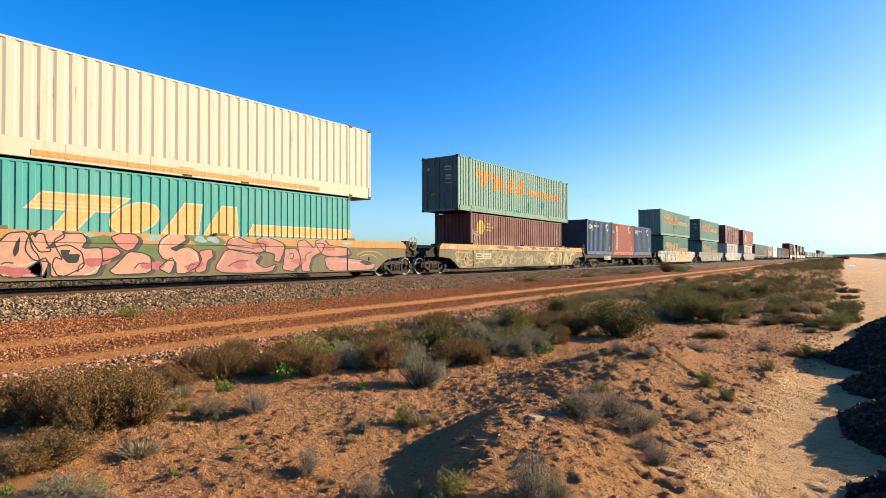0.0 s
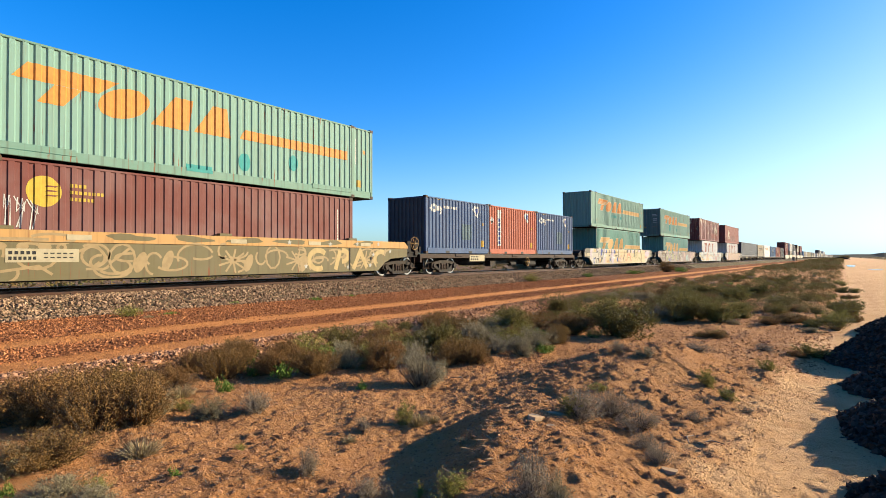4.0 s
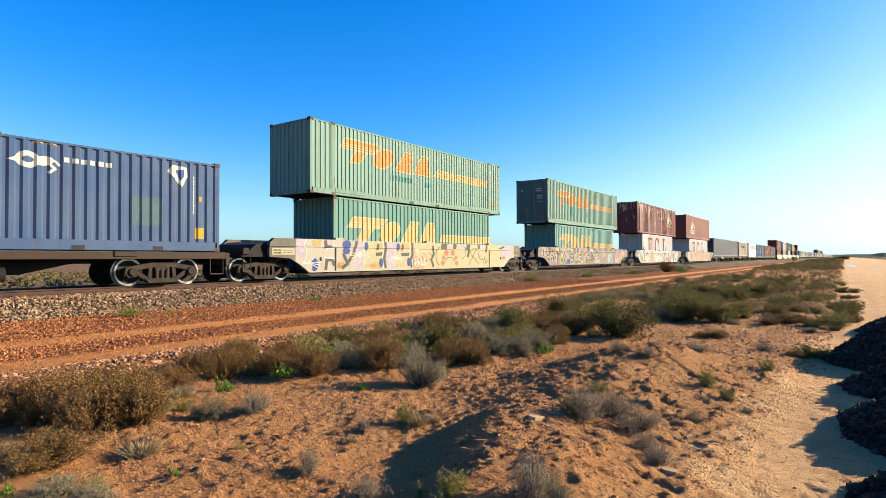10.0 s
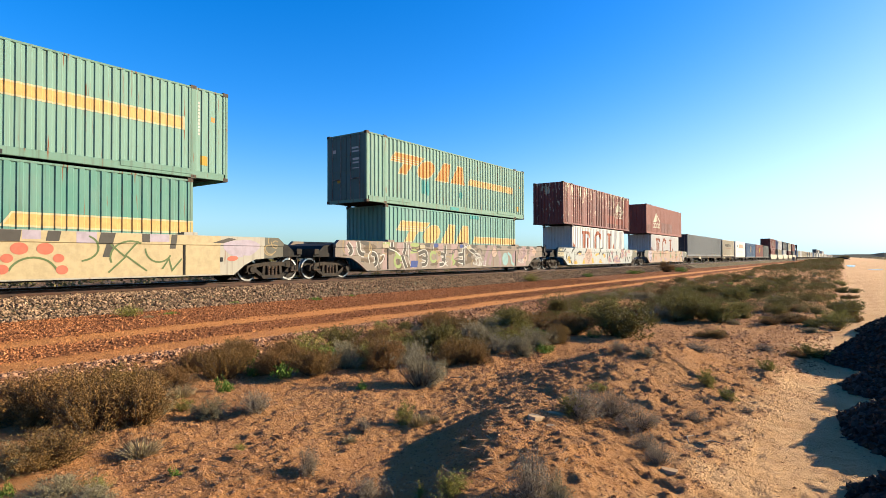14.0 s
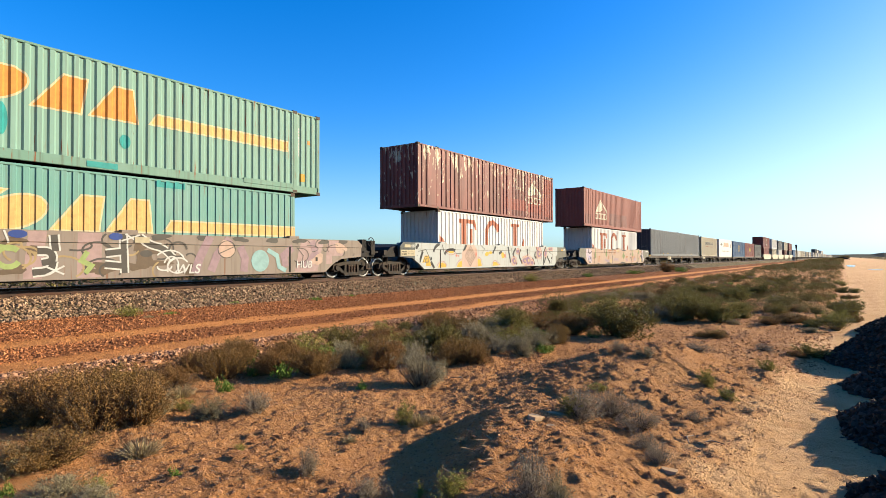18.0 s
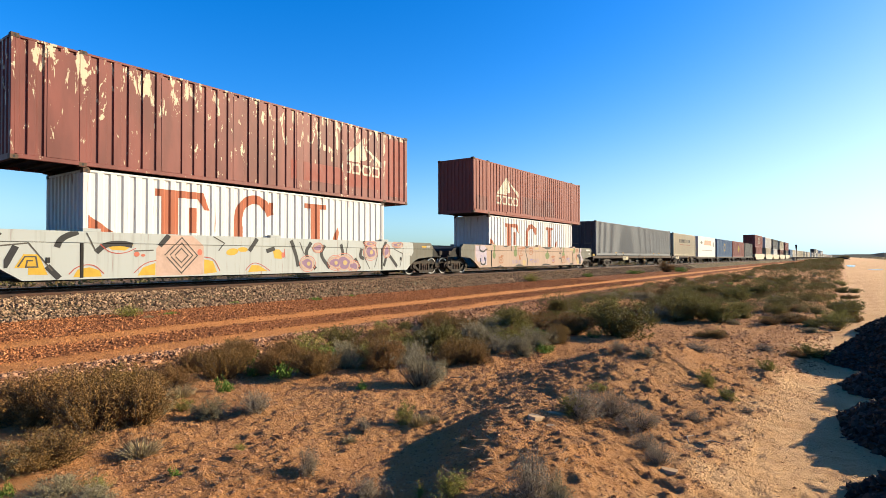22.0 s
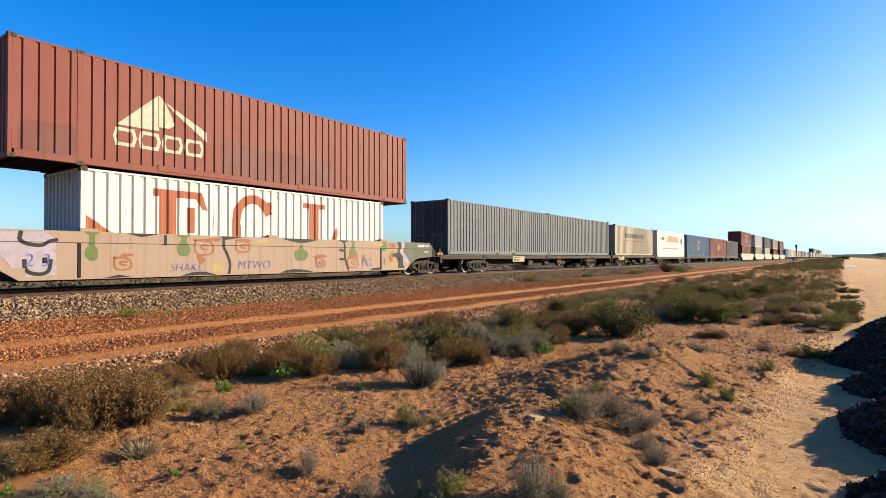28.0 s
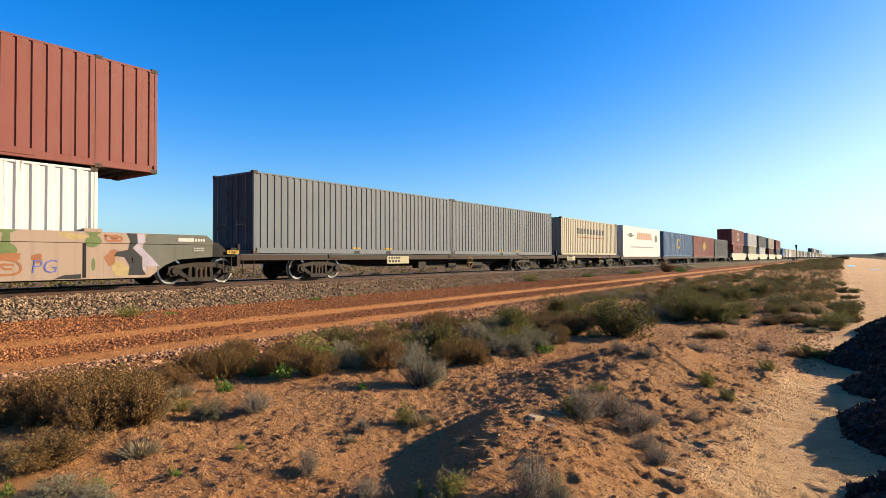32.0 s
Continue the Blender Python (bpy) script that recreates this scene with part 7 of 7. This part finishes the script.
def shrub(x, y, kind, w, h=None, seed=None):
    """One plant: w metres wide, h times as tall as its kind."""
    rng = random.Random((seed or 0) + int(x * 977) + int(y * 131))
    sm, fo = PLANTS[kind + (" far" if y > 10 else "")][rng.randrange(3)]
    ob = new("shrub")
    ob.empty_display_size = 0.1
    hh = h or rng.uniform(0.85, 1.15)
    ob.matrix_world = pose(x, y, height(x, y) - 0.02, 0, 0, rng.uniform(0, 360)) @ Matrix.Diagonal((w, w, w * hh, 1))
    tagged(ob, LABELS[kind], "shrub", "desert shrubs")
    for nm, me in (("branchwork", sm), ("foliage", fo)):
        o = new(nm, me)
        o.parent = ob
    return ob


def make_shrubs():
    make_plant_stock()
    shrub(-5.93, 1.98, "brown", 0.87, 1.05)
    shrub(-5.30, 2.21, "brown", 0.84, 1.20)
    shrub(-5.17, 2.53, "brown", 0.72, 1.28)
    shrub(-6.25, 1.86, "brown", 0.68, 1.12)
    shrub(-6.47, 2.40, "brown", 1.15, 0.64)
    shrub(-6.22, 2.87, "brown", 0.96, 0.75)
    shrub(-4.63, 1.60, "brown", 0.72, 0.76)
    shrub(-4.64, 1.39, "grey", 0.37, 1.06)
    shrub(-3.93, 1.45, "grey", 0.46, 0.53)
    shrub(-3.70, 1.55, "grey", 0.35, 0.56)
    shrub(-3.90, 1.66, "green", 0.21, 1.03)
    shrub(-4.14, 1.24, "forb", 0.16, 1.73)
    shrub(-4.39, 2.17, "straw", 0.46, 0.91)
    shrub(-5.34, 2.79, "grey", 0.44, 0.82)
    shrub(-5.29, 3.01, "green", 0.28, 0.85)
    shrub(-4.95, 3.09, "grey", 0.41, 0.87)
    shrub(-5.68, 3.21, "straw", 0.46, 0.87)
    shrub(-6.15, 3.35, "brown", 0.58, 0.95)
    shrub(-6.29, 4.07, "brown", 0.78, 1.08)
    shrub(-7.08, 4.14, "brown", 0.69, 0.95)
    shrub(-5.54, 3.63, "forb", 0.26, 1.58)
    shrub(-5.99, 4.57, "brown", 0.55, 1.41)
    shrub(-6.15, 4.50, "forb", 0.45, 1.54)
    shrub(-6.15, 5.01, "brown", 0.59, 1.48)
    shrub(-7.16, 4.99, "brown", 0.84, 0.85)
    shrub(-4.64, 3.39, "twig", 0.45, 0.87)
    shrub(-3.74, 2.08, "forb", 0.12, 1.63)
    shrub(-3.88, 2.68, "green", 0.18, 0.71)
    shrub(-3.31, 2.27, "straw", 0.23, 0.39)
    shrub(-3.08, 2.67, "twig", 0.26, 1.31)
    shrub(-5.36, 4.79, "brown", 0.68, 1.04)
    shrub(-5.32, 5.26, "grey", 0.60, 1.16)
    shrub(-4.95, 5.59, "brown", 0.83, 1.08)
    shrub(-4.48, 4.68, "forb", 0.20, 1.46)
    shrub(-5.58, 4.44, "forb", 0.42, 1.21)
    shrub(-4.04, 5.21, "grey", 0.64, 1.44)
    shrub(-4.80, 5.97, "grey", 0.55, 1.11)
    shrub(-4.43, 6.28, "brown", 0.55, 1.21)
    shrub(-3.31, 3.99, "green", 0.32, 1.14)
    shrub(-3.18, 4.04, "straw", 0.32, 1.08)
    shrub(-3.14, 4.22, "straw", 0.27, 0.81)
    shrub(-3.39, 3.38, "straw", 0.19, 1.06)
    shrub(-3.45, 3.61, "twig", 0.18, 1.29)
    shrub(-1.74, 2.49, "green", 0.27, 1.00)
    shrub(-2.04, 2.62, "green", 0.08, 2.32)
    shrub(-2.37, 2.51, "twig", 0.26, 0.99)
    shrub(-2.27, 3.46, "straw", 0.22, 0.89)
    shrub(-1.30, 2.61, "twig", 0.35, 1.39)
    shrub(-1.21, 2.70, "grey", 0.18, 1.81)
    shrub(-1.78, 4.41, "twig", 0.49, 0.91)
    shrub(-1.86, 4.42, "green", 0.34, 0.91)
    shrub(-1.61, 4.73, "twig", 0.46, 1.04)
    shrub(-1.37, 4.64, "twig", 0.42, 0.86)
    shrub(-1.04, 4.00, "twig", 0.25, 1.16)
    shrub(-1.99, 5.47, "green", 0.31, 0.63)
    shrub(-1.19, 4.22, "twig", 0.30, 0.89)
    shrub(-1.23, 6.70, "green", 0.34, 1.10)
    shrub(-0.96, 6.32, "green", 0.29, 0.74)
    shrub(-0.81, 6.12, "twig", 0.24, 0.74)
    shrub(-1.09, 5.32, "twig", 0.28, 0.75)
    shrub(-0.76, 7.99, "green", 0.33, 0.93)
    shrub(-1.92, 11.45, "green", 0.45, 0.61)
    shrub(-2.31, 6.94, "twig", 0.25, 1.19)
    shrub(-1.96, 6.92, "grey", 0.24, 1.01)
    shrub(-3.75, 7.95, "forb", 0.55, 0.78)
    shrub(-4.36, 7.45, "grey", 0.53, 1.03)
    shrub(-3.93, 7.56, "grey", 0.52, 1.08)
    shrub(-5.07, 8.19, "grey", 0.59, 0.93)
    shrub(-4.71, 8.63, "brown", 0.60, 1.02)
    shrub(-3.98, 8.89, "brown", 0.69, 0.97)
    shrub(-4.11, 6.49, "brown", 0.47, 1.14)
    shrub(-1.62, 8.20, "twig", 0.47, 0.57)
    shrub(-1.07, 10.31, "twig", 0.37, 0.70)
    shrub(-0.43, 10.29, "olive", 0.55, 0.65)
    shrub(-0.60, 10.03, "brown", 0.35, 0.64)
    shrub(-0.16, 15.91, "green", 0.62, 0.93)
    shrub(0.19, 16.34, "brown", 0.47, 0.80)
    shrub(0.07, 19.22, "olive", 1.00, 0.69)
    shrub(-0.14, 14.39, "brown", 0.27, 0.77)
    shrub(-3.39, 15.46, "olive", 0.90, 0.95)
    shrub(-1.10, 15.00, "brown", 0.95, 0.38)
    shrub(-3.42, 10.28, "olive", 1.50, 0.83)
    shrub(-3.09, 14.51, "olive", 1.29, 0.83)
    shrub(-2.43, 14.26, "olive", 1.23, 0.74)
    shrub(-2.18, 16.22, "olive", 1.00, 0.64)
    shrub(-0.96, 15.21, "brown", 1.06, 0.46)
    shrub(0.09, 17.58, "olive", 0.94, 0.74)
    shrub(-0.14, 14.77, "green", 0.91, 0.74)
    shrub(-2.48, 22.96, "olive", 1.56, 0.64)
    shrub(-1.51, 20.14, "olive", 1.04, 0.64)
    shrub(-29.20, 56.93, "grey", 3.82, 0.6)
    shrub(-5.97, 8.12, "green", 0.89, 0.64)
    shrub(-4.42, 9.28, "forb", 0.76, 0.55)
    shrub(-4.31, 10.30, "brown", 1.23, 0.64)
    shrub(-4.93, 9.84, "brown", 1.23, 0.74)
    shrub(-5.15, 8.73, "grey", 1.14, 0.64)
    shrub(-13.89, 6.52, "green", 0.78, 0.7)
    shrub(-13.36, 6.75, "straw", 0.33, 0.7)
    shrub(-14.16, 12.66, "forb", 0.71, 0.5)
    shrub(-14.50, 14.62, "forb", 0.45, 0.5)
    shrub(-14.99, 10.16, "forb", 0.48, 0.5)
    shrub(-13.66, 7.43, "forb", 0.63, 0.3)
    shrub(-14.81, 29.37, "green", 1.37, 0.6)
    shrub(-14.71, 38.40, "forb", 1.28, 0.7)
    shrub(-13.84, 56.00, "brown", 1.62, 1.2)
    shrub(-14.31, 48.07, "forb", 2.01, 0.5)
    shrub(-12.91, 56.83, "forb", 2.03, 0.64)
    for x, y, kind, w, h in ((-6.9, 6.75, "olive", 0.9, 0.7), (-6.3, 7.3, "brown", 1.0, 0.75), (-5.15, 7.1, "olive", 1.1, 0.75), (-7.3, 8.2, "green", 0.7, 0.8), (-5.0, 9.1, "olive", 1.2, 0.75), (-4.45, 6.75, "brown", 0.95, 0.75), (-5.7, 6.3, "brown", 0.9, 0.75), (-6.0, 8.9, "brown", 1.1, 0.7), (-4.1, 8.1, "grey", 0.9, 0.7)):
        shrub(x, y, kind, w, h)
    # thicker scrub between road and path
    rng = random.Random(77)
    n = 0
    while n < 140:
        y = 4.4 + 41 * rng.random() ** 1.35
        x = rng.uniform(-7.7, -0.9)
        edge = -5.2 + 0.02 * y if y < 9 else -0.9 - 2.6 * rng.random() ** 2
        if x > edge or (y < 9 and x > -4.6 and rng.random() < 0.9):
            continue
        if y > 9 and x > -3.2 and rng.random() < 0.45:
            continue
        kind = rng.choice(["brown", "brown", "brown", "grey", "grey", "olive", "olive", "twig", "green", "straw", "forb"])
        if kind == "olive" and y < 9:
            kind = "brown"
        shrub(x, y, kind, rng.uniform(0.4, 0.95) * (1.15 if kind == "olive" else 0.95), rng.uniform(0.5, 0.8), n)
        n += 1
    # the close row along the road, and the fuller bushes behind the bank
    rng = random.Random(58)
    for x0, x1, y0, y1, k, lo, hi, kinds in ((-7.2, -4.3, 5.2, 13.0, 36, 0.45, 0.95, ("brown", "brown", "grey", "olive", "straw", "green")), (-6.0, -2.7, 12.5, 24.0, 28, 0.6, 1.2, ("olive", "olive", "brown", "green", "grey"))):
        for i in range(k):
            x, y = rng.uniform(x0, x1), rng.uniform(y0, y1)
            shrub(x, y, rng.choice(kinds), rng.uniform(lo, hi), rng.uniform(0.55, 0.85), 700 + i)
    # loose low bushes with sand between them, out to the edge of the path
    rng = random.Random(91)
    n = 0
    while n < 62:
        y = 13.5 + 36 * rng.random() ** 1.4
        edge = float(np.interp(y, (8, 12, 20, 50), EDGE))
        x = rng.uniform(-3.4, edge)
        shrub(x, y, rng.choice(["olive", "olive", "brown", "green", "grey", "olive"]), rng.uniform(0.3, 0.75), rng.uniform(0.5, 0.75), 500 + n)
        n += 1


EDGE = (-0.75, -0.25, 0.45, 0.3)


def make_far_scrub():
    """Low bushes too far off and too many to count."""
    rng = np.random.RandomState(5)
    mats = [leaf_material("far_scrub_" + k, a, b, c) for k, a, b, c in (("brown", (0.104, 0.063, 0.022), (0.178, 0.111, 0.041), (0.118, 0.082, 0.025)), ("green", (0.074, 0.071, 0.019), (0.148, 0.129, 0.037), (0.096, 0.082, 0.022)), ("grey", (0.110, 0.090, 0.035), (0.230, 0.185, 0.075), (0.125, 0.100, 0.036)))]
    bands = [(-8.0, -0.4, 17, 75, 420, 900, 0.024, 0.44), (-8.6, -0.5, 75, 200, 420, 110, 0.13, 0.6), (-9, -0.5, 200, 900, 600, 26, 0.5, 0.9),
             (-60, -21.5, 5, 120, 420, 40, 0.2, 0.5), (-400, -22, 100, 900, 700, 22, 0.7, 0.9), (16, 260, 120, 900, 800, 22, 0.7, 0.9), (-4, 6, 900, 2600, 200, 22, 2.0, 2.0)]
    for k, mat in enumerate(mats):
        vs = []
        for x0, x1, y0, y1, n, per, s, r in bands:
            n = n // 3
            cx, cy = rng.uniform(x0, x1, n), y0 + (y1 - y0) * rng.rand(n) ** 1.4
            rad = r * rng.uniform(0.5, 1.2, n)
            i = np.repeat(np.arange(n), per)
            d = unit(rng.normal(0, 1, (n * per, 3)))
            d[:, 2] = np.abs(d[:, 2])
            base = np.array([height(a, b) for a, b in zip(cx, cy)])
            rr = rad[i] * rng.uniform(0.5, 1.0, n * per) ** 0.5
            pos = np.stack([cx[i] + d[:, 0] * rr, cy[i] + d[:, 1] * rr, base[i] + d[:, 2] * rr * 0.75], 1)
            along = unit(d + rng.normal(0, 0.7, d.shape))
            side = unit(np.cross(along, rng.normal(0, 1, d.shape)))
            vs.append(quads(pos, along, side, s * rng.uniform(0.6, 1.3, n * per), s * 0.5 * rng.uniform(0.6, 1.2, n * per)))
        tagged(new("scrub", raw_mesh("scrub", np.concatenate(vs), 4, mat)), "far low desert scrub over the plain", "scrub", kind="stuff")


def make_distance():
    # low wooded rise on the horizon
    n = Nodes("hazy_wooded_rise", 1.0)
    p = n.coord("World")
    n.colour(n.mix(n.ramp(n.noise(p, 0.02, 6, 0.7), 0.35, 0.65), (0.037, 0.044, 0.034), (0.068, 0.064, 0.041)))
    b = Build()
    m = 160
    for i in range(m + 1):
        a = radians(20 + 140 * i / m)
        h = 9 + 9 * noise.noise((i * 0.11, 0, 0)) + 3 * noise.noise((i * 0.6, 4, 0))
        if a < radians(88):
            h += 5
        for r, z in ((2350, -3), (2420, h), (2900, h * 0.8)):
            b.v.append((r * math.cos(a), r * math.sin(a), z))
    b.f = [(i * 3 + k, (i + 1) * 3 + k, (i + 1) * 3 + k + 1, i * 3 + k + 1) for i in range(m) for k in range(2)]
    tagged(new("backdrop", b.mesh("backdrop", n.m)), "low dark wooded rise along the horizon", "hills", kind="structure")
    # shallow water on the dirt track far ahead
    wm = Nodes("muddy_water", 0.08)
    wm.colour(wm.mix(wm.noise(wm.coord("World"), 0.4, 3), (0.172, 0.117, 0.078), (0.234, 0.172, 0.117)))
    for cx, cy, rx, ry in ((1.0, 118, 0.7, 10), (3.1, 84, 0.8, 2.2)):
        rng = random.Random(int(cy))
        out = wobble(rng, cx, cy, rx, ry, 28, 0.12)
        b = Build().add([(x, y, height(cx, cy) + 0.03) for x, y in out], [tuple(range(len(out)))])
        tagged(new("puddle", b.mesh("puddle", wm.m)), "shallow muddy puddle on the dirt track", "puddle", "puddles on the track", "structure")
    # dark spoil beside the track far ahead
    st = new("spoil_heap")
    b = Build()
    for i in range(25):
        a = radians(180 * i / 24)
        for k, (r, z) in enumerate(((1.0, 0.0), (0.8, 0.55), (0.4, 0.95), (0.0, 1.05))):
            w = 1 + 0.25 * noise.noise((i * 0.5, k * 0.7, 1.0))
            b.v.append((5.0 * r * w * math.cos(a), 5 * r * w * (math.sin(a) * 2 - 1), z * 1.6 * w))
    b.f = [(i * 4 + k, (i + 1) * 4 + k, (i + 1) * 4 + k + 1, i * 4 + k + 1) for i in range(24) for k in range(3)]
    st.matrix_world = pose(-1.5, 400, -0.3)
    tagged(st, "dark spoil heap beside the line far ahead", "heap")
    part("mound", b, plain("dark_spoil", (0.070, 0.052, 0.039)), st)
    # signal beside the line
    sg = thing("railway_signal", pose(-14.3, 246, 0.1), "dark signal mast with a black signal head", "signal")
    part("mast", Build().tube((0, 0, 0), (0, 0, 5.6), 0.09, 10), grimy("signal_mast_steel", (0.094, 0.086, 0.078)), sg)
    part("signal_head", Build().bar(-0.3, 0.3, -0.12, 0.12, 4.6, 5.9, 0.05), INK, sg)
    part("ladder", Build().tube((0.25, 0.2, 0), (0.12, 0.2, 4.6), 0.03, 6).tube((-0.25, 0.2, 0), (-0.12, 0.2, 4.6), 0.03, 6), SPRING, sg)
    part("relay_box", Build().bar(-1.4, -0.5, -0.4, 0.4, 0, 1.5, 0.04), GREY, sg)


def make_litter():
    # flat pale rocks and dead sticks by the bank
    rk = stone_material("pale_flat_rock", (0.300, 0.190, 0.105), (0.380, 0.260, 0.150), (0.240, 0.150, 0.085))
    for x, y, s, a in ((-1.95, 4.3, 0.08, 20), (-2.0, 4.05, 0.09, 70), (-1.85, 4.0, 0.06, 140), (-1.95, 4.9, 0.10, 40), (-0.95, 3.9, 0.055, 10)):
        rng = random.Random(int(x * 100 + y * 7))
        out = wobble(rng, 0, 0, s, s * 0.6, 9, 0.15)
        b = Build()
        k = len(out)
        b.add([(p[0], p[1], -0.02) for p in out] + [(p[0] * 0.9, p[1] * 0.9, 0.008 + rng.uniform(0, 0.008)) for p in out], [(i, (i + 1) % k, (i + 1) % k + k, i + k) for i in range(k)] + [tuple(range(k, 2 * k))])
        o = new("flat_rock", b.mesh("flat_rock", rk))
        o.matrix_world = pose(x, y, height(x, y), 0, 6, a)
        tagged(o, "flat pale rock lying on the sandy bank", "rock", "flat rocks")
    wood = grimy("bleached_stick", (0.328, 0.257, 0.187), (0.195, 0.14, 0.094))
    for x, y, a in ((-0.95, 4.75, 30), (-1.0, 4.7, 100), (-3.9, 5.6, 10)):
        z = height(x, y) + 0.012
        b = Build().tube((0, 0, 0), (0.12, 0.02, 0.015), 0.006, 6, 0.005).tube((0.12, 0.02, 0.015), (0.2, -0.03, 0.005), 0.005, 6, 0.003).tube((0.08, 0.01, 0.01), (0.14, 0.08, 0.02), 0.004, 6, 0.002)
        o = new("dead_stick", b.mesh("dead_stick", wood))
        o.matrix_world = pose(x, y, z, 0, 0, a)
        tagged(o, "bleached dead stick lying on the sand", "stick", "dead sticks")


def make_twig_litter():
    """Fallen twigs and dry leaves strewn under the scrub, too many to count."""
    rng = np.random.RandomState(23)
    n = 9000
    y = 1.6 + 13 * rng.rand(n) ** 1.3
    x = rng.uniform(-7.2, -0.7, n)
    keep = np.array([noise.noise((a * 0.9, b * 0.9, 31.0)) > -0.12 for a, b in zip(x, y)])
    x, y = x[keep], y[keep]
    n = len(x)
    z = np.array([height(a, b) for a, b in zip(x, y)]) + 0.006
    a = rng.uniform(0, 2 * np.pi, n)
    along = unit(np.stack([np.cos(a), np.sin(a), rng.uniform(-0.1, 0.35, n)], 1))
    side = unit(np.cross(along, np.array([0.0, 0.0, 1.0])) + np.stack([np.zeros(n), np.zeros(n), rng.uniform(0, 1.2, n)], 1))
    v = quads(np.stack([x, y, z], 1), along, side, 0.02 + 0.10 * rng.rand(n) ** 2, np.full(n, 0.006) * rng.uniform(0.6, 1.8, n))
    mat = leaf_material("fallen_twigs", (0.060, 0.038, 0.024), (0.320, 0.235, 0.150), (0.150, 0.095, 0.050), 0.05)
    tagged(new("twig_litter", raw_mesh("twig_litter", v, 4, mat)), "fallen dry twigs strewn on the red sand", "twigs", kind="stuff")


# ---- what moves ----
def motions():
    times = [0.5 * i for i in range(65)]
    for ob, m in MOVING:
        x, y, z = m.translation
        walk(ob, [(t, pose(x, y - run(t), z)) for t in times])
    ticks = [0.1 * i for i in range(321)]
    turns = [math.degrees(run(t) / 0.41) for t in ticks]
    for ob, (x, y, z) in WHEELS:
        walk(ob, [(t, pose(x, y, z, a)) for t, a in zip(ticks, turns)])


make_ground()
tail = make_containers()
make_wells()
make_flats(tail)
make_track()
make_heaps()
make_shrubs()
make_far_scrub()
make_distance()
make_litter()
make_twig_litter()
motions()
